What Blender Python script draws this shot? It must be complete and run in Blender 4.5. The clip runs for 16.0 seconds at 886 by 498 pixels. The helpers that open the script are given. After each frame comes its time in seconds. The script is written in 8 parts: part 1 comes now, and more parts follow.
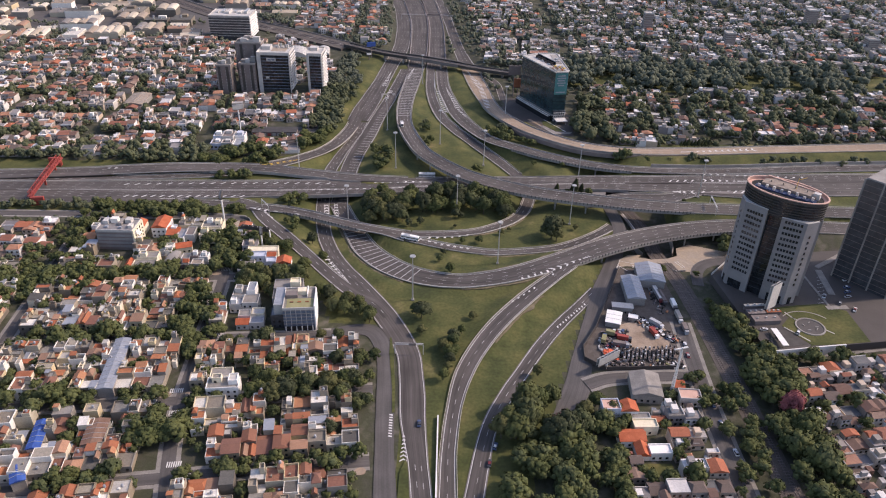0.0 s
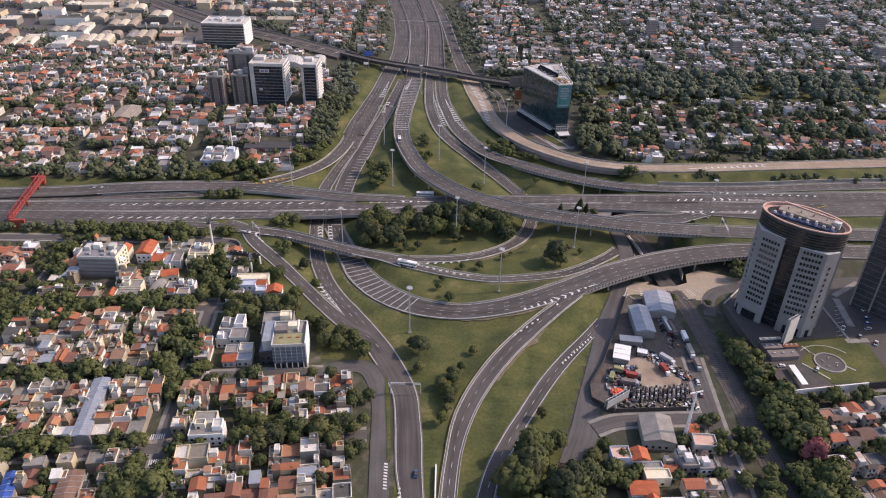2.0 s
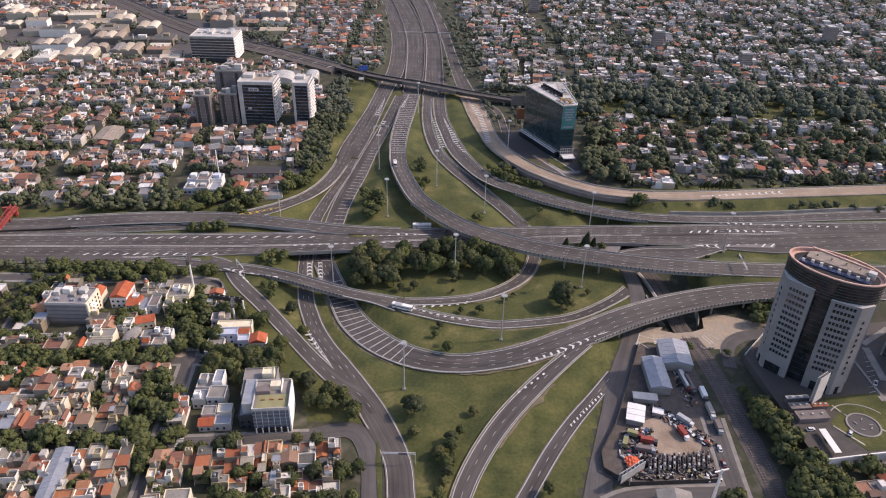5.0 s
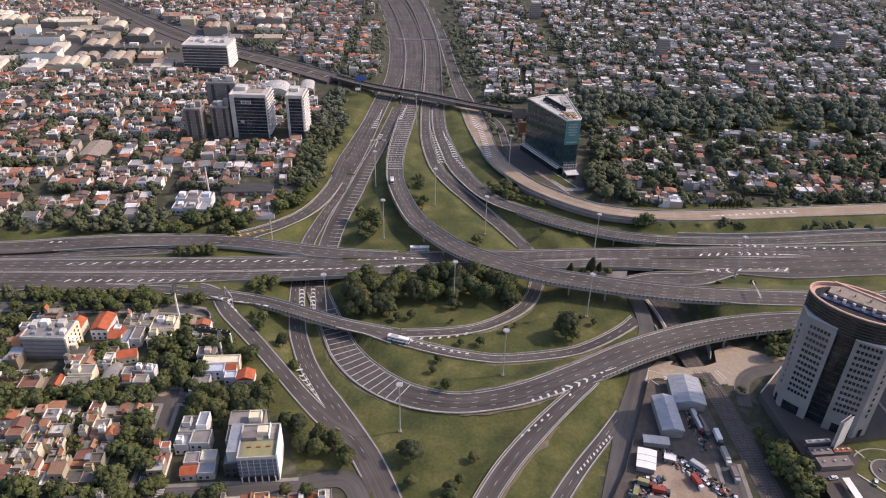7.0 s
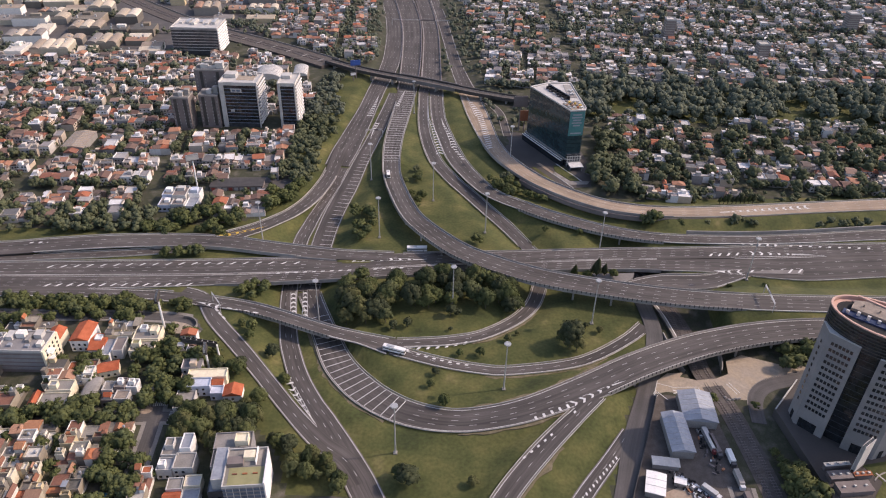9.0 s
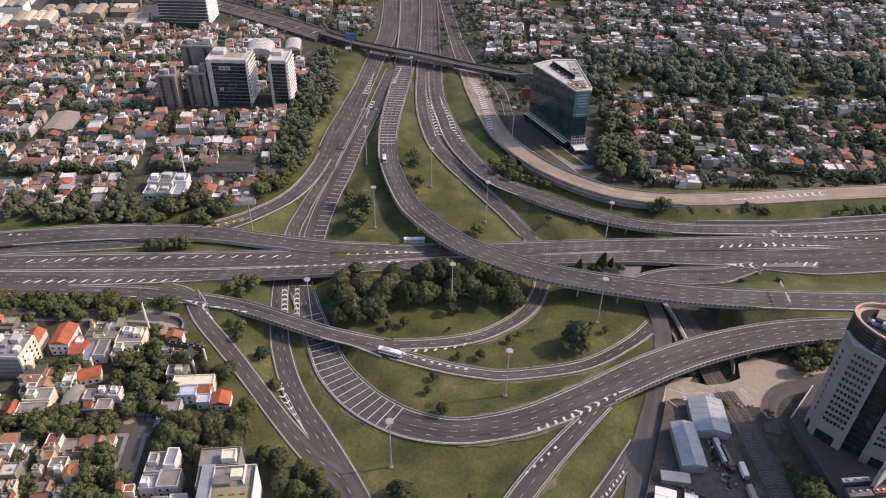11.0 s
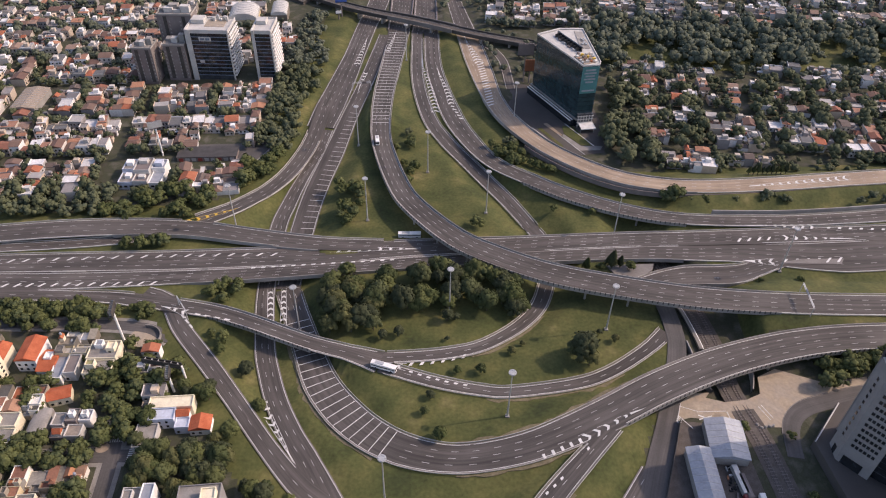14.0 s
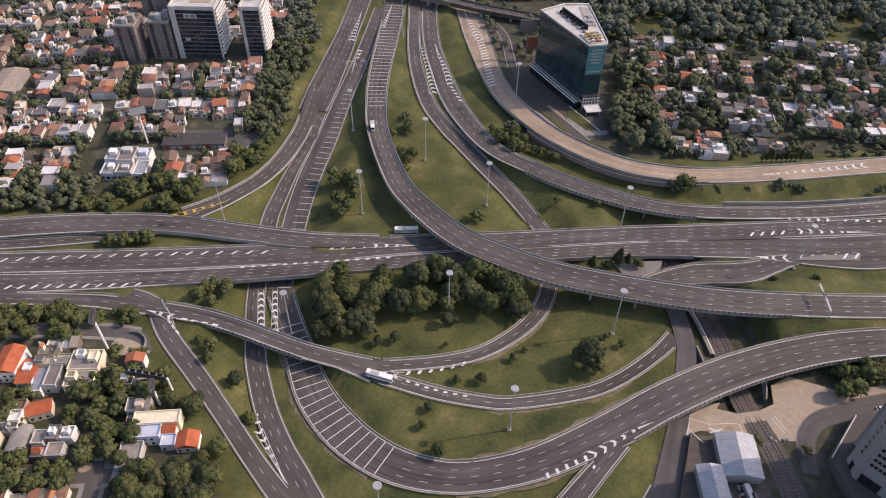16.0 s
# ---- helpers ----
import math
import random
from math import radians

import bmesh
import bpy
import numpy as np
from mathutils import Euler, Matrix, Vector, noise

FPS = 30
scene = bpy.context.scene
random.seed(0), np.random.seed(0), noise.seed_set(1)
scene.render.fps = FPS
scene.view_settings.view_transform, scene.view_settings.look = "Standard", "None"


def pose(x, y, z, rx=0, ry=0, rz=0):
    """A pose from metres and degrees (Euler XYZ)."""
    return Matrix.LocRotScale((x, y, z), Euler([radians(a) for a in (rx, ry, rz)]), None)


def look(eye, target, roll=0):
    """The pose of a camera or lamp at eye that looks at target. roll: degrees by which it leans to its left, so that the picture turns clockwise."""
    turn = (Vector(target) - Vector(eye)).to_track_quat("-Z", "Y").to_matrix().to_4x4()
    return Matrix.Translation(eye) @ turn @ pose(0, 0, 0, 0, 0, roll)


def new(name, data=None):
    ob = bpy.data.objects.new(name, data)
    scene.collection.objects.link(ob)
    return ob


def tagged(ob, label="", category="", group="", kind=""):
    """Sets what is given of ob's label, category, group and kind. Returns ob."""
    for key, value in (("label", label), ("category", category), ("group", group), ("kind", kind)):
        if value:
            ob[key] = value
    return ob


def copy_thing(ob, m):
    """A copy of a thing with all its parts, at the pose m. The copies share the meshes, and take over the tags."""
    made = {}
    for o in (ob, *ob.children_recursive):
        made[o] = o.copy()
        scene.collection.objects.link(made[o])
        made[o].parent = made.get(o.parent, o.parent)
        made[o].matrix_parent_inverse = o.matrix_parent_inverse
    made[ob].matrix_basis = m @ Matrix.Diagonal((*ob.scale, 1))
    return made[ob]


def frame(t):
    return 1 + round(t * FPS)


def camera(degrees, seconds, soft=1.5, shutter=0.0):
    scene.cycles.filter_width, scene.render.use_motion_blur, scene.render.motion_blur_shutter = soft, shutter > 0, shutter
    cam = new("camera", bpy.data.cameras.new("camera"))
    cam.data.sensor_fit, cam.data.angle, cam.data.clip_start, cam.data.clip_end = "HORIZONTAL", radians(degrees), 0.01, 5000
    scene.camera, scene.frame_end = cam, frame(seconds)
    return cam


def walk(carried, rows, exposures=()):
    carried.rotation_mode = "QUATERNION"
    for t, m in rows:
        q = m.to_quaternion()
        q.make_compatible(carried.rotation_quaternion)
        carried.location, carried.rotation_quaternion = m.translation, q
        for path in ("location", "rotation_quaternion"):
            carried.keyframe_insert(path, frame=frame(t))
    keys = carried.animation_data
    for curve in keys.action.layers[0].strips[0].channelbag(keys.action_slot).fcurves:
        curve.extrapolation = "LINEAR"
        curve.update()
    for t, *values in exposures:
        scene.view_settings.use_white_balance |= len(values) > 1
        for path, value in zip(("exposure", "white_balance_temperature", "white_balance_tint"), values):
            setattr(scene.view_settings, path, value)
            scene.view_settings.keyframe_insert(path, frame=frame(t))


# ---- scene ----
cam = camera(63.2, 16.0, soft=1.1)
METRES, EYE, TILT, LEAN, TURN = 220.0, 246.0, 0.0, 0.0, 0.0
ROWS = [
    (0.0, 0.0, 0.0, 0.0, 0.78, -31.39, -1.28),
    (0.5, 0.0002, 0.0312, 0.0039, 0.78, -31.42, -1.28),
    (1.0, 0.0005, 0.0625, 0.0075, 0.77, -31.43, -1.26),
    (1.5, 0.0008, 0.0938, 0.0112, 0.76, -31.46, -1.26),
    (2.0, 0.0011, 0.1252, 0.0148, 0.74, -31.45, -1.25),
    (2.5, 0.0015, 0.1564, 0.0181, 0.75, -31.45, -1.25),
    (3.0, 0.0018, 0.1877, 0.0221, 0.73, -31.46, -1.23),
    (3.5, 0.0021, 0.2188, 0.0252, 0.72, -31.45, -1.22),
    (4.0, 0.0028, 0.2501, 0.029, 0.72, -31.47, -1.21),
    (6.5, 0.0055, 0.4048, 0.0464, 0.66, -31.56, -1.19),
    (7.0, 0.0058, 0.4356, 0.0502, 0.67, -31.58, -1.19),
    (7.5, 0.0069, 0.4665, 0.0538, 0.67, -31.6, -1.19),
    (8.0, 0.0075, 0.4973, 0.0566, 0.65, -31.83, -1.16),
    (8.5, 0.0083, 0.5281, 0.0597, 0.62, -32.71, -1.14),
    (9.0, 0.0094, 0.5593, 0.0633, 0.64, -33.62, -1.13),
    (11.5, 0.0122, 0.7143, 0.0777, 0.56, -37.17, -1.06),
    (12.0, 0.013, 0.7458, 0.0807, 0.53, -37.86, -1.03),
    (12.5, 0.0134, 0.7769, 0.0834, 0.49, -38.54, -1.0),
    (13.0, 0.0135, 0.8082, 0.086, 0.45, -39.23, -0.97),
    (13.5, 0.0132, 0.8389, 0.0891, 0.42, -39.95, -0.97),
    (14.0, 0.0141, 0.8705, 0.092, 0.39, -40.69, -0.94),
    (14.5, 0.0142, 0.9012, 0.0939, 0.36, -41.45, -0.92),
    (15.0, 0.0147, 0.9325, 0.0978, 0.33, -42.28, -0.9),
    (15.5, 0.0155, 0.9637, 0.1006, 0.29, -43.09, -0.87),
    (16.0, 0.0159, 0.9944, 0.1027, 0.26, -43.86, -0.84),
]
walk(cam, [(t, pose(0, 0, EYE, TILT, LEAN, TURN) @ pose(METRES * x, METRES * y, METRES * z, 90 + pitch, roll, yaw)) for t, x, y, z, yaw, pitch, roll in ROWS], [(0.0, 0.56, 6480, 22), (16.0, 0.52, 6680, 22)])

# ---- light ----
SUN_ELEV, SUN_AZ = radians(39), radians(11)      # the sun stands over +x, a little towards +y
world = bpy.data.worlds.new("sky")
scene.world = world
world.use_nodes = True
wn = world.node_tree.nodes
sky = wn.new("ShaderNodeTexSky")
sky.sky_type, sky.sun_disc = "NISHITA", False
sky.sun_elevation, sky.sun_rotation = SUN_ELEV, radians(90) - SUN_AZ
sky.air_density, sky.dust_density = 1.0, 2.0
wn["Background"].inputs["Strength"].default_value = 0.15
world.node_tree.links.new(sky.outputs[0], wn["Background"].inputs[0])
sun = new("sun", bpy.data.lights.new("sun", "SUN"))
sun.data.energy, sun.data.angle, sun.data.color = 2.35, radians(0.6), (1.0, 0.86, 0.70)
sun.matrix_world = look((400, 100, 380), (400 - math.cos(SUN_AZ), 100 - math.sin(SUN_AZ), 380 - math.tan(SUN_ELEV)))


# ---- materials ----
def surf(name, cols, scale=0.5, rough=0.85, bump=0.0, rand="", var=0.25, fine=6.0, metal=0.0, spec=0.3, stain=0.0):
    """A surface whose colour is picked per object or island from cols, varied by two noises in metres."""
    m = bpy.data.materials.new(name)
    m.use_nodes = True
    nt = m.node_tree
    N, Lk = nt.nodes, nt.links.new
    p = N["Principled BSDF"]
    p.inputs["Roughness"].default_value, p.inputs["Metallic"].default_value = rough, metal
    p.inputs["Specular IOR Level"].default_value = spec
    geo = N.new("ShaderNodeNewGeometry")
    ramp = N.new("ShaderNodeValToRGB")
    el = ramp.color_ramp.elements
    while len(el) < len(cols):
        el.new(0.5)
    for i, c in enumerate(cols):
        el[i].position = i / len(cols) if rand else i / max(1, len(cols) - 1) * 0.5 + 0.25
        el[i].color = (*c, 1)
    n1 = N.new("ShaderNodeTexNoise")
    n1.inputs["Scale"].default_value, n1.inputs["Detail"].default_value = scale, 4
    n2 = N.new("ShaderNodeTexNoise")
    n2.inputs["Scale"].default_value, n2.inputs["Detail"].default_value = fine, 3
    Lk(geo.outputs["Position"], n1.inputs["Vector"])
    Lk(geo.outputs["Position"], n2.inputs["Vector"])
    if rand:
        ramp.color_ramp.interpolation = "CONSTANT"
        if rand == "piece":                            # a number kept with each box of a house, shifted house by house
            uv = N.new("ShaderNodeUVMap")
            uv.uv_map = "way"
            sx = N.new("ShaderNodeSeparateXYZ")
            Lk(uv.outputs[0], sx.inputs[0])
            both, fr = N.new("ShaderNodeMath"), N.new("ShaderNodeMath")
            both.operation, fr.operation = "ADD", "FRACT"
            Lk(sx.outputs[0], both.inputs[0])
            Lk(N.new("ShaderNodeObjectInfo").outputs["Random"], both.inputs[1])
            Lk(both.outputs[0], fr.inputs[0])
            Lk(fr.outputs[0], ramp.inputs[0])
        elif rand == "object":
            Lk(N.new("ShaderNodeObjectInfo").outputs["Random"], ramp.inputs[0])
        else:
            Lk(geo.outputs["Random Per Island"], ramp.inputs[0])
    else:
        Lk(n1.outputs[0], ramp.inputs[0])
    add = N.new("ShaderNodeMath")
    add.operation = "MULTIPLY_ADD"
    Lk(n1.outputs[0], add.inputs[0])
    add.inputs[1].default_value = 0.6
    Lk(n2.outputs[0], add.inputs[2])
    mr = N.new("ShaderNodeMapRange")
    mr.inputs[1].default_value, mr.inputs[2].default_value = 0.45, 1.15
    mr.inputs[3].default_value, mr.inputs[4].default_value = 1 - var, 1 + var
    Lk(add.outputs[0], mr.inputs[0])
    mul = N.new("ShaderNodeMix")
    mul.data_type, mul.blend_type = "RGBA", "MULTIPLY"
    mul.inputs[0].default_value = 1
    Lk(ramp.outputs[0], mul.inputs[6])
    Lk(mr.outputs[0], mul.inputs[7])
    Lk(mul.outputs[2], p.inputs["Base Color"])
    if bump:
        b = N.new("ShaderNodeBump")
        b.inputs["Strength"].default_value, b.inputs["Distance"].default_value = 0.6, bump
        Lk(n2.outputs[0], b.inputs["Height"])
        Lk(b.outputs[0], p.inputs["Normal"])
    return m


M_GRASS = surf("lawn", [(0.040, 0.051, 0.017), (0.056, 0.066, 0.020), (0.074, 0.080, 0.025), (0.094, 0.092, 0.030), (0.151, 0.128, 0.055)], 0.055, 0.95, 0.08, var=0.36, fine=0.6)
M_URBAN = surf("town_ground", [(0.078, 0.071, 0.058), (0.048, 0.052, 0.028), (0.115, 0.104, 0.085)], 0.12, 0.95, 0.05, var=0.25, fine=1.5)


def worn(m, depth=0.26):
    """Wheel tracks, oil bands and patches drawn out along the way of a road."""
    nt = m.node_tree
    N, Lk = nt.nodes, nt.links.new
    p = N["Principled BSDF"]
    base = p.inputs["Base Color"].links[0].from_socket
    uv = N.new("ShaderNodeUVMap")
    uv.uv_map = "way"
    last = base
    for sc, lo, hi, k in (((0.85, 0.012, 1), 0.32, 0.68, depth), ((2.6, 0.03, 1), 0.3, 0.7, depth * 0.6), ((0.22, 0.02, 1), 0.36, 0.62, depth * 0.8)):
        mp = N.new("ShaderNodeMapping")
        mp.inputs["Scale"].default_value = sc
        nz = N.new("ShaderNodeTexNoise")
        nz.inputs["Scale"].default_value, nz.inputs["Detail"].default_value = 1.0, 2
        mr = N.new("ShaderNodeMapRange")
        mr.inputs[1].default_value, mr.inputs[2].default_value = lo, hi
        mr.inputs[3].default_value, mr.inputs[4].default_value = 1 - k, 1 + k * 0.8
        mx = N.new("ShaderNodeMix")
        mx.data_type, mx.blend_type = "RGBA", "MULTIPLY"
        mx.inputs[0].default_value = 1
        Lk(uv.outputs[0], mp.inputs[0]), Lk(mp.outputs[0], nz.inputs["Vector"]), Lk(nz.outputs[0], mr.inputs[0])
        Lk(last, mx.inputs[6]), Lk(mr.outputs[0], mx.inputs[7])
        last = mx.outputs[2]
    Lk(last, p.inputs["Base Color"])
    return m


M_ASPHALT = surf("asphalt", [(0.070, 0.061, 0.055), (0.084, 0.074, 0.067), (0.102, 0.090, 0.081)], 0.045, 0.85, 0.01, var=0.10, fine=1.7)
M_STREET = surf("street_asphalt", [(0.085, 0.080, 0.075), (0.11, 0.10, 0.095)], 0.08, 0.9, 0.01, var=0.14, fine=1.2)
M_CONCRETE_ROAD = surf("concrete_road", [(0.25, 0.188, 0.132), (0.33, 0.255, 0.185)], 0.06, 0.9, 0.01, var=0.12, fine=1.4)
M_CONCRETE = surf("concrete", [(0.24, 0.22, 0.20), (0.33, 0.31, 0.28)], 0.12, 0.9, 0.01, var=0.18, fine=2.0)
worn(M_ASPHALT), worn(M_STREET, 0.14), worn(M_CONCRETE_ROAD, 0.16)
M_PAINT = surf("road_paint", [(0.52, 0.51, 0.48), (0.68, 0.67, 0.64)], 0.3, 0.7, var=0.12, fine=3.0)
M_PAINT_WORN = surf("worn_road_paint", [(0.40, 0.39, 0.37), (0.56, 0.55, 0.52)], 0.25, 0.75, var=0.22, fine=1.5)
M_YELLOW = surf("yellow_paint", [(0.55, 0.35, 0.05), (0.62, 0.42, 0.08)], 0.3, 0.7, var=0.12)
M_DIRT = surf("bare_earth", [(0.22, 0.16, 0.11), (0.30, 0.23, 0.17), (0.36, 0.29, 0.22)], 0.09, 0.95, 0.05, var=0.2, fine=1.0)
M_STEEL = surf("galvanised_steel", [(0.42, 0.42, 0.41), (0.5, 0.5, 0.49)], 0.5, 0.5, var=0.1, metal=0.4)
M_RED = surf("red_painted_steel", [(0.27, 0.050, 0.038), (0.33, 0.068, 0.05)], 0.3, 0.6, var=0.15)
M_WHITE = surf("white_render", [(0.74, 0.72, 0.68), (0.80, 0.78, 0.74)], 0.15, 0.85, var=0.12, fine=1.5)
M_GLASS = surf("dark_glazing", [(0.012, 0.015, 0.018), (0.022, 0.026, 0.03)], 0.2, 0.12, var=0.3, fine=0.4, spec=0.7)
# lighter than the dark glazing: grey of a reflected sky mixed into the colour
M_GREYGLASS = surf("sky_greyed_glazing", [(0.045, 0.05, 0.055), (0.065, 0.07, 0.075)], 0.2, 0.18, var=0.25, fine=0.4, spec=0.7)
M_BALLAST = surf("ballast", [(0.085, 0.072, 0.062), (0.115, 0.10, 0.088)], 0.3, 0.95, 0.05, var=0.25, fine=2.0)
M_SCAR = surf("dry_earth", [(0.125, 0.108, 0.062), (0.19, 0.155, 0.10)], 0.4, 0.95, 0.04, var=0.25, fine=1.4)
M_KERB = surf("pale_barrier", [(0.36, 0.335, 0.295), (0.46, 0.43, 0.385)], 0.2, 0.85, var=0.2, fine=1.0)
M_TARP = surf("orange_tarpaulin", [(0.62, 0.10, 0.04), (0.70, 0.16, 0.07)], 0.8, 0.6, 0.05, var=0.2)
M_TEAL = surf("teal_glazing", [(0.016, 0.034, 0.040), (0.028, 0.054, 0.060)], 0.15, 0.10, var=0.3, fine=0.4, spec=0.8)
M_GREYBRICK = surf("grey_brown_render", [(0.17, 0.14, 0.13), (0.21, 0.18, 0.165)], 0.2, 0.9, var=0.12)
M_WALL = surf("house_render", [(0.66, 0.62, 0.54), (0.28, 0.24, 0.185), (0.74, 0.71, 0.64), (0.17, 0.145, 0.115), (0.54, 0.44, 0.27), (0.24, 0.22, 0.19), (0.14, 0.125, 0.105), (0.64, 0.57, 0.43), (0.31, 0.265, 0.20), (0.72, 0.68, 0.60), (0.25, 0.205, 0.145), (0.42, 0.375, 0.28), (0.19, 0.165, 0.13)], 0.25, 0.9, rand="piece", var=0.18, fine=1.6)
M_WALL_FAR = surf("far_render", [(0.52, 0.48, 0.43), (0.40, 0.35, 0.29), (0.62, 0.59, 0.55), (0.26, 0.23, 0.20), (0.54, 0.43, 0.32), (0.36, 0.34, 0.32), (0.25, 0.23, 0.22), (0.70, 0.68, 0.65), (0.44, 0.36, 0.28)], 0.2, 0.9, rand="island", var=0.16, fine=1.2)
M_OFFWHITE = surf("dulled_white_render", [(0.44, 0.42, 0.39), (0.52, 0.50, 0.46)], 0.15, 0.85, var=0.14, fine=1.2)
M_BLUEGLASS = surf("blue_grey_glazing", [(0.10, 0.13, 0.17), (0.17, 0.20, 0.25)], 0.4, 0.25, var=0.25, fine=0.7, spec=0.6)
M_DECK = surf("dusty_roof_deck", [(0.20, 0.165, 0.135), (0.30, 0.25, 0.20)], 0.3, 0.9, var=0.2, fine=1.2)
M_DARKBAND = surf("dark_fascia", [(0.05, 0.046, 0.042), (0.075, 0.068, 0.062)], 0.3, 0.6, var=0.2)
M_APRON = surf("dusty_concrete", [(0.25, 0.205, 0.155), (0.38, 0.305, 0.22), (0.31, 0.26, 0.205), (0.42, 0.345, 0.255)], 0.11, 0.9, 0.01, var=0.2, fine=0.7)
M_PANEL = surf("pale_concrete_panel", [(0.215, 0.205, 0.20), (0.265, 0.253, 0.245)], 0.1, 0.85, var=0.1, fine=1.0)
M_PAVING = surf("pavement_flags", [(0.20, 0.185, 0.165), (0.27, 0.25, 0.225)], 0.2, 0.9, var=0.2, fine=1.4)
M_HALL = surf("hall_roof", [(0.40, 0.335, 0.25), (0.54, 0.46, 0.35), (0.31, 0.25, 0.19), (0.60, 0.53, 0.42), (0.31, 0.19, 0.13), (0.22, 0.20, 0.18)], 0.15, 0.85, rand="object", var=0.2, fine=0.8)
M_SHOULDER = surf("worn_shoulder", [(0.155, 0.140, 0.128), (0.20, 0.182, 0.165)], 0.07, 0.9, 0.01, var=0.2, fine=1.2)
M_TILE = surf("clay_tile", [(0.35, 0.125, 0.058), (0.22, 0.10, 0.062), (0.36, 0.17, 0.09), (0.19, 0.095, 0.068), (0.36, 0.20, 0.125), (0.30, 0.11, 0.055), (0.25, 0.15, 0.10)], 0.35, 0.85, 0.03, rand="object", var=0.24, fine=2.2)
M_TILE_FAR = surf("far_clay_tile", [(0.34, 0.12, 0.065), (0.24, 0.105, 0.070), (0.36, 0.18, 0.11), (0.15, 0.09, 0.07), (0.25, 0.17, 0.13), (0.17, 0.11, 0.085), (0.13, 0.10, 0.085)], 0.3, 0.9, rand="island", var=0.22, fine=1.4)
M_FLAT = surf("flat_roof", [(0.24, 0.225, 0.20), (0.33, 0.11, 0.055), (0.40, 0.375, 0.33), (0.14, 0.13, 0.118), (0.25, 0.12, 0.078), (0.64, 0.61, 0.55), (0.085, 0.08, 0.072), (0.30, 0.265, 0.21), (0.20, 0.175, 0.14), (0.36, 0.145, 0.07), (0.11, 0.105, 0.093), (0.20, 0.095, 0.066), (0.54, 0.51, 0.45), (0.20, 0.19, 0.17)], 0.3, 0.9, rand="object", var=0.28, fine=1.3)
M_FLAT_FAR = surf("far_flat_roof", [(0.34, 0.32, 0.30), (0.24, 0.22, 0.21), (0.5, 0.48, 0.46), (0.17, 0.16, 0.16), (0.30, 0.16, 0.11), (0.62, 0.6, 0.58), (0.13, 0.13, 0.13)], 0.25, 0.9, rand="island", var=0.25, fine=1.1)
M_SHEET = surf("sheet_metal_roof", [(0.27, 0.285, 0.31), (0.33, 0.345, 0.37)], 0.3, 0.5, var=0.15, fine=1.0, metal=0.2)
M_BARK = surf("bark", [(0.07, 0.055, 0.04), (0.11, 0.09, 0.07)], 1.0, 0.95, 0.03)
M_LEAF = surf("foliage", [(0.056, 0.069, 0.029), (0.067, 0.081, 0.031), (0.090, 0.101, 0.038), (0.056, 0.065, 0.034), (0.094, 0.096, 0.040), (0.049, 0.058, 0.031), (0.072, 0.083, 0.038), (0.083, 0.094, 0.038)], 0.5, 0.8, rand="object", var=0.28, fine=1.6, spec=0.1)
# far leaves: distance haze is painted in as a paler, bluer green
M_LEAF_HAZED = surf("hazed_far_foliage", [(0.068, 0.082, 0.056), (0.084, 0.098, 0.066), (0.112, 0.122, 0.080), (0.074, 0.088, 0.070), (0.130, 0.132, 0.088)], 0.2, 0.8, var=0.5, fine=0.8, spec=0.1)
M_LEAF_MID = surf("garden_foliage", [(0.048, 0.062, 0.026), (0.066, 0.080, 0.031), (0.094, 0.104, 0.039), (0.056, 0.070, 0.034), (0.112, 0.114, 0.046)], 0.12, 0.8, var=0.5, fine=0.8, spec=0.1)
# belt leaves: half of that haze tint, between the near and far greens
M_LEAF_HALF_HAZED = surf("half_hazed_belt_foliage", [(0.052, 0.064, 0.036), (0.068, 0.080, 0.043), (0.094, 0.102, 0.054), (0.060, 0.072, 0.046), (0.110, 0.110, 0.060)], 0.12, 0.8, var=0.5, fine=0.8, spec=0.1)
M_LEAF_RED = surf("russet_foliage", [(0.20, 0.055, 0.06), (0.26, 0.09, 0.09)], 0.6, 0.8, var=0.3)
M_BLUE = surf("blue_painted_roof", [(0.03, 0.07, 0.26), (0.05, 0.11, 0.34)], 0.4, 0.6, var=0.2)
M_OLIVE = surf("olive_roof_coating", [(0.24, 0.23, 0.11), (0.30, 0.28, 0.15)], 0.2, 0.85, var=0.15)
M_CAR = surf("car_paint", [(0.7, 0.7, 0.69), (0.06, 0.06, 0.065), (0.35, 0.36, 0.37), (0.18, 0.03, 0.03), (0.6, 0.6, 0.6), (0.05, 0.08, 0.16)], 1.0, 0.35, rand="object", var=0.05, spec=0.5)
M_TYRE = surf("tyre_rubber", [(0.02, 0.02, 0.02), (0.03, 0.03, 0.03)], 2.0, 0.9)
M_CREAM = surf("cream_render", [(0.66, 0.58, 0.42), (0.74, 0.67, 0.50)], 0.3, 0.85, var=0.14, fine=1.4)
M_REDTILE = surf("red_tile", [(0.36, 0.085, 0.035), (0.44, 0.13, 0.06)], 0.3, 0.85, 0.03, var=0.22, fine=2.2)
M_BLUEWASH = surf("pale_blue_render", [(0.42, 0.45, 0.52), (0.52, 0.55, 0.62)], 0.3, 0.85, var=0.14, fine=1.4)
M_PINK = surf("salmon_tile", [(0.52, 0.33, 0.26), (0.58, 0.38, 0.30)], 0.3, 0.8, var=0.15)
M_RUST = surf("rusty_sheet_roof", [(0.17, 0.095, 0.065), (0.24, 0.15, 0.10)], 0.3, 0.75, var=0.25, fine=1.4)


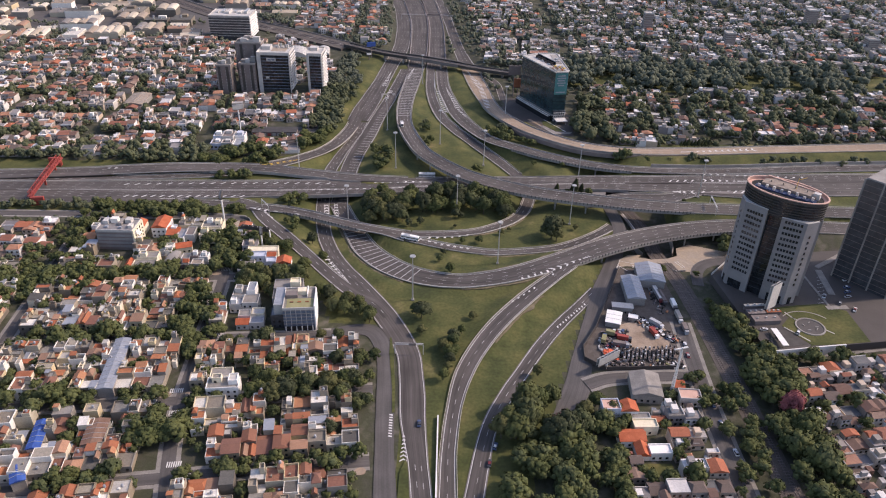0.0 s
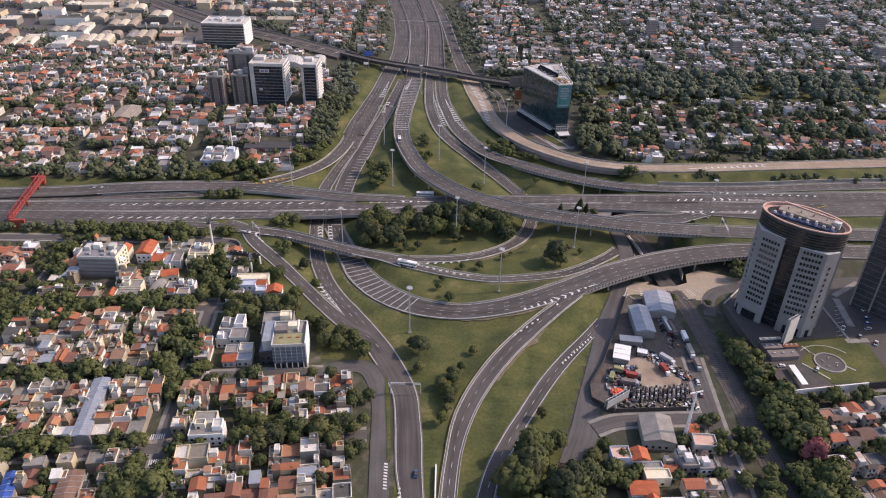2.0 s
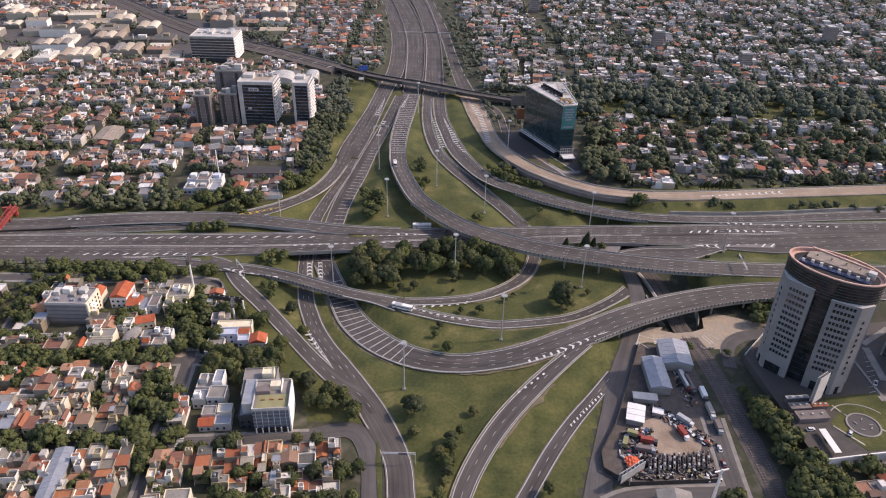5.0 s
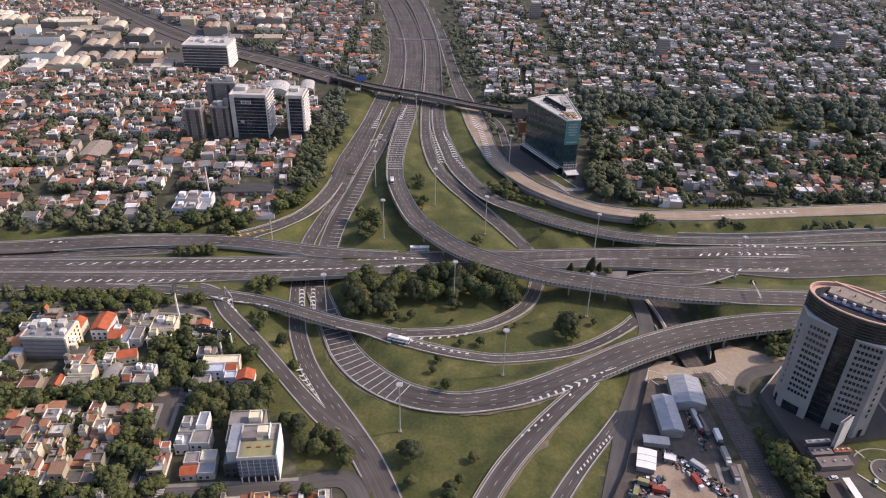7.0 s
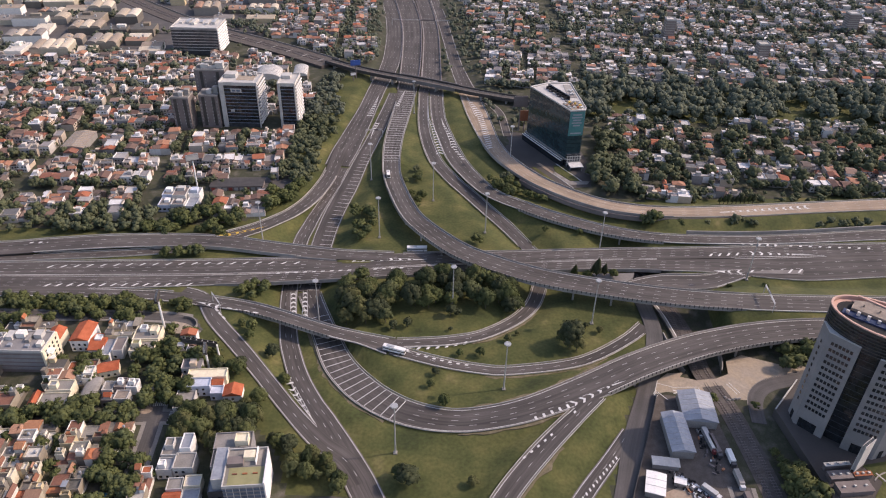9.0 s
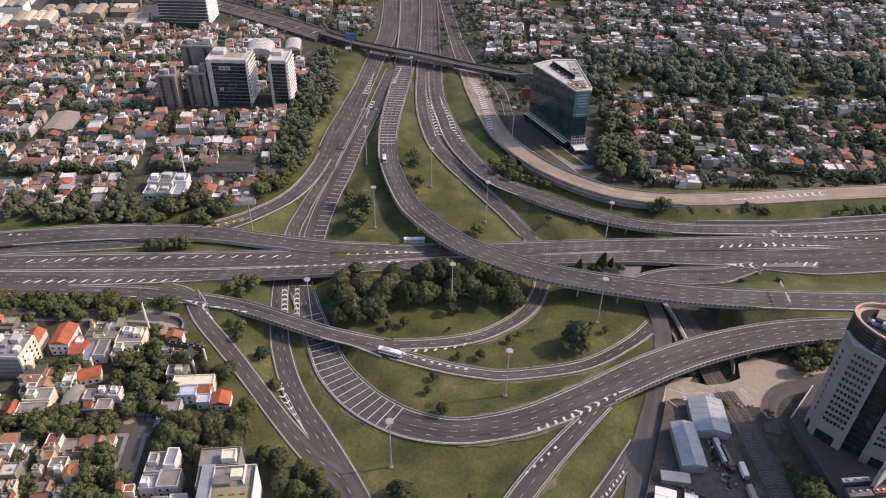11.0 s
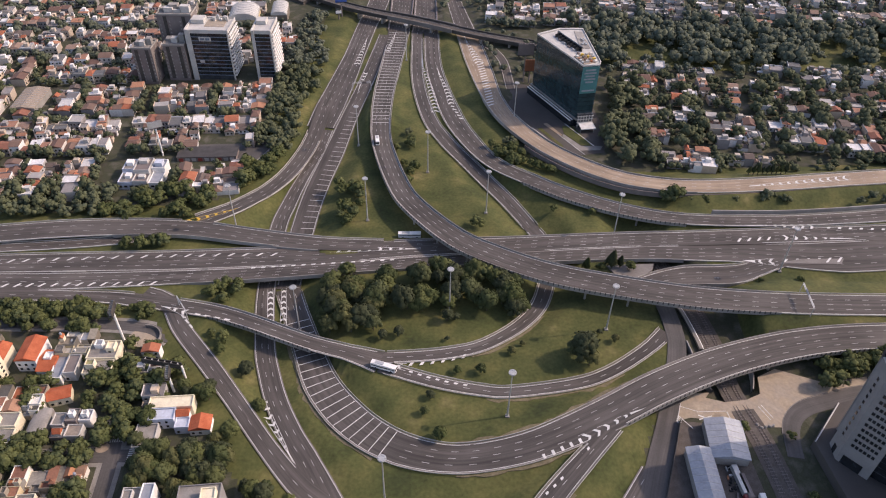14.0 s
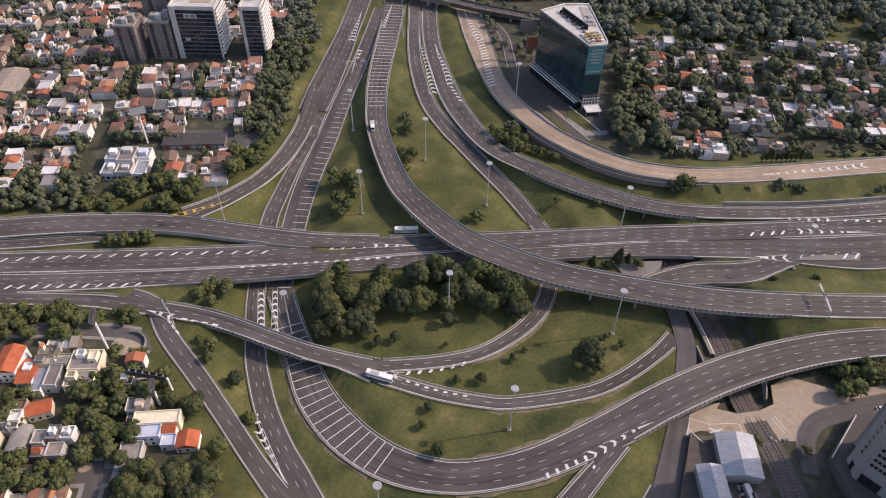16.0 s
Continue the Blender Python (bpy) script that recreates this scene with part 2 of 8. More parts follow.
# ---- mesh tools ----
class Mesh:
    """Vertices and faces gathered for one mesh."""

    def __init__(self):
        self.v, self.f, self.uv, self.smooth, self.nor = [], [], None, False, None

    def poly(self, *pts):
        n = len(self.v)
        self.v += [tuple(p) for p in pts]
        self.f.append(tuple(range(n, n + len(pts))))

    def prism(self, ring, z0, z1, top=True):
        n, k = len(self.v), len(ring)
        self.v += [(x, y, z0) for x, y in ring] + [(x, y, z1) for x, y in ring]
        self.f += [(n + i, n + (i + 1) % k, n + k + (i + 1) % k, n + k + i) for i in range(k)]
        self.f.append(tuple(range(n + k - 1, n - 1, -1)))
        if top:
            self.f.append(tuple(range(n + k, n + 2 * k)))
        return self

    def box(self, cx, cy, z0, z1, sx, sy, ang=0.0):
        c, s = math.cos(ang), math.sin(ang)
        ring = [(cx + c * a * sx / 2 - s * b * sy / 2, cy + s * a * sx / 2 + c * b * sy / 2) for a, b in ((-1, -1), (1, -1), (1, 1), (-1, 1))]
        return self.prism(ring, z0, z1)

    def roof(self, x0, x1, y0, y1, z, h, hip=0.0, along="x", thick=0.18):
        """A pitched roof with its ridge along x or y; hip: how far the ridge stops short of the ends."""
        if along == "x":
            ym = (y0 + y1) / 2
            r0, r1 = (x0 + hip, ym, z + h), (x1 - hip, ym, z + h)
            a, b, c, d = (x0, y0, z), (x1, y0, z), (x1, y1, z), (x0, y1, z)
        else:
            xm = (x0 + x1) / 2
            r0, r1 = (xm, y0 + hip, z + h), (xm, y1 - hip, z + h)
            a, b, c, d = (x1, y0, z), (x1, y1, z), (x0, y1, z), (x0, y0, z)
        n = len(self.v)
        self.v += [a, b, c, d, r0, r1] + [(p[0], p[1], p[2] - thick) for p in (a, b, c, d)]
        self.f += [(n, n + 1, n + 5, n + 4), (n + 2, n + 3, n + 4, n + 5), (n + 1, n + 2, n + 5), (n + 3, n, n + 4)]
        self.f += [(n + 6 + i, n + 6 + (i + 1) % 4, n + (i + 1) % 4, n + i) for i in range(4)] + [(n + 9, n + 8, n + 7, n + 6)]
        return self

    def tube(self, p0, p1, r0, r1=None, n=6):
        r1 = r0 if r1 is None else r1
        p0, p1 = Vector(p0), Vector(p1)
        w = (p1 - p0).normalized()
        u = w.orthogonal().normalized()
        q = w.cross(u)
        k = len(self.v)
        for p, r in ((p0, r0), (p1, r1)):
            self.v += [tuple(p + r * (u * math.cos(6.2832 * i / n) + q * math.sin(6.2832 * i / n))) for i in range(n)]
        self.f += [(k + i, k + (i + 1) % n, k + n + (i + 1) % n, k + n + i) for i in range(n)]
        self.f += [tuple(range(k + n - 1, k - 1, -1)), tuple(range(k + n, k + 2 * n))]
        return self

    def data(self, name, material):
        me = bpy.data.meshes.new(name)
        me.from_pydata(self.v, [], self.f)
        if self.uv is not None:                        # metres across and along, one pair a vertex
            layer = me.uv_layers.new(name="way")
            layer.data.foreach_set("uv", self.uv[[lp.vertex_index for lp in me.loops]].ravel())
        me.materials.append(material)
        if self.smooth:
            me.polygons.foreach_set("use_smooth", [True] * len(me.polygons))
        if self.nor:
            me.normals_split_custom_set_from_vertices(self.nor)
        return me


def part(name, mb, material, parent=None, label=""):
    """One mesh object under a thing or a part."""
    ob = new(name, mb if isinstance(mb, bpy.types.Mesh) else mb.data(name, material))
    ob.parent = parent
    return tagged(ob, label)


def thing(name, m, label, category, group="", kind=""):
    ob = new(name)
    ob.empty_display_size = 0.5
    ob.matrix_basis = m
    return tagged(ob, label, category, group, kind)


def single(name, mb, material, label, category, group="", kind=""):
    return tagged(new(name, mb.data(name, material)), label, category, group, kind)


# ---- roads: x, y, z, width, on a bridge ----
def spline(rows, step=3.0):
    """Points along a smooth line through the rows, every step metres."""
    P = np.array([r[:4] for r in rows], float)
    flag = [len(r) > 4 and r[4] for r in rows]
    P = np.vstack([2 * P[0] - P[1], P, 2 * P[-1] - P[-2]])
    out, br = [], []
    for i in range(1, len(P) - 2):
        n = max(2, int(np.linalg.norm(P[i + 1, :2] - P[i, :2]) / step))
        for k in range(n):
            t = k / n
            a, b, c, d = P[i - 1], P[i], P[i + 1], P[i + 2]
            q = 0.5 * (2 * b + (c - a) * t + (2 * a - 5 * b + 4 * c - d) * t * t + (3 * b - a - 3 * c + d) * t ** 3)
            q[3] = b[3] + (c[3] - b[3]) * t
            out.append(q)
            br.append(flag[i - 1] and flag[i])
    out.append(P[-2]), br.append(flag[-1])
    out = np.array(out)
    tan = np.gradient(out[:, :2], axis=0)
    tan /= np.linalg.norm(tan, axis=1)[:, None]
    side = np.stack([-tan[:, 1], tan[:, 0]], 1)           # to the left of the way
    length = np.concatenate([[0], np.cumsum(np.linalg.norm(np.diff(out[:, :3], axis=0), axis=1))])
    return dict(p=out, n=side, t=tan, s=length, bridge=np.array(br, bool))


ROADS = {
    "west_carriageway": [(-146, 1440, -2, 17), (-100, 1245, -2, 17), (-75, 1105, -2, 18.5), (-61.8, 1000, -2, 19), (-57.5, 922, -2, 19.4), (-57.8, 863, -2, 19.4), (-64, 808, -2, 18), (-69.3, 749, -2, 17.5), (-74, 704, -2, 20), (-79.4, 663.5, -3, 22), (-83, 637, -4, 20)],
    "north_west_ramp": [(-83.4, 666, -3, 11), (-85.5, 624.5, -3, 11), (-88.3, 600, -2, 11.5), (-94.4, 575, -1, 11.5), (-102.9, 556, 0, 11.5), (-111.6, 543.7, 1, 11.5), (-122, 531.6, 2, 12), (-137, 520, 2.5, 13)],
    "under_road": [(-76.6, 633, -4, 7.3), (-80.3, 604.4, -5, 7.5), (-87, 569, -5, 9), (-90.5, 545, -5, 10.2), (-92.5, 523, -5, 10.5), (-89.6, 471, -5, 10), (-82.8, 432, -5, 10.5), (-77.1, 413.2, -4.5, 10.6), (-70, 395.5, -3.5, 10.7), (-60.2, 377.1, -2, 10.9), (-49.6, 361, -1, 11), (-31.6, 329.1, 0, 14.2), (-18, 300, 0, 12.8), (-14.4, 278, 0, 12.8), (-13, 262, 0, 13.2), (-12, 247, 0, 12.5), (-8.6, 221.6, 0, 9.5), (-6.4, 203, 0, 9.7), (-4, 180, 0, 10)],
    "slip_road": [(-150, 462, 1, 8), (-137, 455.9, 1, 9), (-124, 436, 1, 9.6), (-104.4, 413, 1, 9.6), (-87.2, 392, 0.5, 9), (-68.8, 369, 0, 9), (-52.4, 350.7, 0, 10), (-39, 340, 0, 10), (-29, 325, 0, 10)],
    "hatched_road": [(-47.7, 786, -1, 9), (-51.7, 739, -2, 12), (-57.3, 694, -3, 12.4), (-63.8, 651.6, -4, 12.7), (-69.5, 606, -5, 14.6), (-75.5, 562.5, -5, 14.8), (-77.9, 524, -5, 14.5), (-78, 471.6, -5, 13)],
    "curved_ramp": [(-78, 471.6, -5, 13), (-71, 453.7, -5, 13), (-59.8, 426, -4, 14.5), (-50.7, 405.7, -3, 16.4), (-38.3, 389, -2, 17.5), (-24.8, 376.9, -1, 17), (-9.7, 368.6, 0, 16), (8.6, 364.4, 1, 14.4), (26.3, 365.2, 2.5, 14.4), (47.6, 370.3, 4.5, 15), (76.4, 383.4, 6.5, 16.5, 1), (103.6, 398.3, 8, 17, 1), (133.7, 412.3, 8.5, 17, 1), (163.8, 422.5, 8.5, 16.6, 1), (192, 429, 8, 16.2, 1), (225, 433, 7, 16, 1), (275, 436, 5, 16), (330, 436, 4, 16)],
    "joining_ramp": [(4, 180, 0, 8), (4.5, 203, 0, 8), (4.8, 228.6, 0, 7), (7.5, 257.4, 0, 7), (12.2, 280, 0.5, 9), (20.4, 300.3, 1.5, 9.6), (32.3, 321.5, 2.5, 10), (48.1, 342.6, 4, 10), (64, 360.5, 5.8, 9), (80.6, 378, 6.45, 7)],
    "lower_road": [(12, 180, 0, 9), (15.8, 203.5, 0, 9), (23.5, 243, 0, 8), (33.6, 267, 0, 8.4), (41.7, 282.5, 0, 8), (54.3, 305.6, 0, 8.4), (67.1, 325.4, 0, 8), (81, 344, 0, 7.5), (93, 361, 0, 7)],
    "yard_road": [(60, 252, 0, 11), (68.5, 271.6, 0, 13), (74.5, 293, 0, 11), (86, 330, 0, 9.5), (95.5, 358, 0, 10.5), (108.6, 390, 0, 10), (120, 425, 0, 9), (122.5, 442, 0, 9), (122, 470, -2, 9)],
    "loop_exit": [(-24, 414, 1, 7), (2.3, 405.6, 0.5, 7.2), (23.5, 401.5, 0, 6.8), (38.5, 400.8, 0, 6.6), (69.4, 406.5, 0, 6.8), (87, 414.3, 0, 6.8), (106.3, 428.5, 0, 7), (118, 440, 0, 8)],
    "west_bridge": [(-450, 449, 1, 8.5), (-250, 457, 1, 8.5), (-178, 457.5, 1, 8.5), (-151, 455.2, 1, 9.5), (-128, 451, 1.5, 9.5), (-109, 447, 1.8, 9, 1), (-90.5, 440.4, 2, 8.8, 1), (-74.7, 433.7, 2, 8.6, 1), (-56.8, 426.5, 2, 8.6, 1), (-40.4, 421.6, 1.8, 9), (-24.3, 416.4, 1.2, 13)],
    "loop_road": [(-24, 419, 1.2, 7), (-8, 420.8, 0.6, 7), (8.4, 423.6, 0, 7.3), (25.2, 429.2, -0.5, 7.2), (43.1, 443, -2, 7.8), (55.3, 458.5, -3, 8.6), (62, 477.6, -4.5, 8.8), (65.3, 495.7, -5, 9), (64.5, 513, -5, 9), (58, 528.3, -5, 9)],
    "north_loop": [(-19, 795, -1, 9), (-15.9, 708, -1, 9.5), (-5.7, 648, -1, 10.5), (7.4, 617, -2, 11), (20.5, 595, -3, 11), (33.5, 573.4, -4, 11), (46.5, 552, -5, 10.5), (58, 528.3, -5, 9.5)],
    "north_east_ramp": [(-7, 796, -1, 12.5), (-3.2, 724.6, -1, 12.8), (10.1, 655, -1, 15), (22.8, 617, 0, 14), (38, 588, 1, 12), (60.7, 567.8, 2, 12, 1), (83.2, 551, 3, 12, 1), (115.6, 536, 3, 11, 1), (149, 528.5, 3, 10, 1), (201, 529, 2.5, 10), (241.8, 533, 2, 10.5), (311, 541.5, 2, 12), (420, 552, 2, 12)],
    "east_service_road": [(-74, 1440, -2, 10), (-33.8, 1249, -2, 10), (-17, 1141, -2, 11), (-5.6, 1051.6, -2, 13), (5, 948, -2, 13), (13.3, 867, -1.5, 14), (24.4, 790.5, -1, 18)],
    "concrete_ramp": [(24.4, 790.5, -1, 18), (30.4, 744.4, 0, 19), (34.7, 713.6, 1, 18), (40.3, 675.8, 2.5, 15, 1), (49.6, 642, 4, 14, 1), (67.3, 609.5, 5, 13.5, 1), (86.3, 587, 6, 13.5, 1), (108.8, 570.4, 6, 13.5, 1), (129.8, 562, 6, 13.5, 1), (161.3, 558, 6, 13.5, 1), (212, 563.5, 5, 14), (256.5, 571, 4, 14), (332, 582, 3, 15), (430, 596, 2, 15)],
    "middle_carriageway": [(-124, 1440, -2, 24), (-80, 1246.5, -2, 24), (-58.3, 1137, -2, 24), (-44.6, 1044, -2, 24), (-38.2, 967, -2, 22), (-35.3, 865, -2, 20.5), (-35.4, 796, -1.5, 18.5)],
    "flyover": [(-35.4, 795.7, -1.5, 18.5), (-37.4, 735, 0, 15.9), (-40, 679.4, 2, 14.8), (-39.3, 635, 4, 13.6, 1), (-35.4, 599, 5.5, 13.1, 1), (-22.2, 551.3, 7.5, 13.3, 1), (-10.1, 527.6, 8.5, 14, 1), (12.1, 500.8, 9, 15, 1), (33, 486.5, 9, 15.6, 1), (61.3, 473, 9, 15.6, 1), (94.2, 464, 9, 15.6, 1), (135.7, 456.2, 9, 15.4, 1), (176, 453.6, 8.5, 15, 1), (226, 453.6, 8, 15), (330, 458, 6, 15)],
    "east_carriageway": [(-94, 1440, -2, 20), (-52, 1249, -2, 20), (-33.4, 1139, -2, 19), (-21.5, 1041, -2, 18.2), (-16.1, 968.5, -2, 18.4), (-13.3, 866.6, -2, 19.6), (-12.2, 792, -1.2, 22)],
    "north_collector": [(-420, 485, 1, 15), (-284.6, 499.4, 2, 15), (-250.3, 504.6, 2.5, 15.5), (-215, 509.2, 3, 15.5), (-179, 512.2, 3, 14.7, 1), (-140.6, 512, 3, 13.5, 1), (-102, 506.4, 2.5, 12.4, 1), (-64.3, 502, 2, 10.8, 1), (-28.4, 502.5, 1.3, 9)],
    "ring_road_north": [(-450, 469, 1, 14.5), (-274, 479.4, 1, 14.5), (-205, 483.2, 1, 15.5), (-135, 487, 1, 15.8, 1), (-64, 493.3, 1, 15.7, 1), (-10, 500.5, 1, 14, 1), (45.3, 504.8, 1, 13, 1), (90, 509, 1, 12.5, 1), (121, 511.4, 1, 12.5, 1), (140, 512.5, 1, 12.5, 1), (197, 516, 1.5, 13), (302, 523.2, 2, 14), (420, 531, 2, 14)],
    "ring_road_south": [(-450, 457, 1, 13.5), (-267, 465.9, 1, 13.8), (-199, 468.6, 1, 13.4), (-131.5, 473.7, 1, 11, 1), (-97, 477.2, 1, 10.5, 1), (-62.6, 481.4, 1, 10, 1), (8.3, 490.4, 1, 10, 1), (81.3, 497, 1, 10.5, 1), (118.5, 499.8, 1, 11.5, 1), (140, 500.3, 1, 13, 1), (174, 500.9, 1, 16), (227, 498.5, 1.5, 26), (292, 504.4, 2, 26), (420, 512, 2, 26)],
    "inner_collector": [(-450, 481, 0.9, 8), (-281, 490.5, 0.8, 7.5), (-245, 494.5, 0.8, 7.5), (-208, 498.5, 0.8, 7.5), (-178, 503, 0.8, 7), (-150, 509, 0.8, 6.5)],
    "south_east_loop": [(196, 494, 1.2, 7), (180, 488, 1.2, 11), (164, 482.5, 1.2, 15, 1), (140, 481, 1.2, 15, 1), (122, 477.5, 1.0, 11, 1), (102, 470, 0, 8)],
    "frontage_road": [(-62, 311.5, 0, 7), (-50, 315, 0, 9), (-40, 315.5, 0, 10), (-33, 308, 0, 10), (-28.2, 289, 0, 9), (-26, 256, 0, 8.6), (-23.9, 227.6, 0, 8.6), (-21.6, 202, 0, 10), (-20, 180, 0, 10)],
}
RAIL_WAY = [(152, 180, 0, 8), (150.5, 280, 0, 8), (149, 330, 0, 8), (146, 372, 0, 8), (142, 392, 0, 8.6), (140.8, 402, -1.5, 14), (140.8, 412, -3.0, 20), (141.5, 430, -4.2, 24), (140.5, 445, -5, 26), (138, 460, -5, 24), (132, 484, -5, 16), (125, 507, -5, 13), (117, 524, -5, 12)]
TRACE = {k: spline(v) for k, v in ROADS.items()}
STREETS = {
    "street": [[(-262, 188, 0, 6), (-114, 210, 0, 6), (-30, 222, 0, 6)], [(-330, 236, 0, 6), (-128, 256, 0, 6), (-33, 268, 0, 6)],
               [(-360, 285, 0, 6), (-122, 305, 0, 6), (-60, 311, 0, 6)], [(-380, 340, 0, 6), (-192, 359, 0, 6), (-125, 364, 0, 6), (-108, 362, 0, 5)],
               [(-400, 434, 0, 6), (-222, 438, 0, 6), (-150, 438, 0, 6), (-128, 430, 0, 6)],
               [(-110, 190, 0, 6), (-122, 240, 0, 6), (-128, 300, 0, 6), (-133, 362, 0, 6), (-138, 385, 0, 5)],
               [(-214, 195, 0, 6), (-226, 250, 0, 6), (-236, 345, 0, 6), (-246, 436, 0, 6)],
               [(74, 275, 0, 7), (90, 281, 0, 7), (132, 284, 0, 7)], [(132, 180, 0, 8), (132, 260, 0, 8), (136, 330, 0, 8)],
               [(174, 303, 0, 8), (260, 318, 0, 8)]],
}
STREET_TRACE = [spline(v) for v in STREETS["street"]]


# ---- ground: one sheet, cut and banked for the roads ----
RAIL = spline(RAIL_WAY, 2.0)
CUT = np.vstack([t["p"][~t["bridge"]] for t in TRACE.values()] + [RAIL["p"][RAIL["p"][:, 1] > 392]])
ALL = np.vstack([t["p"] for t in TRACE.values()] + [t["p"] for t in STREET_TRACE])


def near_road(x, y, margin):
    """Whether a place lies on a road or street, or within margin of one."""
    d = np.hypot(ALL[:, 0] - x, ALL[:, 1] - y) - ALL[:, 3] / 2
    return d.min() < margin


def land(xs, ys):
    """Heights of the ground at the places xs, ys."""
    out = np.zeros(len(xs))
    for i in range(0, len(xs), 4000):
        x, y = xs[i:i + 4000, None], ys[i:i + 4000, None]
        d = np.hypot(CUT[None, :, 0] - x, CUT[None, :, 1] - y) - CUT[None, :, 3] / 2
        zr = CUT[None, :, 2] - 0.3
        bank = 2.0 + 2.2 * np.abs(zr)
        w = np.clip(1 - (d - 1.5) / bank, 0, 1)
        w8 = w ** 8
        z = (w8 * zr).sum(1) / np.maximum(w8.sum(1), 1e-9) * w.max(1)
        cap = np.where(d < 3.2, zr, 99).min(1)
        out[i:i + 4000] = np.minimum(z, cap)
    return out


def inside(x, y, ring):
    hit = np.zeros(np.shape(x), bool)
    for (x0, y0), (x1, y1) in zip(ring, ring[1:] + ring[:1]):
        if y0 != y1:
            hit ^= ((y0 > y) != (y1 > y)) & (x < (x1 - x0) * (y - y0) / (y1 - y0) + x0)
    return hit


LAWNS = [(-20, 150), (-18, 296), (-30, 320), (-62, 320), (-68, 340), (-100, 380), (-142, 436), (-450, 440), (-450, 520), (-200, 530), (-124, 546), (-120, 590), (-114, 660), (-104, 800), (-98, 860), (-72, 870), (-72, 800), (42, 800), (36, 700), (60, 600), (110, 580), (450, 610), (450, 440), (128, 436), (112, 412), (95, 372), (80, 330), (60, 270), (22, 150)]


def axis(lo, a, b, hi, fine, coarse):
    return np.concatenate([np.arange(lo, a, coarse), np.arange(a, b, fine), np.arange(b, hi + 1, coarse)])


gx, gy = axis(-3000, -330, 345, 3000, 3.0, 60.0), axis(-900, 174, 840, 4500, 3.0, 60.0)
GX, GY = np.meshgrid(gx, gy)
fx, fy = GX.ravel(), GY.ravel()
fz = np.zeros(len(fx))
pick = (np.abs(fx) < 520) & (fy > 100) & (fy < 1500)
fz[pick] = land(fx[pick], fy[pick])
nx, ny = len(gx), len(gy)
ids = np.arange(nx * ny).reshape(ny, nx)
quads = np.stack([ids[:-1, :-1], ids[:-1, 1:], ids[1:, 1:], ids[1:, :-1]], -1).reshape(-1, 4)
ground_mesh = bpy.data.meshes.new("ground")
ground_mesh.from_pydata(np.stack([fx, fy, fz], 1).tolist(), [], quads.tolist())
ground_mesh.materials.append(M_URBAN), ground_mesh.materials.append(M_GRASS)
cx, cy = fx[quads].mean(1), fy[quads].mean(1)
CUTTING = [(117, 395), (126, 436), (119, 462), (119, 505), (150, 505), (158, 470), (160, 436), (158, 400)]
ground_mesh.polygons.foreach_set("material_index", (inside(cx, cy, LAWNS) & ~inside(cx, cy, CUTTING)).astype(np.int32))
ground_mesh.polygons.foreach_set("use_smooth", np.ones(len(quads), bool))
tagged(new("ground", ground_mesh), "flat town ground with mown grass between the motorway ramps", "ground", kind="structure")


def ground_z(x, y):
    return float(land(np.array([float(x)]), np.array([float(y)]))[0])


# ---- road surfaces, kerb walls, decks and paint ----
def ribbon(tr, left, right, lift, i0=0, i1=None, drop=0.0):
    """A strip along a trace from the offset right to the offset left of its middle (metres, to the left of the way)."""
    mb = Mesh()
    P, n = tr["p"][i0:i1], tr["n"][i0:i1]
    le = left if np.ndim(left) else np.full(len(P), left)
    ri = right if np.ndim(right) else np.full(len(P), right)
    L = np.column_stack([P[:, :2] + n * le[:len(P), None], P[:, 2] + lift])
    R = np.column_stack([P[:, :2] + n * ri[:len(P), None], P[:, 2] + lift])
    k = len(P)
    mb.v = L.tolist() + R.tolist()
    way = tr["s"][i0:i1][:k]
    mb.uv = np.vstack([np.column_stack([le[:k] + 40 * tr.get("tag", 0), way]), np.column_stack([ri[:k] + 40 * tr.get("tag", 0), way])])
    mb.f = [(k + i, k + i + 1, i + 1, i) for i in range(k - 1)]
    if drop:
        D = np.vstack([L, R])
        D[:, 2] -= drop
        mb.v += D.tolist()
        mb.uv = np.vstack([mb.uv, mb.uv])
        mb.f += [(i, i + 1, 2 * k + i + 1, 2 * k + i) for i in range(k - 1)] + [(3 * k + i, 3 * k + i + 1, k + i + 1, k + i) for i in range(k - 1)]
        mb.f += [(2 * k + i, 2 * k + i + 1, 3 * k + i + 1, 3 * k + i) for i in range(k - 1)]
        mb.f += [(0, 2 * k, 3 * k, k), (k - 1, 2 * k - 1, 4 * k - 1, 3 * k - 1)]
    return mb


def at(tr, s):
    """Place, left normal, way and width at the length s of a trace."""
    i = min(max(int(np.searchsorted(tr["s"], s)) - 1, 0), len(tr["s"]) - 2)
    u = (s - tr["s"][i]) / (tr["s"][i + 1] - tr["s"][i])
    p = tr["p"][i] * (1 - u) + tr["p"][i + 1] * u
    return p, tr["n"][i], tr["t"][i], p[3]


def paint(mb, tr, s0, s1, off, w, lift):
    """A painted bar along a trace."""
    n = max(1, int((s1 - s0) / 6))
    for k in range(n):
        a, b = at(tr, s0 + (s1 - s0) * k / n), at(tr, s0 + (s1 - s0) * (k + 1) / n)
        oa, ob = (off(a[3]), off(b[3])) if callable(off) else (off, off)
        pts = []
        for (p, nn, _, _), o, sg in ((a, oa, -1), (b, ob, -1), (b, ob, 1), (a, oa, 1)):
            pts.append((p[0] + nn[0] * (o + sg * w / 2), p[1] + nn[1] * (o + sg * w / 2), p[2] + lift))
        mb.poly(*pts)


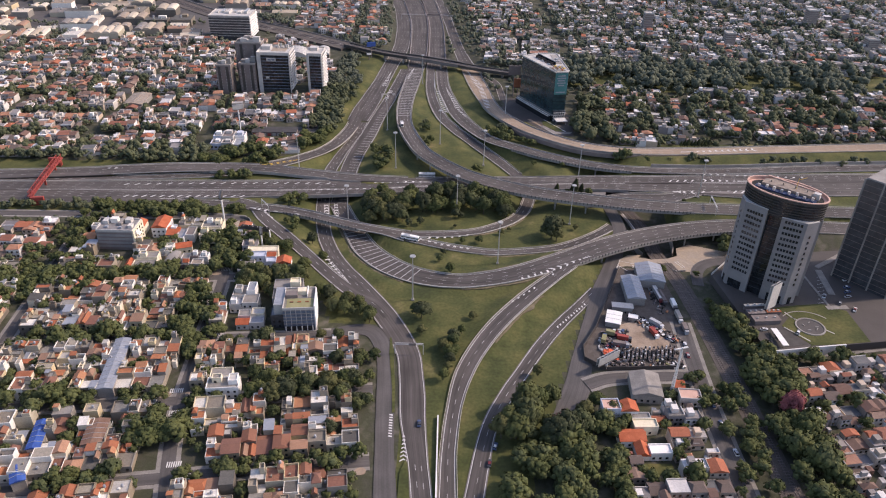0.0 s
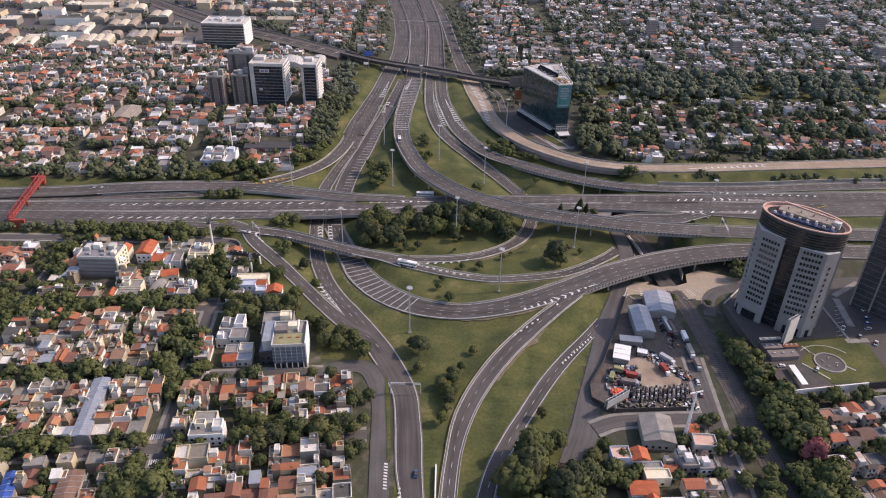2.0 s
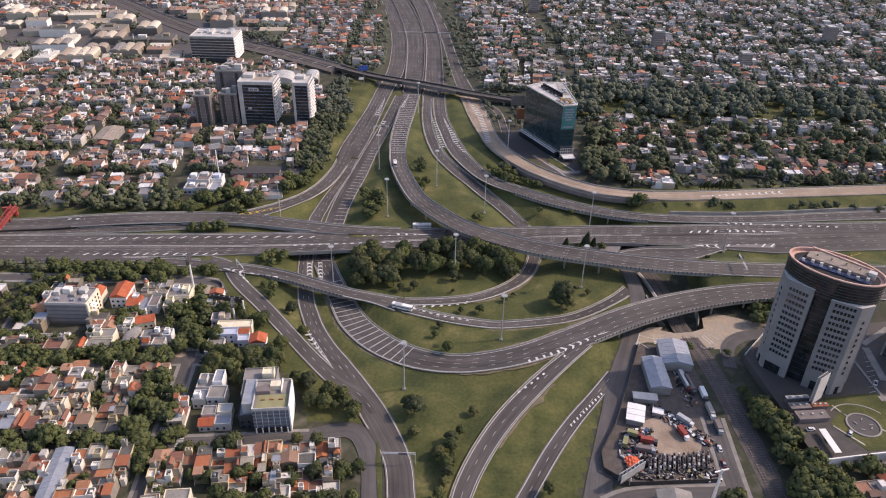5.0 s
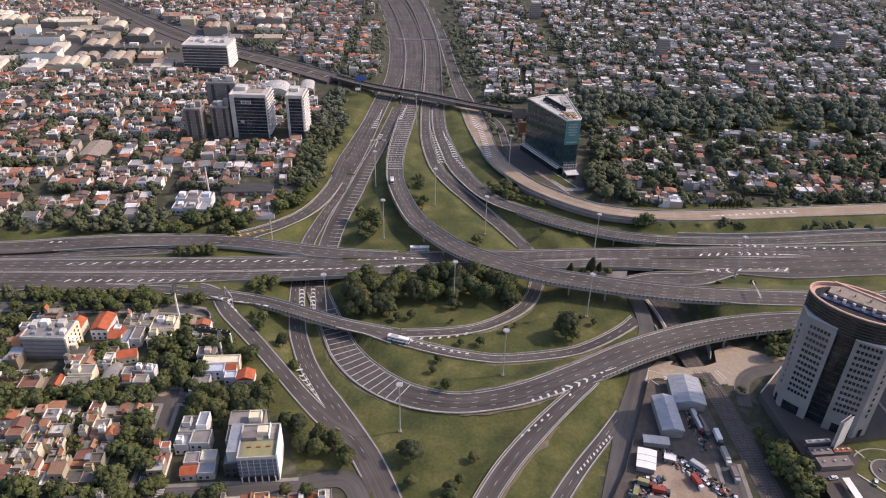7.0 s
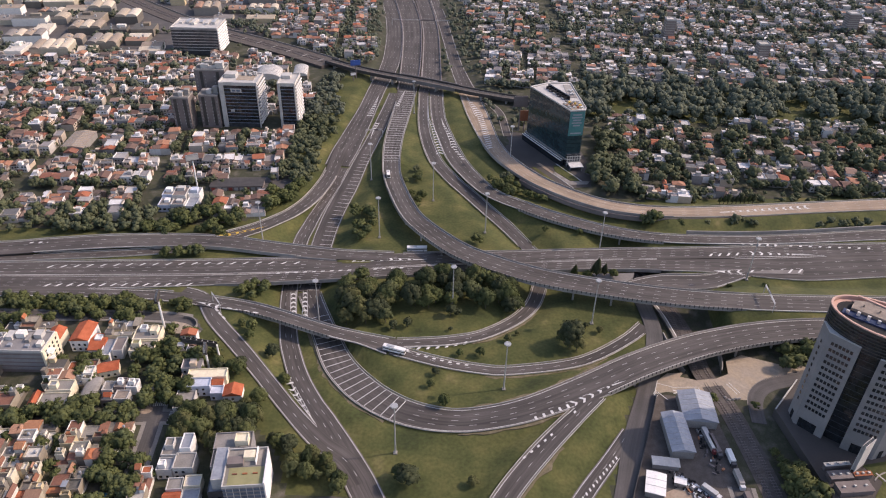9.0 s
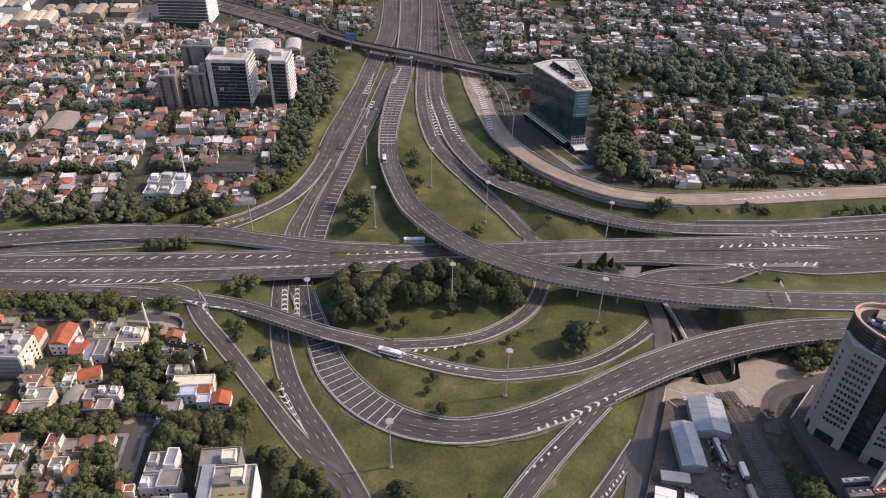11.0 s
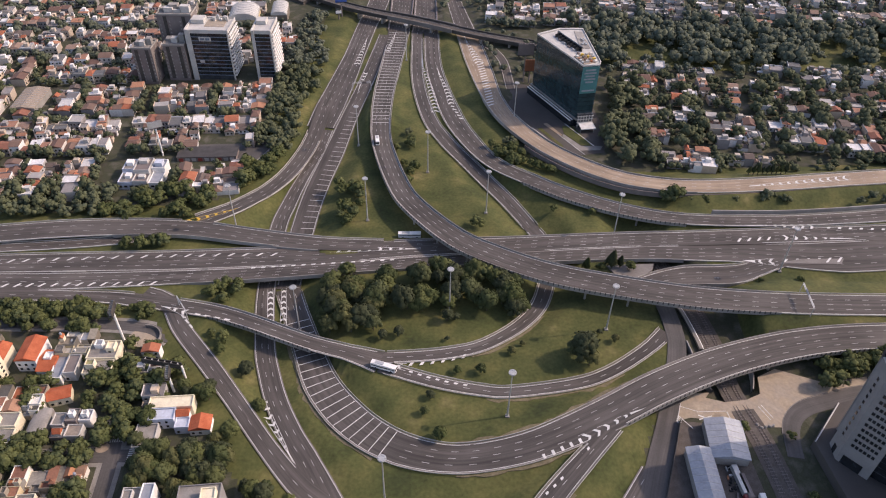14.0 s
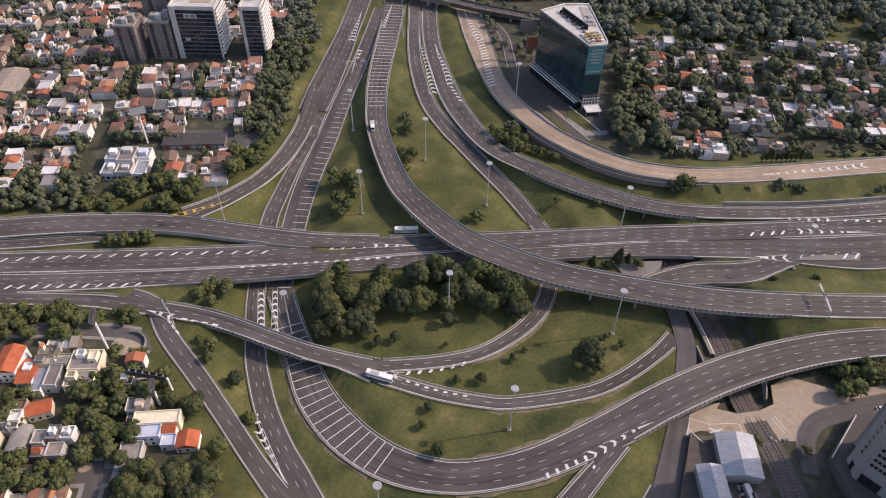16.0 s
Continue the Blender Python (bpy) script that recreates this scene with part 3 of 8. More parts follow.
def runs(flags):
    """Stretches of true values."""
    out, start = [], None
    for i, v in enumerate(list(flags) + [False]):
        if v and start is None:
            start = i
        if not v and start is not None:
            out.append((start, i))
            start = None
    return out


def free_edge(name, tr, off):
    """Which points of an edge lie on no other road of about the same height."""
    e = tr["p"][:, :2] + tr["n"] * off[:, None]
    ok = np.ones(len(e), bool)
    for other, o in TRACE.items():
        if other != name:
            d = np.hypot(e[:, None, 0] - o["p"][None, :, 0], e[:, None, 1] - o["p"][None, :, 1]) - o["p"][None, :, 3] / 2
            ok &= ~((d < 0.1) & (np.abs(tr["p"][:, None, 2] - o["p"][None, :, 2]) < 1.6)).any(1)
    return ok


HATCHED = {"curved_ramp": (18, 124), "hatched_road": (120, 330)}
NO_RAIL = {"frontage_road", "yard_road", "lower_road", "under_road", "slip_road", "hatched_road", "west_carriageway", "middle_carriageway", "east_carriageway", "east_service_road"}
for k, (name, tr) in enumerate(TRACE.items()):
    tr["tag"] = k
    lift = 0.02 * (k % 7)
    stone = name == "concrete_ramp"
    plain = name in ("frontage_road", "yard_road")
    surface = M_CONCRETE_ROAD if stone else M_STREET if plain else M_ASPHALT
    hw = tr["p"][:, 3] / 2
    road = tagged(new("road", ribbon(tr, hw, -hw, lift, drop=0.6).data("road", surface)), "pale worn concrete motorway ramp" if stone else "dark grey asphalt motorway carriageway with white lane lines", "road", kind="structure")
    lines, dashes = Mesh(), Mesh()
    total, top = tr["s"][-1], lift + 0.05
    for sg in (() if plain else (-1, 1)):
        for a, b in runs(free_edge(name, tr, sg * (hw - 0.7))):
            if b - a > 1:
                paint(lines, tr, tr["s"][a], tr["s"][b - 1], lambda w, sg=sg: sg * (w / 2 - 0.7), 0.22, top)
    lanes = max(1, int(round((tr["p"][:, 3].mean() - 1.5) / 3.6)))
    for j in range(1, 1 if plain else lanes):
        s = 2.0 + j
        while s < total - 4:
            if HATCHED.get(name, (1, 0))[0] < s < HATCHED.get(name, (1, 0))[1] or name == "under_road" and 226 < at(tr, s)[0][1] < 335:
                s += 9.5
                continue
            if at(tr, s)[0][1] > 880 and int(s / 9.5) % 2:
                s += 9.5
                continue
            paint(dashes, tr, s, s + 3.2, lambda w, j=j: -w / 2 + 0.7 + (w - 1.4) * j / lanes, 0.17, top)
            s += 9.5
    for sg in (() if plain else (-1, 1)):
        for a, b in runs(free_edge(name, tr, sg * (hw - 0.4))):
            if b - a > 2:
                e = sg * (hw[a:b] - 0.4)
                part("shoulder", ribbon(tr, e + 0.4, e - 0.4, lift + 0.025, a, b), M_SHOULDER, road, "paler worn shoulder")
    if lines.v:
        part("edge_line", lines, M_PAINT, road, "white edge line paint")
    if dashes.v:
        part("lane_dashes", dashes, M_PAINT_WORN, road, "worn white broken lane lines")
    for a, b in runs(tr["bridge"]):
        a, b = max(0, a - 1), min(len(hw), b + 1)
        w = hw[a:b]
        deck = part("deck", ribbon(tr, w * 0 + w + 0.35, -w - 0.35, lift - 0.08, a, b, drop=1.5), M_CONCRETE, road, "grey concrete bridge deck")
        for sg in (-1, 1):
            clear = free_edge(name, tr, sg * (hw + 0.15))
            for c, e in runs(clear[a:b]):
                if e - c > 1:
                    mid = sg * (hw[a + c:a + e] + 0.15)
                    if name in ("flyover", "curved_ramp", "west_bridge", "north_east_ramp"):
                        posts, s_ = Mesh(), tr["s"][a + c] + 1
                        while s_ < tr["s"][a + e - 1] - 1:
                            p, nn, tt, wd = at(tr, s_)
                            o = sg * (wd / 2 + 0.42)
                            posts.box(p[0] + nn[0] * o, p[1] + nn[1] * o, p[2] - 0.35, p[2] + 1.2, 0.55, 0.22, math.atan2(tt[1], tt[0]))
                            s_ += 2.6
                        tagged(part("railing_posts", posts, M_DARKBAND, road, "dark posts along the parapet"), kind="stuff")
                    part("parapet", ribbon(tr, mid + 0.16, mid - 0.16, 0.95, a + c, a + e, drop=1.0), M_CONCRETE, road, "concrete bridge parapet")
        s0, s1 = tr["s"][a], tr["s"][b - 1]
        s = s0 + 8
        while s < s1 - 6:
            p, nn, tt, wd = at(tr, s)
            gz = ground_z(p[0], p[1])
            clear = min(np.hypot(CUT[:, 0] - p[0], CUT[:, 1] - p[1]) - CUT[:, 3] / 2)
            if p[2] - gz > 3.2 and clear > 1.2:
                pier = Mesh()
                for o in (-wd * 0.27, wd * 0.27):
                    pier.tube((p[0] + nn[0] * o, p[1] + nn[1] * o, gz - 0.5), (p[0] + nn[0] * o, p[1] + nn[1] * o, p[2] - 2.2), 0.6, n=8)
                pier.box(p[0], p[1], p[2] - 2.4, p[2] - 1.5, 1.3, wd * 0.9, math.atan2(tt[1], tt[0]))
                part("pier", pier, M_CONCRETE, road, "concrete bridge pier with a cross-head")
            s += 22
    if stone:
        # shade of the south face is put into a darker wall colour
        part("side_wall", ribbon(tr, -hw - 0.2, -hw - 0.6, -0.2, int(len(hw) * 0.33), int(len(hw) * 0.8), drop=3.4), M_GREYBRICK, road, "concrete side wall below the ramp, coloured darker for its shade")
    if name in ("middle_carriageway", "east_carriageway"):
        for sg in (-1, 1):
            part("median_barrier", ribbon(tr, sg * hw + 0.45, sg * hw - 0.45, 1.1, drop=1.2), M_GREYBRICK, road, "grey median barrier")
    if name not in NO_RAIL:
        for sg in (-1, 1):
            for a, b in runs(~tr["bridge"] & free_edge(name, tr, sg * (hw + 0.35))):
                if b - a > 3:
                    mid = sg * (hw[a:b] + 0.35)
                    part("guard_rail", ribbon(tr, mid + 0.1, mid - 0.1, 0.75, a, b, drop=0.6), M_KERB, road, "pale concrete crash barrier")

for k, tr in enumerate(STREET_TRACE):
    hw = tr["p"][:, 3] / 2
    street = tagged(new("street", ribbon(tr, hw, -hw, 0.20 + 0.02 * k, drop=0.6).data("street", M_STREET)), "grey asphalt residential street with kerbed pavements", "street", kind="structure")
    for sg in (-1, 1):
        mid = sg * (hw + 1.05)
        part("pavement", ribbon(tr, mid + 1.0, mid - 1.0, 0.10 + 0.008 * k, drop=0.4), M_PAVING, street, "pale paving beside the street")


def hatch(road_name, s0, s1, step, w=0.3, lo=-0.95, hi=0.95, lift=0.14):
    """Bars painted across a carriageway."""
    tr, mb, s = TRACE[road_name], Mesh(), s0
    while s < s1:
        p, nn, tt, wd = at(tr, s)
        a, b = lo * (wd / 2 - 0.7), hi * (wd / 2 - 0.7)
        q = [(p[0] + nn[0] * o + tt[0] * e, p[1] + nn[1] * o + tt[1] * e, p[2] + lift) for o, e in ((a, -w / 2), (b, -w / 2), (b, w / 2), (a, w / 2))]
        mb.poly(*q)
        s += step
    single("cross_hatching", mb, M_PAINT, "white bars painted across the closed carriageway", "road marking", kind="structure")


def spot(a, b, u, o):
    """A point at the share u of the way from a to b, o metres to its left."""
    L = math.hypot(b[0] - a[0], b[1] - a[1])
    return a[0] + (b[0] - a[0]) * u - (b[1] - a[1]) / L * o, a[1] + (b[1] - a[1]) * u + (b[0] - a[0]) / L * o, a[2] + (b[2] - a[2]) * u


def chevrons(tip, a, b, w0, w1, step=5.2, bar=1.25, point=1, bend=0.0, sharp=0.75, lift=0.17, edge=True, material=None):
    """A painted fork: a solid spear from the tip to a, then V-shaped bars that widen from w0 at a to w1 at b."""
    mb = Mesh()
    up = lambda q: (q[0], q[1], q[2] + lift)
    if tip:
        mb.poly(up(spot(tip, a, 0, 0)), up(spot(tip, a, 1, -w0 / 2)), up(spot(tip, a, 1, w0 / 2)))
    L = math.hypot(b[0] - a[0], b[1] - a[1])
    s = bar
    while s < L:
        h = (w0 + (w1 - w0) * s / L) / 2
        k = h * sharp * point
        for sg in (-1, 1):
            pts = []
            for e, o in ((0, 0), (bar, 0), (bar + k, sg * h), (k, sg * h)):
                u = (s + e) / L
                pts.append(up(spot(a, b, u, o + bend * 4 * u * (1 - u))))
            mb.poly(*(pts if sg > 0 else pts[::-1]))
        s += step
    for sg in ((-1, 1) if edge else ()):
        us = [i / 8 for i in range(9)]
        for u, v in zip(us, us[1:]):
            q = []
            for t, d in ((u, -0.1), (v, -0.1), (v, 0.1), (u, 0.1)):
                q.append(up(spot(a, b, t, sg * ((w0 + (w1 - w0) * t) / 2 + 0.1) + d + bend * 4 * t * (1 - t))))
            mb.poly(*q)
    single("chevron_marking", mb, material or M_PAINT, "yellow chevron bars painted in a road fork" if material else "white chevron bars painted in a road fork", "road marking", kind="structure")


def bars(a, b, w, step, bar=1.2, slant=0.6, lift=0.17, bend=0.0, material=None):
    """A row of short slanting painted bars, each w long across the line from a to b."""
    mb = Mesh()
    L = math.hypot(b[0] - a[0], b[1] - a[1])
    s = 0.0
    while s <= L:
        q = []
        for e, o in ((-slant * w / 2, -w / 2), (bar - slant * w / 2, -w / 2), (bar + slant * w / 2, w / 2), (slant * w / 2, w / 2)):
            u = (s + e) / L
            x, y, z = spot(a, b, u, o + bend * 4 * u * (1 - u))
            q.append((x, y, z + lift))
        mb.poly(*q)
        s += step
    single("slanting_bars", mb, material or M_PAINT, "white slanting bars painted beside a traffic lane", "road marking", kind="structure")


hatch("curved_ramp", 26, 124, 4.9, w=0.35, lo=-0.95, hi=0.95)
hatch("hatched_road", 130, 318, 5.6, w=0.3, lo=-0.2, hi=0.95)
hatch("flyover", 4, 170, 5.2, w=0.4)


def scar(name, s0, s1, side, width):
    """A worn bare-earth edge beside a road."""
    tr = TRACE[name]
    i0, i1 = int(np.searchsorted(tr["s"], s0)), int(np.searchsorted(tr["s"], s1))
    r = np.random.RandomState(int(s0) + 3)
    wob = 0.4 + 0.6 * np.abs(np.convolve(r.randn(i1 - i0 + 8), np.ones(4) / 2, "same"))[4:4 + i1 - i0]
    e = side * (tr["p"][i0:i1, 3] / 2 + 0.6)
    single("bare_earth_edge", ribbon(tr, e + width * wob * (side > 0), e - width * wob * (side < 0), -0.12, i0, i1, drop=0.5), M_SCAR, "bare earth worn along the road edge", "verge", kind="structure")


scar("curved_ramp", 30, 120, -1, 1.7)
scar("curved_ramp", 150, 215, -1, 1.2)
scar("curved_ramp", 150, 240, 1, 1.4)
scar("joining_ramp", 130, 185, -1, 1.6)
scar("loop_road", 40, 90, -1, 1.2)
scar("loop_exit", 50, 120, -1, 1.3)
scar("north_loop", 180, 260, 1, 1.2)

# ---- houses ----
rng = random.Random(7)
N_NEAR = [0]
WINDOW = Mesh().box(0, 0, 0, 1.25, 1.15, 0.12).data("window", M_GLASS)
DOOR = Mesh().box(0, 0, 0, 2.1, 1.0, 0.12).data("door", M_BARK)
TANK = Mesh().tube((0, 0, 0), (0, 0, 0.25), 0.45, 0.6, 10).tube((0, 0, 0.25), (0, 0, 1.3), 0.6, 0.55, 10).tube((0, 0, 1.3), (0, 0, 1.5), 0.55, 0.15, 10).data("water_tank", M_SHEET)


def parapets(mb, x0, x1, y0, y1, z, h=0.7, t=0.25):
    mb.box((x0 + x1) / 2, y0 + t / 2, z, z + h, x1 - x0, t), mb.box((x0 + x1) / 2, y1 - t / 2, z, z + h, x1 - x0, t)
    mb.box(x0 + t / 2, (y0 + y1) / 2, z, z + h, t, y1 - y0 - 2 * t), mb.box(x1 - t / 2, (y0 + y1) / 2, z, z + h, t, y1 - y0 - 2 * t)


def volume(ob, shell, x0, x1, y0, y1, z, h, kind):
    """One box of a house, its walls gathered in shell, with a roof of its own; returns the height of its roof."""
    if kind == "flat":                                 # walls, coping and the inner side of the parapet in one piece
        p, t, n = rng.choice([0.3, 0.5, 0.8, 1.1]), 0.22, len(shell.v)
        for q, zz in ((0, z - 0.3), (0, h + p), (t, h + p), (t, h - 0.05)):
            shell.v += [(x0 + q, y0 + q, zz), (x1 - q, y0 + q, zz), (x1 - q, y1 - q, zz), (x0 + q, y1 - q, zz)]
        for k in range(3):
            shell.f += [(n + 4 * k + i, n + 4 * k + (i + 1) % 4, n + 4 * k + 4 + (i + 1) % 4, n + 4 * k + 4 + i) for i in range(4)]
        part("roof", Mesh().box((x0 + x1) / 2, (y0 + y1) / 2, h - 0.1, h + 0.04, x1 - x0 - 0.43, y1 - y0 - 0.43), M_FLAT, ob)
        return h + 0.04
    shell.box((x0 + x1) / 2, (y0 + y1) / 2, z - 0.3, h, x1 - x0, y1 - y0)
    if kind == "tile":
        rise = rng.uniform(0.9, 1.8)
        part("roof", Mesh().roof(x0 - 0.12, x1 + 0.12, y0 - 0.3, y1 + 0.3, h + 0.1, rise, rng.choice([0, 0, 0, 1.5]), rng.choice("xyy")), M_TILE, ob)
        return h + rise
    rise = rng.uniform(0.2, 0.9)
    mb = Mesh()
    a, b = rng.choice([(0, rise), (rise, 0)])
    mb.v = [(x0 - 0.1, y0 - 0.2, h + 0.05 + a), (x1 + 0.1, y0 - 0.2, h + 0.05 + a), (x1 + 0.1, y1 + 0.2, h + 0.05 + b), (x0 - 0.1, y1 + 0.2, h + 0.05 + b)]
    mb.v += [(p, q, c + 0.12) for p, q, c in mb.v]
    mb.f = [(3, 2, 1, 0), (4, 5, 6, 7), (0, 1, 5, 4), (1, 2, 6, 5), (2, 3, 7, 6), (3, 0, 4, 7)]
    part("roof", mb, rng.choice([M_SHEET, M_FLAT, M_FLAT, M_TILE]), ob)
    return h + rise


def bind(shell, marks):
    """Footings that tie the boxes of a house into one body, and the number by which each box picks its colour."""
    pick = np.zeros((len(shell.v), 2))
    for (a, _), b in zip(marks, [q[0] for q in marks[1:]] + [len(shell.v)]):
        pick[a:b, 0] = rng.random()
    ground = marks[0][0]
    for b, base in marks[1:]:
        shell.f.append((ground, ground + 1, b + 1, b))
        ground = b if base == 0 else ground
    shell.uv = pick


def house(m, w, d):
    """A terraced town house: its front on the street at y = 0, its lot w wide and d deep, built up of boxes of many heights round small courts."""
    lead = rng.choice(["flat", "flat", "flat", "flat", "sheet", "tile"])
    two = rng.random() < 0.5
    label = ("two-storey" if two else "single-storey") + " rendered terraced house with a " + {"flat": "flat roof behind a parapet", "tile": "clay-tiled pitched roof", "sheet": "low sheet-metal roof"}[lead]
    ob = thing("house", m, label, "house", "town houses")
    shell, marks = Mesh(), []
    y = y0 = rng.choice([0.0, 0.0, 0.0, 1.2, 2.6])
    first = True
    while y < d - 2.2:
        dep = min(rng.uniform(5.0, 9.0) if first else rng.uniform(3.2, 6.6), d - y)
        if not first and rng.random() < 0.16:          # an open court
            y += dep * 0.7
            continue
        pieces = [(0.03, w - 0.03)]
        if rng.random() < (0.2 if first else 0.45):
            c = w * rng.uniform(0.34, 0.66)
            pieces = [(0.03, c - 0.02), (c + 0.02, w - 0.03)]
            if not first and rng.random() < 0.35:
                pieces.pop(rng.randrange(2))
        for x0, x1 in pieces:
            kind = lead if first else rng.choice(["flat", "flat", "flat", "flat", "sheet", "tile"])
            h = (rng.uniform(5.8, 6.8) if two else rng.uniform(3.1, 4.1)) if first else rng.choice([2.6, 2.9, 3.2, 3.5, 5.6, 6.2, 6.6])
            marks.append((len(shell.v), 0))
            top = volume(ob, shell, x0, x1, y, y + dep, 0, h, kind)
            if kind == "flat" and x1 - x0 > 3 and dep > 3 and rng.random() < 0.5:
                ux, uy = rng.uniform(1.8, min(3.8, x1 - x0 - 0.6)), rng.uniform(1.8, min(3.6, dep - 0.6))
                ax = x0 + 0.24 if rng.random() < 0.5 else x1 - ux - 0.24
                ay = y + 0.24 if rng.random() < 0.4 else y + dep - uy - 0.24
                marks.append((len(shell.v), h))
                tz = volume(ob, shell, ax, ax + ux, ay, ay + uy, h + 0.3, h + rng.uniform(2.0, 2.7), rng.choice(["flat", "flat", "sheet", "tile"]))
                if rng.random() < 0.3:
                    part("water_tank", TANK, None, ob).location = (ax + ux / 2, ay + uy / 2, tz)
            elif kind == "flat" and rng.random() < 0.35:
                part("water_tank", TANK, None, ob).location = (x0 + (x1 - x0) * 0.4, y + dep * 0.5, top)
            if kind == "flat" and rng.random() < 0.4:   # an air unit, a hatch or a stair head on the roof
                marks.append((len(shell.v), h))
                shell.box(x0 + (x1 - x0) * rng.uniform(0.2, 0.8), y + dep * rng.uniform(0.2, 0.8), h, h + rng.uniform(0.5, 1.2), rng.uniform(0.5, 1.3), rng.uniform(0.5, 1.3))
        y += dep + 0.02
        first = False
    marks.append((len(shell.v), 0))
    shell.box(w - 0.1, (y0 + d) / 2, -0.3, rng.uniform(1.8, 2.6), 0.16, d - y0)
    bind(shell, marks)
    part("body", shell, M_WALL, ob)
    nw = 2 if w < 8.5 else 3
    for fl in range(2 if two else 1):
        for i in range(nw):
            is_door = fl == 0 and i == 0
            o = part("door" if is_door else "window", DOOR if is_door else WINDOW, None, ob)
            o.location = (w * (i + 0.5) / nw, y0 - 0.03, (0.0 if is_door else 1.0) + 2.9 * fl)
    return ob


FAR = dict(wall=Mesh(), tile=Mesh(), flat=Mesh(), glass=Mesh())


def far_house(m, w, d, tiled):
    """The same kind of house with fewer pieces, gathered into the far town's meshes."""
    def put(key, mb):
        n = len(FAR[key].v)
        FAR[key].v += [tuple(m @ Vector(v)) for v in mb.v]
        FAR[key].f += [tuple(n + i for i in f) for f in mb.f]
    y = rng.choice([0, 0, 1.5, 3])
    for i, dep in enumerate((d * rng.uniform(0.36, 0.5), d * rng.uniform(0.2, 0.32), d * rng.uniform(0.1, 0.22))):
        if y + dep > d or (i and rng.random() < 0.2):
            break
        h = rng.choice([3.2, 3.5, 5.8, 6.4, 6.6]) if i == 0 else rng.choice([2.8, 3.2, 5.6])
        ww = w - 0.1 if i == 0 else w * rng.uniform(0.45, 1)
        x = 0.05 if rng.random() < 0.5 else w - ww - 0.05
        box = Mesh().box(x + ww / 2, y + dep / 2, -0.3, h, ww, dep)
        panes = Mesh()
        for fl in range(2 if h > 5 else 1):
            for k in range(2 if ww < 7 else 3):
                xa, za = x + ww * (k + rng.uniform(0.3, 0.7)) / (2 if ww < 7 else 3), 1.0 + 2.8 * fl
                for yy in (y - 0.04, y + dep + 0.04):
                    panes.poly((xa - 0.6, yy, za), (xa + 0.6, yy, za), (xa + 0.6, yy, za + 1.3), (xa - 0.6, yy, za + 1.3))
        put("glass", panes)
        if rng.random() < tiled:
            put("wall", box)
            put("tile", Mesh().roof(x - 0.1, x + ww + 0.1, y - 0.2, y + dep + 0.2, h + 0.1, rng.uniform(0.9, 1.9), rng.choice([0, 0, 1.5]), rng.choice("xxy")))
        else:
            box.box(x + ww / 2, y + 0.12, h, h + 0.8, ww, 0.24).box(x + ww - 0.12, y + dep / 2, h, h + 0.8, 0.24, dep)
            put("wall", box)
            put("flat", Mesh().box(x + ww / 2 - 0.1, y + dep / 2 + 0.1, h, h + 0.1, ww - 0.4, dep - 0.3))
            if rng.random() < 0.5:
                put("wall", Mesh().box(x + ww * rng.uniform(0.3, 0.7), y + dep * 0.6, h, h + 2.6, min(3, ww * 0.6), min(3.5, dep * 0.6)))
        y += dep
    for _ in range(rng.choice([0, 1, 1, 2])):           # sheds, tanks and lean-tos behind
        ux, uy = rng.uniform(1.2, 3.5), rng.uniform(1.2, 3.5)
        put(rng.choice(["wall", "flat", "flat", "tile"]), Mesh().box(w * rng.uniform(0.2, 0.8), d * rng.uniform(0.55, 0.98), -0.2, rng.uniform(2, 4.5), ux, uy, rng.uniform(-0.1, 0.1)))


PARK = [(118, 738), (200, 728), (420, 724), (640, 730), (640, 806), (420, 796), (300, 806), (122, 816)]
KEEP_OUT = []      # x, y, radius of what stands among the houses


def blocked(x, y, r):
    return any((x - a) ** 2 + (y - b) ** 2 < (r + c) ** 2 for a, b, c in KEEP_OUT)


TREES = []         # x, y, size


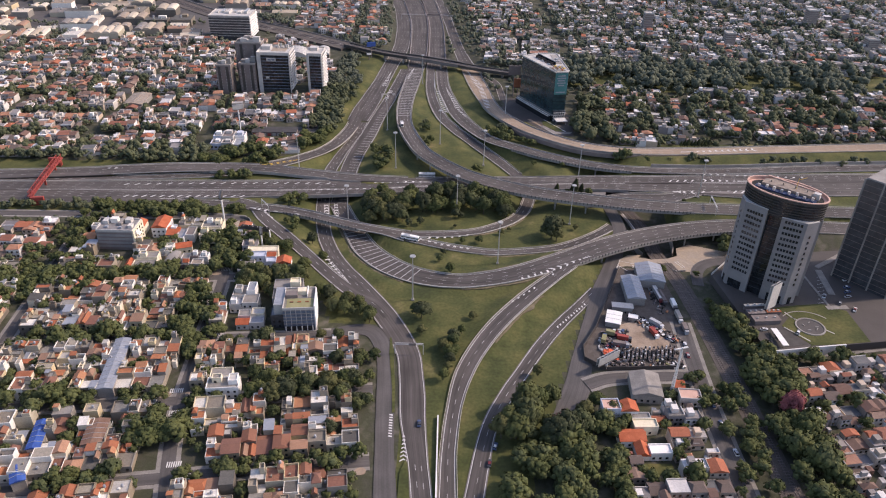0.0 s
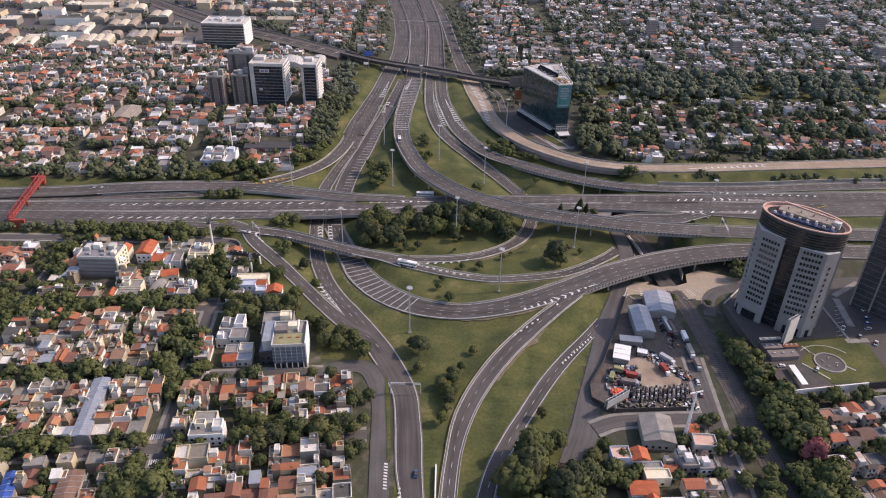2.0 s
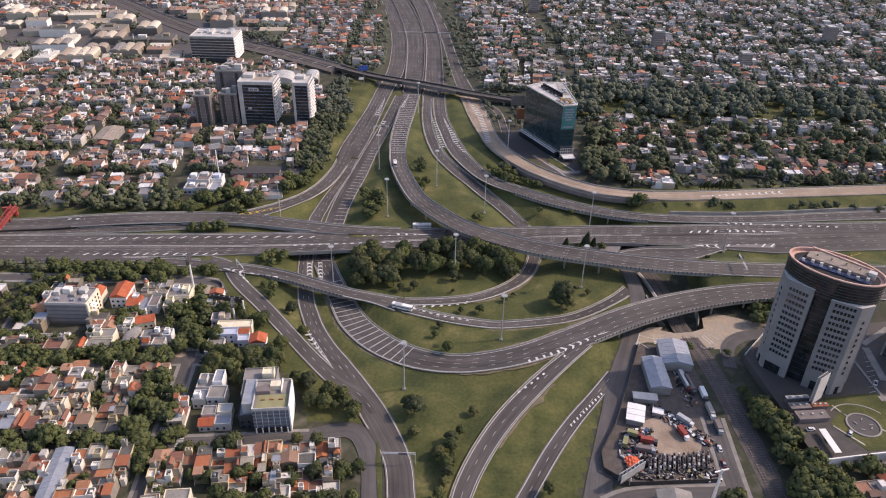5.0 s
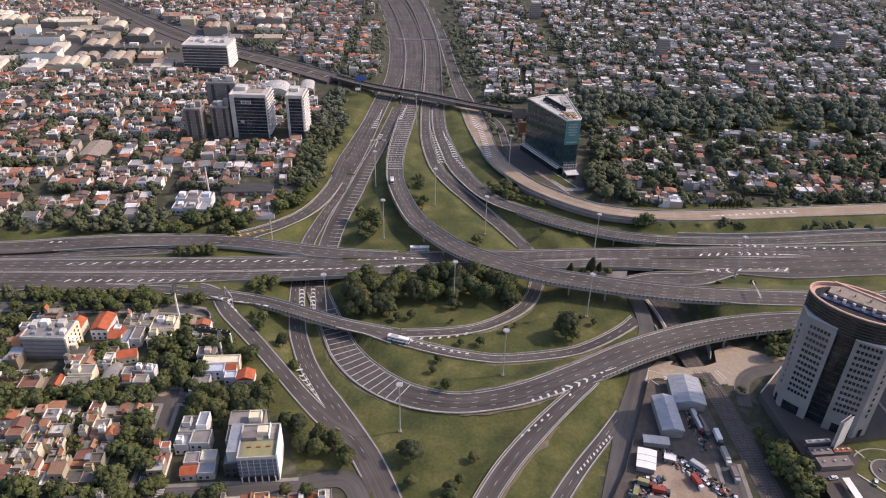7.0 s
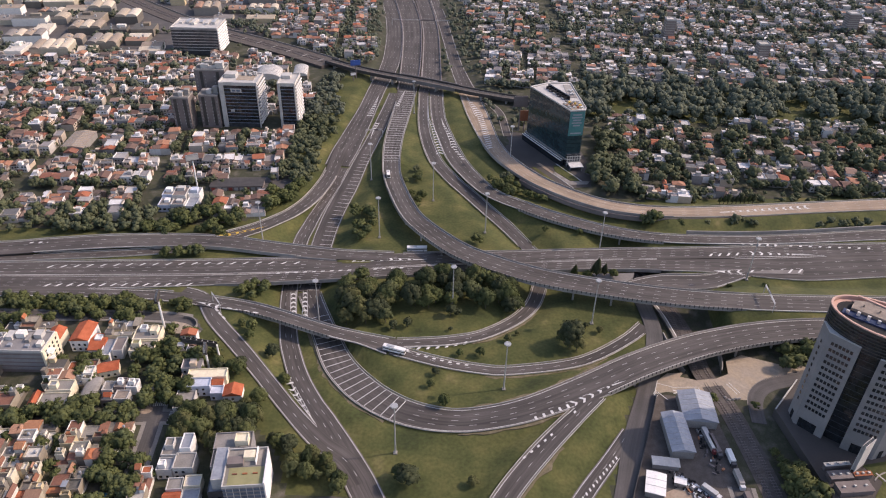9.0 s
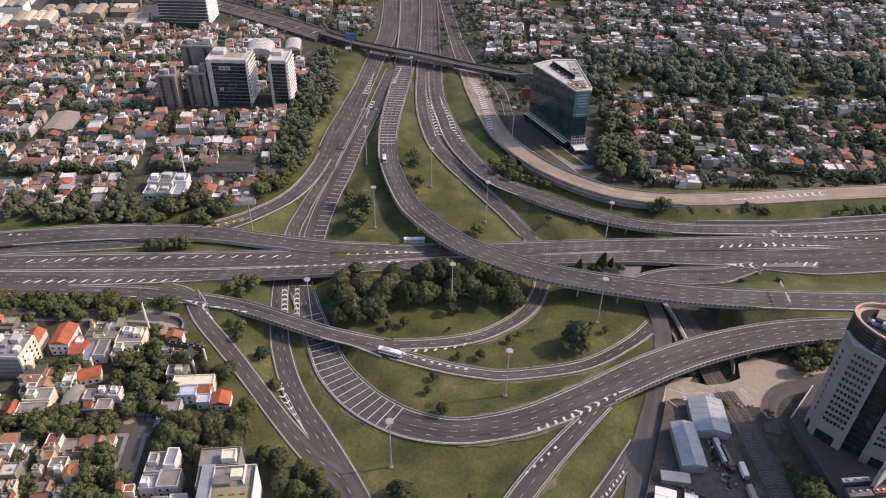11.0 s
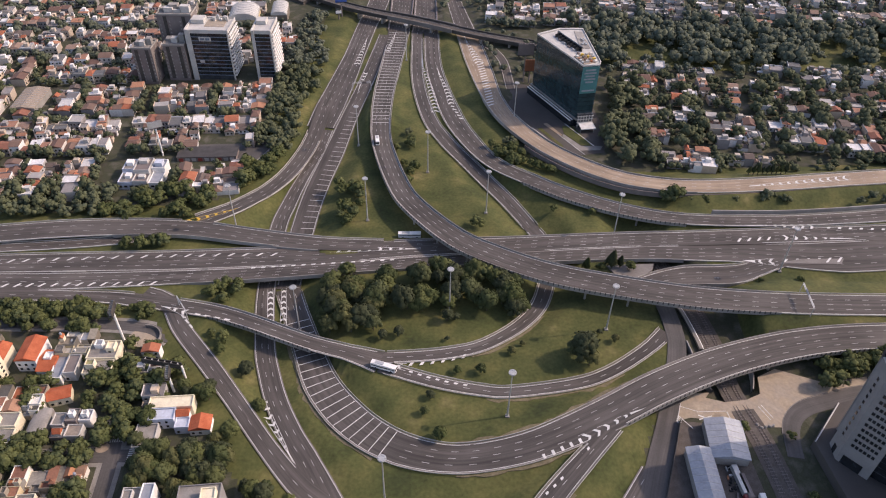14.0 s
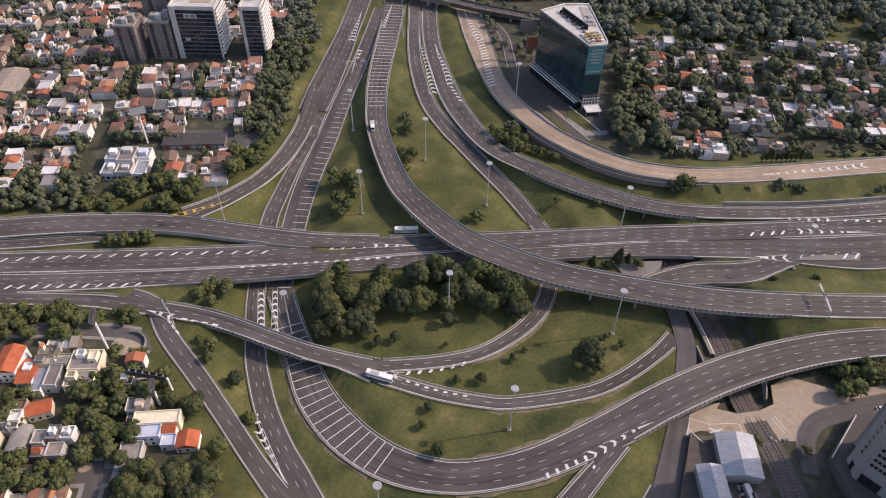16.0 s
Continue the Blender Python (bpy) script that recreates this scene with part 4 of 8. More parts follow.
def block(ox, oy, ang, length, depth, near, tree_rate, fill=0.95, wmin=6.5, wmax=10.0, clear=0.6, tiled=0.5, jit=0.0):
    """Two rows of houses back to back in a block, with street trees before them."""
    for row in (0, 1):
        s = 0.0
        while s < length - 6:
            w = rng.uniform(wmin, wmax)
            w = min(w, length - s)
            lx, ly, turn = (s, rng.uniform(0, jit), 0) if row == 0 else (s + w, depth - rng.uniform(0, jit), math.pi)
            c, sn = math.cos(ang), math.sin(ang)
            x, y = ox + c * lx - sn * ly, oy + sn * lx + c * ly
            m = Matrix.Translation((x, y, 0)) @ Matrix.Rotation(ang + turn + (0 if near else rng.uniform(-0.09, 0.09)), 4, "Z")
            cpt = m @ Vector((w / 2, depth / 4, 0))
            f0, f1 = m @ Vector((w / 2, 0.5, 0)), m @ Vector((w / 2, depth / 2 - 1, 0))
            if not (near_road(f0.x, f0.y, clear) or near_road(cpt.x, cpt.y, clear + 2.5) or near_road(f1.x, f1.y, clear)) and not blocked(cpt.x, cpt.y, 5) and not inside(np.array([cpt.x]), np.array([cpt.y]), LAWNS)[0] and not inside(np.array([cpt.x]), np.array([cpt.y]), PARK)[0]:
                if rng.random() < fill:
                    if near and N_NEAR[0] < 300:
                        N_NEAR[0] += 1
                        house(m, w, depth / 2)
                    else:
                        far_house(m, w, depth / 2, tiled)
                elif rng.random() < 0.8:
                    TREES.append((cpt.x, cpt.y, rng.uniform(0.7, 1.2)))
                for _ in range(int(tree_rate + rng.random())):
                    q = m @ Vector((w * rng.random(), -2.4 + rng.uniform(-1, 1.5), 0))
                    TREES.append((q.x, q.y, rng.uniform(0.7, 1.2) * rng.choice([1, 1, 1.4])))
                if rng.random() < tree_rate * 0.6:
                    q = m @ Vector((w * rng.random(), depth / 2 - rng.uniform(0, 5), 0))
                    TREES.append((q.x, q.y, rng.uniform(0.5, 1.0)))
            s += w
# chevrons and slanting bars in the forks
chevrons((95.5, 387.0, 7.9), (88, 384.0, 7.3), (67, 371.8, 5.8), 1.0, 5.0, 5.0, 1.4, sharp=0.9, edge=False, lift=0.3)
bars((65.2, 371.2, 5.6), (48.6, 363.7, 4.5), 2.3, 4.4, 1.3, 0.1, lift=0.3)
bars((67.8, 367.4, 6.0), (40, 339.8, 3.5), 1.0, 4.6, 1.5, 0.3, lift=0.35, bend=0.8)
chevrons((-27.1, 416.2, 1.3), (-22.5, 415.4, 1.25), (-11.5, 413.6, 0.9), 1.0, 4.2, 5.0, 1.5)
bars((-10, 415.6, 0.85), (19, 423.0, -0.1), 2.0, 5.2, 1.6, 0.8, bend=-1.1)
bars((-10, 411.3, 0.8), (18, 404.0, 0.1), 1.0, 4.4, 1.8, 0.3, bend=-0.9)
chevrons((-55, 359.4, -0.3), (-60.5, 368.6, -1.3), (-72.5, 387.4, -3.0), 0.7, 3.6, 4.6, 1.3, sharp=0.9, lift=0.45)
bars((-73.8, 390.6, -3.3), (-77, 397.5, -3.7), 3.4, 4.2, 1.3, 0.2, lift=0.5)
chevrons((-61.9, 783, -2), (-62.5, 772, -2), (-65.8, 731, -2), 0.8, 4.6, 5.2, 1.5)
chevrons((-61.2, 684, -3.2), (-60.1, 699, -2.9), (-57.6, 718, -2.5), 0.8, 3.2, 5.0, 1.6)
chevrons((-37.3, 797, -1.5), (-38.8, 781, -1.1), (-42.4, 752, -0.4), 0.8, 2.8, 5.0, 1.6)
chevrons((-14, 760, -1), (-12.6, 727, -1), (-1.2, 656, -1), 1.0, 6.0, 5.2, 1.7, bend=1.2)
chevrons((-1.4, 730, -1), (1.2, 713, -1), (10.2, 669.5, -1), 1.0, 4.4, 5.2, 1.7, bend=0.6)
bars((11, 665, -1), (18, 645, -0.8), 2.2, 4.6, 1.6, 0.6)
chevrons((20.9, 792, -1), (24.2, 772, -0.6), (32.6, 735, 0.4), 1.2, 7.5, 5.0, 1.7)
bars((33.6, 731, 0.5), (39.3, 658, 3.3), 5.4, 4.4, 1.4, -0.5, bend=0.6)
chevrons((179.7, 523.9, 2.75), (194, 523.9, 2.7), (227, 524.1, 2.4), 1.3, 4.4, 5.4, 1.5, point=-1, edge=False, lift=0.2)
bars((232, 523.6, 2.2), (285, 522.6, 2.2), 1.5, 6.4, 1.8, 0.6, lift=0.2)
chevrons((245.7, 514.5, 1.9), (230, 514.2, 1.8), (204, 514.6, 1.6), 1.3, 4.6, 5.6, 1.5, edge=False)
bars((176, 511.8, 1.4), (199, 513.9, 1.55), 2.8, 5.9, 1.5, 0.9)
chevrons((173, 494.6, 1.1), (180, 493.6, 1.15), (191.5, 493.4, 1.3), 2.4, 5.6, 5.8, 1.5)
bars((196, 493.8, 1.3), (228, 495.7, 1.6), 3.8, 6.3, 1.5, 1.0)
chevrons((-6.4, 499.5, 1.2), (-16, 499.2, 1.3), (-58, 497.6, 1.3), 1.2, 5.4, 5.6, 1.5)
chevrons((-139.2, 451.2, 1.3), (-133.4, 449.6, 1.3), (-124, 446.2, 1.5), 1.4, 4.4, 5.0, 1.6)
bars((-120, 445.6, 1.65), (-101, 441.4, 1.9), 1.0, 5.4, 3.0, 0.4)
bars((-126.5, 445.2, 1.2), (-118, 435.5, 1.1), 1.0, 4.4, 3.0, 0.4)
chevrons((-116, 533.5, 2.2), (-122, 529.8, 2.4), (-147, 516.3, 2.9), 1.0, 4.0, 5.0, 1.6, material=M_YELLOW)
chevrons(None, (-15.1, 222.5, 0.0), (-15.7, 237.5, 0.0), 3.4, 1.0, 2.3, 0.75, point=-1, edge=False)
bars((-22.6, 251, 0.0), (-22.0, 236, 0.0), 1.6, 1.7, 0.8, 0.2)
chevrons((190, 559.4, 5.2), (204, 561.6, 5.1), (265, 573.2, 3.9), 1.2, 4.6, 5.6, 1.6, lift=0.2)
chevrons(None, (-87.4, 471, -4.9), (-82.6, 446, -4.9), 2.4, 3.4, 4.2, 1.4)
chevrons(None, (-80.2, 472, -4.9), (-75.4, 442, -4.8), 2.0, 3.2, 4.2, 1.4)
bars((-239, 482.9, 1.0), (-88, 493.0, 1.0), 2.4, 7.9, 1.5, 1.2, bend=1.1)
bars((-232, 464.2, 1.0), (-145, 468.3, 1.0), 2.6, 6.4, 1.5, 1.0)
bars((-99, 481.4, 1.0), (-20, 490.4, 1.0), 1.1, 5.4, 2.2, 0.5)
bars((-262, 507.0, 2.3), (-236, 509.0, 2.6), 1.4, 5.4, 2.0, 0.6)
bars((84.2, 345.2, 0.0), (64.1, 321, 0.0), 1.3, 2.9, 1.0, 0.6)
single("painted_island", Mesh().prism([(192, 491.8), (228, 492.4), (231, 496.8), (206, 496.0)], 0.9, 1.68), M_SHOULDER, "tan worn island between two carriageways", "verge", kind="structure")
wedge = Mesh().prism([(-14.2, 223.5), (-16.4, 216), (-16.4, 180), (-9.6, 180), (-12.4, 216), (-13.3, 222)], -0.3, 0.24)
single("grass_wedge", wedge, M_GRASS, "kerbed grass wedge between two carriageways", "verge", kind="structure")
strip_ = Mesh().prism([(-27.6, 309), (-26.9, 296), (-23.6, 270), (-22.3, 252), (-21.0, 252.6), (-22.0, 270), (-24.6, 297), (-26.6, 309)], -0.3, 0.24)
single("grass_wedge", strip_, M_GRASS, "narrow grass strip between frontage road and carriageway", "verge", kind="structure")


# ---- large buildings ----
def oval(a, b, k, turn, cx=0.0, cy=0.0, a0=0.0, a1=360.0):
    out = []
    for i in range(k + 1 if a1 - a0 < 360 else k):
        t = radians(a0 + (a1 - a0) * i / k)
        x, y = a * math.cos(t), b * math.sin(t)
        out.append((cx + x * math.cos(turn) - y * math.sin(turn), cy + x * math.sin(turn) + y * math.cos(turn)))
    return out


PLAZA = 5.0        # the towers stand on a raised plaza


def oval_tower():
    turn = radians(-39)
    a, b = 21.9, 12.8
    ob = thing("office_tower", pose(191.2, 362.3, 0), "oval office tower of pale concrete panels and dark glass", "tower")
    part("glass_core", Mesh().prism(oval(a - 2.2, b - 2.2, 40, turn), PLAZA - 0.5, 67), M_GLASS, ob, "dark glass core")
    part("crown", Mesh().prism(oval(a - 0.1, b - 0.1, 64, turn), 58, 68, top=True), M_GLASS, ob, "dark glazed upper storeys")
    for z in np.arange(58.4, 68.5, 1.55):
        part("band", Mesh().prism(oval(a + 0.12, b + 0.12, 64, turn), z, z + 0.42), M_DARKBAND, ob, "dark horizontal fascia band")
    part("parapet_wall", Mesh().prism(oval(a + 0.05, b + 0.05, 64, turn), 67.8, 69.4, top=False), M_DARKBAND, ob, "dark parapet")
    rim = Mesh()
    o, n = oval(a + 0.3, b + 0.3, 64, turn), oval(a - 0.55, b - 0.55, 64, turn)
    for i in range(64):
        j = (i + 1) % 64
        rim.poly((*o[i], 70.0), (*o[j], 70.0), (*n[j], 70.0), (*n[i], 70.0))
        rim.poly((*o[i], 69.4), (*o[j], 69.4), (*o[j], 70.0), (*o[i], 70.0))
        rim.poly((*n[j], 67.9), (*n[i], 67.9), (*n[i], 70.0), (*n[j], 70.0))
    part("roof_rim", rim, M_PINK, ob, "salmon-coloured roof parapet")
    part("walkway", Mesh().prism(oval(a - 0.6, b - 0.6, 48, turn), 67.9, 68.3), M_PINK, ob, "salmon-tiled roof walkway")
    part("light_well", Mesh().prism(oval(a - 2.4, b - 2.4, 40, turn), 68.3, 68.34), M_TYRE, ob, "dark sunken roof gutter")
    ct, st = math.cos(turn), math.sin(turn)
    def put(x, y):
        return (x * ct - y * st, x * st + y * ct)
    part("roof_deck", Mesh().prism([put(*q) for q in ((-14, -1.5), (15.5, -1.5), (14, 5.5), (6, 9.2), (-7, 9.2), (-14, 5))], 68.3, 70.4), M_DECK, ob, "dusty raised roof deck")
    part("screen_wall", Mesh().prism([put(*q) for q in ((-16.5, -5.6), (16.2, -5.6), (16.2, -1.6), (-16.5, -1.6))], 68.3, 69.0), surf("blue_roof_sheet", [(0.018, 0.03, 0.07), (0.03, 0.05, 0.11)], 0.4, 0.6, var=0.3, fine=0.8), ob, "dark blue sunken plant deck")
    part("deck_edge", Mesh().prism([put(*q) for q in ((-14, 8.6), (14.4, 5.4), (14.6, 6.0), (-13.8, 9.6))], 70.4, 71.0), M_PINK, ob, "salmon deck edge")
    for i in range(8):
        x, y = put(-14.5 + 4.1 * i, -4.2 + 0.8 * (i % 2))
        part("cooling_unit", Mesh().box(x, y, 69.0, 70.3 + 0.4 * (i % 3), 1.3, 1.1, turn), M_OFFWHITE if i % 3 else M_STEEL, ob, "small rooftop cooling unit")
    for i in range(4):
        x, y = put(-10 + 6.5 * i, 2.5)
        part("roof_vent", Mesh().tube((x, y, 70.4), (x, y, 71.6), 0.35, n=8), M_DECK, ob)
    x, y = put(3.5, 3.0)
    hoist = part("roof_hoist", Mesh().tube((x, y, 70.4), (x, y, 76.5), 0.16, 0.12, 6), M_YELLOW, ob, "slim ochre roof hoist")
    part("jib", Mesh().tube((x, y, 75.6), (x + 5.0, y + 1.0, 76.6), 0.11, n=5), M_YELLOW, hoist)
    x, y = put(15.0, 1.5)
    part("lift_house", Mesh().box(x, y, 68.3, 71.8, 3.4, 3.0, turn), M_OFFWHITE, ob, "white lift overrun house")
    pane = Mesh().box(0, 0, 0, 1.6, 1.15, 0.3).data("window_pane", M_GLASS)
    for mx in (-1, 1):
        for my in (-1, 1):
            outline = [(4 * mx, 13.1 * my), (17.2 * mx, 11.2 * my), (21.5 * mx, 4.6 * my), (17 * mx, 2.0 * my), (4 * mx, 8.6 * my)]
            if mx * my < 0:
                outline = outline[::-1]
            top = 60.5 if mx < 0 else 58.6
            leg = part("facade_panel", Mesh().prism([put(*q) for q in outline], PLAZA - 0.5, top), M_PANEL, ob, "pale concrete facade with rows of small windows")
            front = math.atan2(-1.9 * my, 13.2 * mx)
            for r in range(12):
                z = (55.2 if mx < 0 else 55.8) - 3.48 * r
                for c in range(6):
                    u = (c + 1.6) / 8.2
                    w = part("window_pane", pane, None, leg)
                    w.matrix_basis = pose(*put(4 * mx + 13.2 * mx * u, (13.1 - 1.9 * u) * my), z, 0, 0, math.degrees(front + turn))
                if z < 52:
                    w = part("window_pane", pane, None, leg)
                    w.matrix_basis = pose(*put(19.3 * mx, 7.9 * my), z, 0, 0, math.degrees(math.atan2(-6.6 * my, 4.3 * mx) + turn))
            part("entrance_recess", Mesh().box(*put(11.5 * mx, 11.8 * my), PLAZA, PLAZA + 5.2, 8.0, 0.7, front + turn), M_GLASS, leg, "dark recessed ground-floor entrance")
            part("entrance_recess", Mesh().box(*put(19.3 * mx, 7.9 * my), PLAZA, PLAZA + 4.6, 2.2, 0.5, math.atan2(-6.6 * my, 4.3 * mx) + turn), M_GLASS, leg, "dark side door recess")
            part("cornice", Mesh().prism([put(*q) for q in outline], top, top + 0.35), M_OFFWHITE, leg, "pale coping")
    for k in range(16):
        z = PLAZA + 4 + 3.4 * k
        part("floor_line", Mesh().prism(oval(a - 2.05, b - 2.05, 40, turn), z, z + 0.25), M_GREYGLASS, ob, "faint floor line in the glass")
    KEEP_OUT.append((191, 361, 40))


oval_tower()


def facade_block(name, x0, x1, y0, y1, h, floors, body, band, label, category, ang=0.0, base=3.5, thick=0.9):
    """A slab building with a band at every floor, set 0.15 m proud."""
    ob = thing(name, Matrix.Translation(((x0 + x1) / 2, (y0 + y1) / 2, 0)) @ Matrix.Rotation(ang, 4, "Z"), label, category)
    w, d = x1 - x0, y1 - y0
    part("body", Mesh().box(0, 0, -0.5, h, w, d), body, ob)
    for i in range(floors):
        z = base + (h - base) * (i + 0.55) / floors
        part("floor_band", Mesh().box(0, 0, z, z + thick, w + 0.3, d + 0.3), band, ob)
    edge = Mesh()
    parapets(edge, -w / 2 - 0.2, w / 2 + 0.2, -d / 2 - 0.2, d / 2 + 0.2, h - 0.3, 1.5, 0.4)
    part("parapet", edge, M_CONCRETE if band is M_GREYBRICK else M_OFFWHITE, ob)
    part("roof", Mesh().box(0, 0, h, h + 0.15, w - 0.6, d - 0.6), M_OFFWHITE if h > 20 else M_FLAT, ob)
    KEEP_OUT.append(((x0 + x1) / 2, (y0 + y1) / 2, max(w, d) * 0.6))
    return ob


# the pair of glass offices and the apartment blocks beside them
def louvre_office(x0, x1, y0, h, dep):
    """A dark glazed office: white frame and front column, slatted east side, white roof with plant rooms."""
    w, n = x1 - x0, 11
    ob = thing("office_building", pose((x0 + x1) / 2, y0 + dep / 2, 0, 0, 0, -0.6), "dark glazed office building with white frame and slatted side", "office")
    part("body", Mesh().box(0, 0, -0.5, h, w - 1.0, dep - 1.0), M_GREYGLASS, ob)
    part("roof", Mesh().box(0, 0, h, h + 0.2, w - 0.2, dep - 0.2), M_OFFWHITE, ob)
    edge = Mesh()
    parapets(edge, -w / 2, w / 2, -dep / 2, dep / 2, h - 1.6, 2.9, 0.6)
    part("parapet", edge, M_OFFWHITE, ob)
    for i in range(n):
        z = 3.6 + (h - 5.2) * i / n
        part("floor_band", Mesh().box(0, -dep / 2 + 0.3, z, z + 0.55, w - 1.2, 0.7), M_BLUEGLASS, ob, "grey spandrel band")
        part("glazing", Mesh().box(0.3 * (i % 3 - 1), -dep / 2 + 0.42, z + 0.6, z + 2.9, w - 2.0, 0.3), M_GLASS, ob, "dark window ribbon")
    for i in range(1, 10):
        part("mullion", Mesh().box(-w / 2 + w * i / 10, -dep / 2 + 0.22, 3.2, h - 1.7, 0.14, 0.3), M_GREYGLASS, ob)
    part("front_column", Mesh().box(-w / 2 + min(1.9, w * 0.07), -dep / 2 - 0.1, -0.5, h + 1.25, min(3.8, w * 0.14), 1.4), M_OFFWHITE, ob, "broad white front column")
    part("corner_post", Mesh().box(w / 2 - 0.5, -dep / 2 - 0.05, -0.5, h + 1.28, 1.0, 1.0), M_OFFWHITE, ob, "slim white corner post")
    part("end_wall", Mesh().box(-w / 2 - 0.05, 0.4, -0.5, h + 1.22, 1.0, dep - 1.4), M_OFFWHITE, ob, "white rendered end wall")
    for i in range(12):
        z = 3.0 + i * (h - 4.0) / 12
        sl = Mesh()
        sl.v = [(w / 2 - 0.1, -dep / 2 + 0.6, z), (w / 2 - 0.1, dep / 2 - 0.3, z), (w / 2 + 1.2, dep / 2 - 0.3, z + 0.35), (w / 2 + 1.2, -dep / 2 + 0.6, z + 0.35)]
        sl.v += [(a, b, c + 1.15) for a, b, c in sl.v]
        sl.f = [(3, 2, 1, 0), (4, 5, 6, 7), (0, 1, 5, 4), (1, 2, 6, 5), (2, 3, 7, 6), (3, 0, 4, 7)]
        part("louvre", sl, M_WHITE, ob, "white sun louvre")
    if w > 20:
        part("sign_frame", Mesh().box(-w * 0.06, -dep / 2 - 0.3, h - 7.4, h - 4.2, 9.0, 0.3), M_OFFWHITE, ob, "pale framed sign")
        for k in (-1, 1):
            part("sign_bar", Mesh().box(-w * 0.06 + 1.9 * k, -dep / 2 - 0.5, h - 6.7, h - 5.0, 3.0, 0.15), M_BLUEGLASS, ob, "dark sign bar")
        part("sign_bar", Mesh().box(-w * 0.22, -dep / 2 - 0.2, h * 0.36, h * 0.36 + 2.2, 3.4, 0.2), M_STEEL, ob, "pale sign bar")
        part("plant_room", Mesh().box(-w * 0.3, 5.0, h + 0.2, h + 3.4, w * 0.3, 9), M_OFFWHITE, ob, "white rooftop plant room")
        part("roof_terrace", Mesh().box(w * 0.12, 2.0, h + 0.2, h + 0.5, w * 0.46, dep * 0.5), M_APRON, ob, "cream roof terrace")
        for i in range(6):
            part("roof_unit", Mesh().box(w * (-0.02 + 0.075 * i), 9.0 - 2.2 * (i % 2), h + 0.2, h + 2.4 + 0.8 * (i % 3), 1.5, 2.2), M_OFFWHITE if i % 2 else M_STEEL, ob)
    else:
        part("plant_room", Mesh().box(-w * 0.16, 4.0, h + 0.2, h + 3.2, w * 0.5, 8), M_OFFWHITE, ob, "white rooftop plant room")
    KEEP_OUT.append(((x0 + x1) / 2, y0 + dep / 2, max(w, dep) * 0.6))


louvre_office(-187.4, -155.4, 697.4, 38.8, 24.5)
louvre_office(-138.6, -124.0, 699.0, 38.4, 25)


def flats(x0, x1, y0, h, dep, rooms):
    """A grey-brown apartment block with columns of small pale-framed windows."""
    w = x1 - x0
    ob = thing("apartment_block", pose((x0 + x1) / 2, y0 + dep / 2, 0), "grey-brown rendered apartment block with small windows", "apartment block")
    part("body", Mesh().box(0, 0, -0.5, h, w, dep), M_GREYBRICK, ob)
    edge = Mesh()
    parapets(edge, -w / 2 - 0.15, w / 2 + 0.15, -dep / 2 - 0.15, dep / 2 + 0.15, h - 0.2, 1.2, 0.4)
    part("parapet", edge, M_CONCRETE, ob)
    part("roof", Mesh().box(0, 0, h, h + 0.15, w - 0.7, dep - 0.7), M_PAVING, ob)
    for x in (-w * 0.27, w * 0.27):
        part("recess", Mesh().box(x, -dep / 2 - 0.05, 2, h - 1, 2.6, 0.3), M_DARKBAND, ob, "dark recessed window bay")
    for r in range(int(h / 2.9) - 1):
        for c in (-0.43, -0.16, 0.16, 0.43):
            part("window", FLAT_PANE, None, ob).location = (w * c, -dep / 2 - 0.06, 2.4 + 2.9 * r)
        part("window", FLAT_SIDE, None, ob).location = (w / 2 + 0.06, -dep * 0.2, 2.4 + 2.9 * r)
    for i in range(rooms):
        part("roof_room", Mesh().box(-w * 0.3 + w * 0.6 * i / max(1, rooms - 1), 1.5 - 2.5 * (i % 2), h + 0.15, h + 2.2 + 1.5 * (i % 3), w * 0.26, dep * 0.3), M_OFFWHITE if i % 2 else M_CONCRETE, ob)
    KEEP_OUT.append(((x0 + x1) / 2, y0 + dep / 2, max(w, dep) * 0.6))


FLAT_PANE = Mesh().box(0, 0, 0, 1.3, 0.75, 0.25).data("window", M_CONCRETE)
FLAT_SIDE = Mesh().box(0, 0, 0, 1.3, 0.2, 0.9).data("window", M_CONCRETE)
flats(-226.5, -212, 688.5, 28.5, 14, 3)
flats(-205.5, -189.5, 695, 28.5, 15, 3)
flats(-213, -187, 716, 43, 15, 6)
ob = facade_block("office_building", -289, -240, 879, 914, 28.5, 8, M_GREYGLASS, M_OFFWHITE, "pale-banded office slab with blue ribbon windows", "office", thick=0.5)
for i in range(9):
    part("louvre", Mesh().box(25.0, 0, 3 + 2.85 * i, 4.6 + 2.85 * i, 1.0, 35), M_WHITE, ob)
for i in range(6):
    part("skylight", Mesh().box(-18 + 7 * i, 2 + 3 * (i % 2), 28.7, 30.3 + 0.6 * (i % 3), 3.5, 8 + 4 * (i % 3)), M_STEEL if i % 2 else M_OFFWHITE, ob)
ob = facade_block("apartment_block", -220, -197, 392, 407, 13.6, 5, M_GREYBRICK, M_PANEL, "white five-storey apartment block with balcony bands", "apartment block", thick=1.6, base=0.5)
part("end_wall", Mesh().box(11.9, 0, -0.3, 14.2, 1.0, 15.8), M_CREAM, ob, "cream rendered end wall")
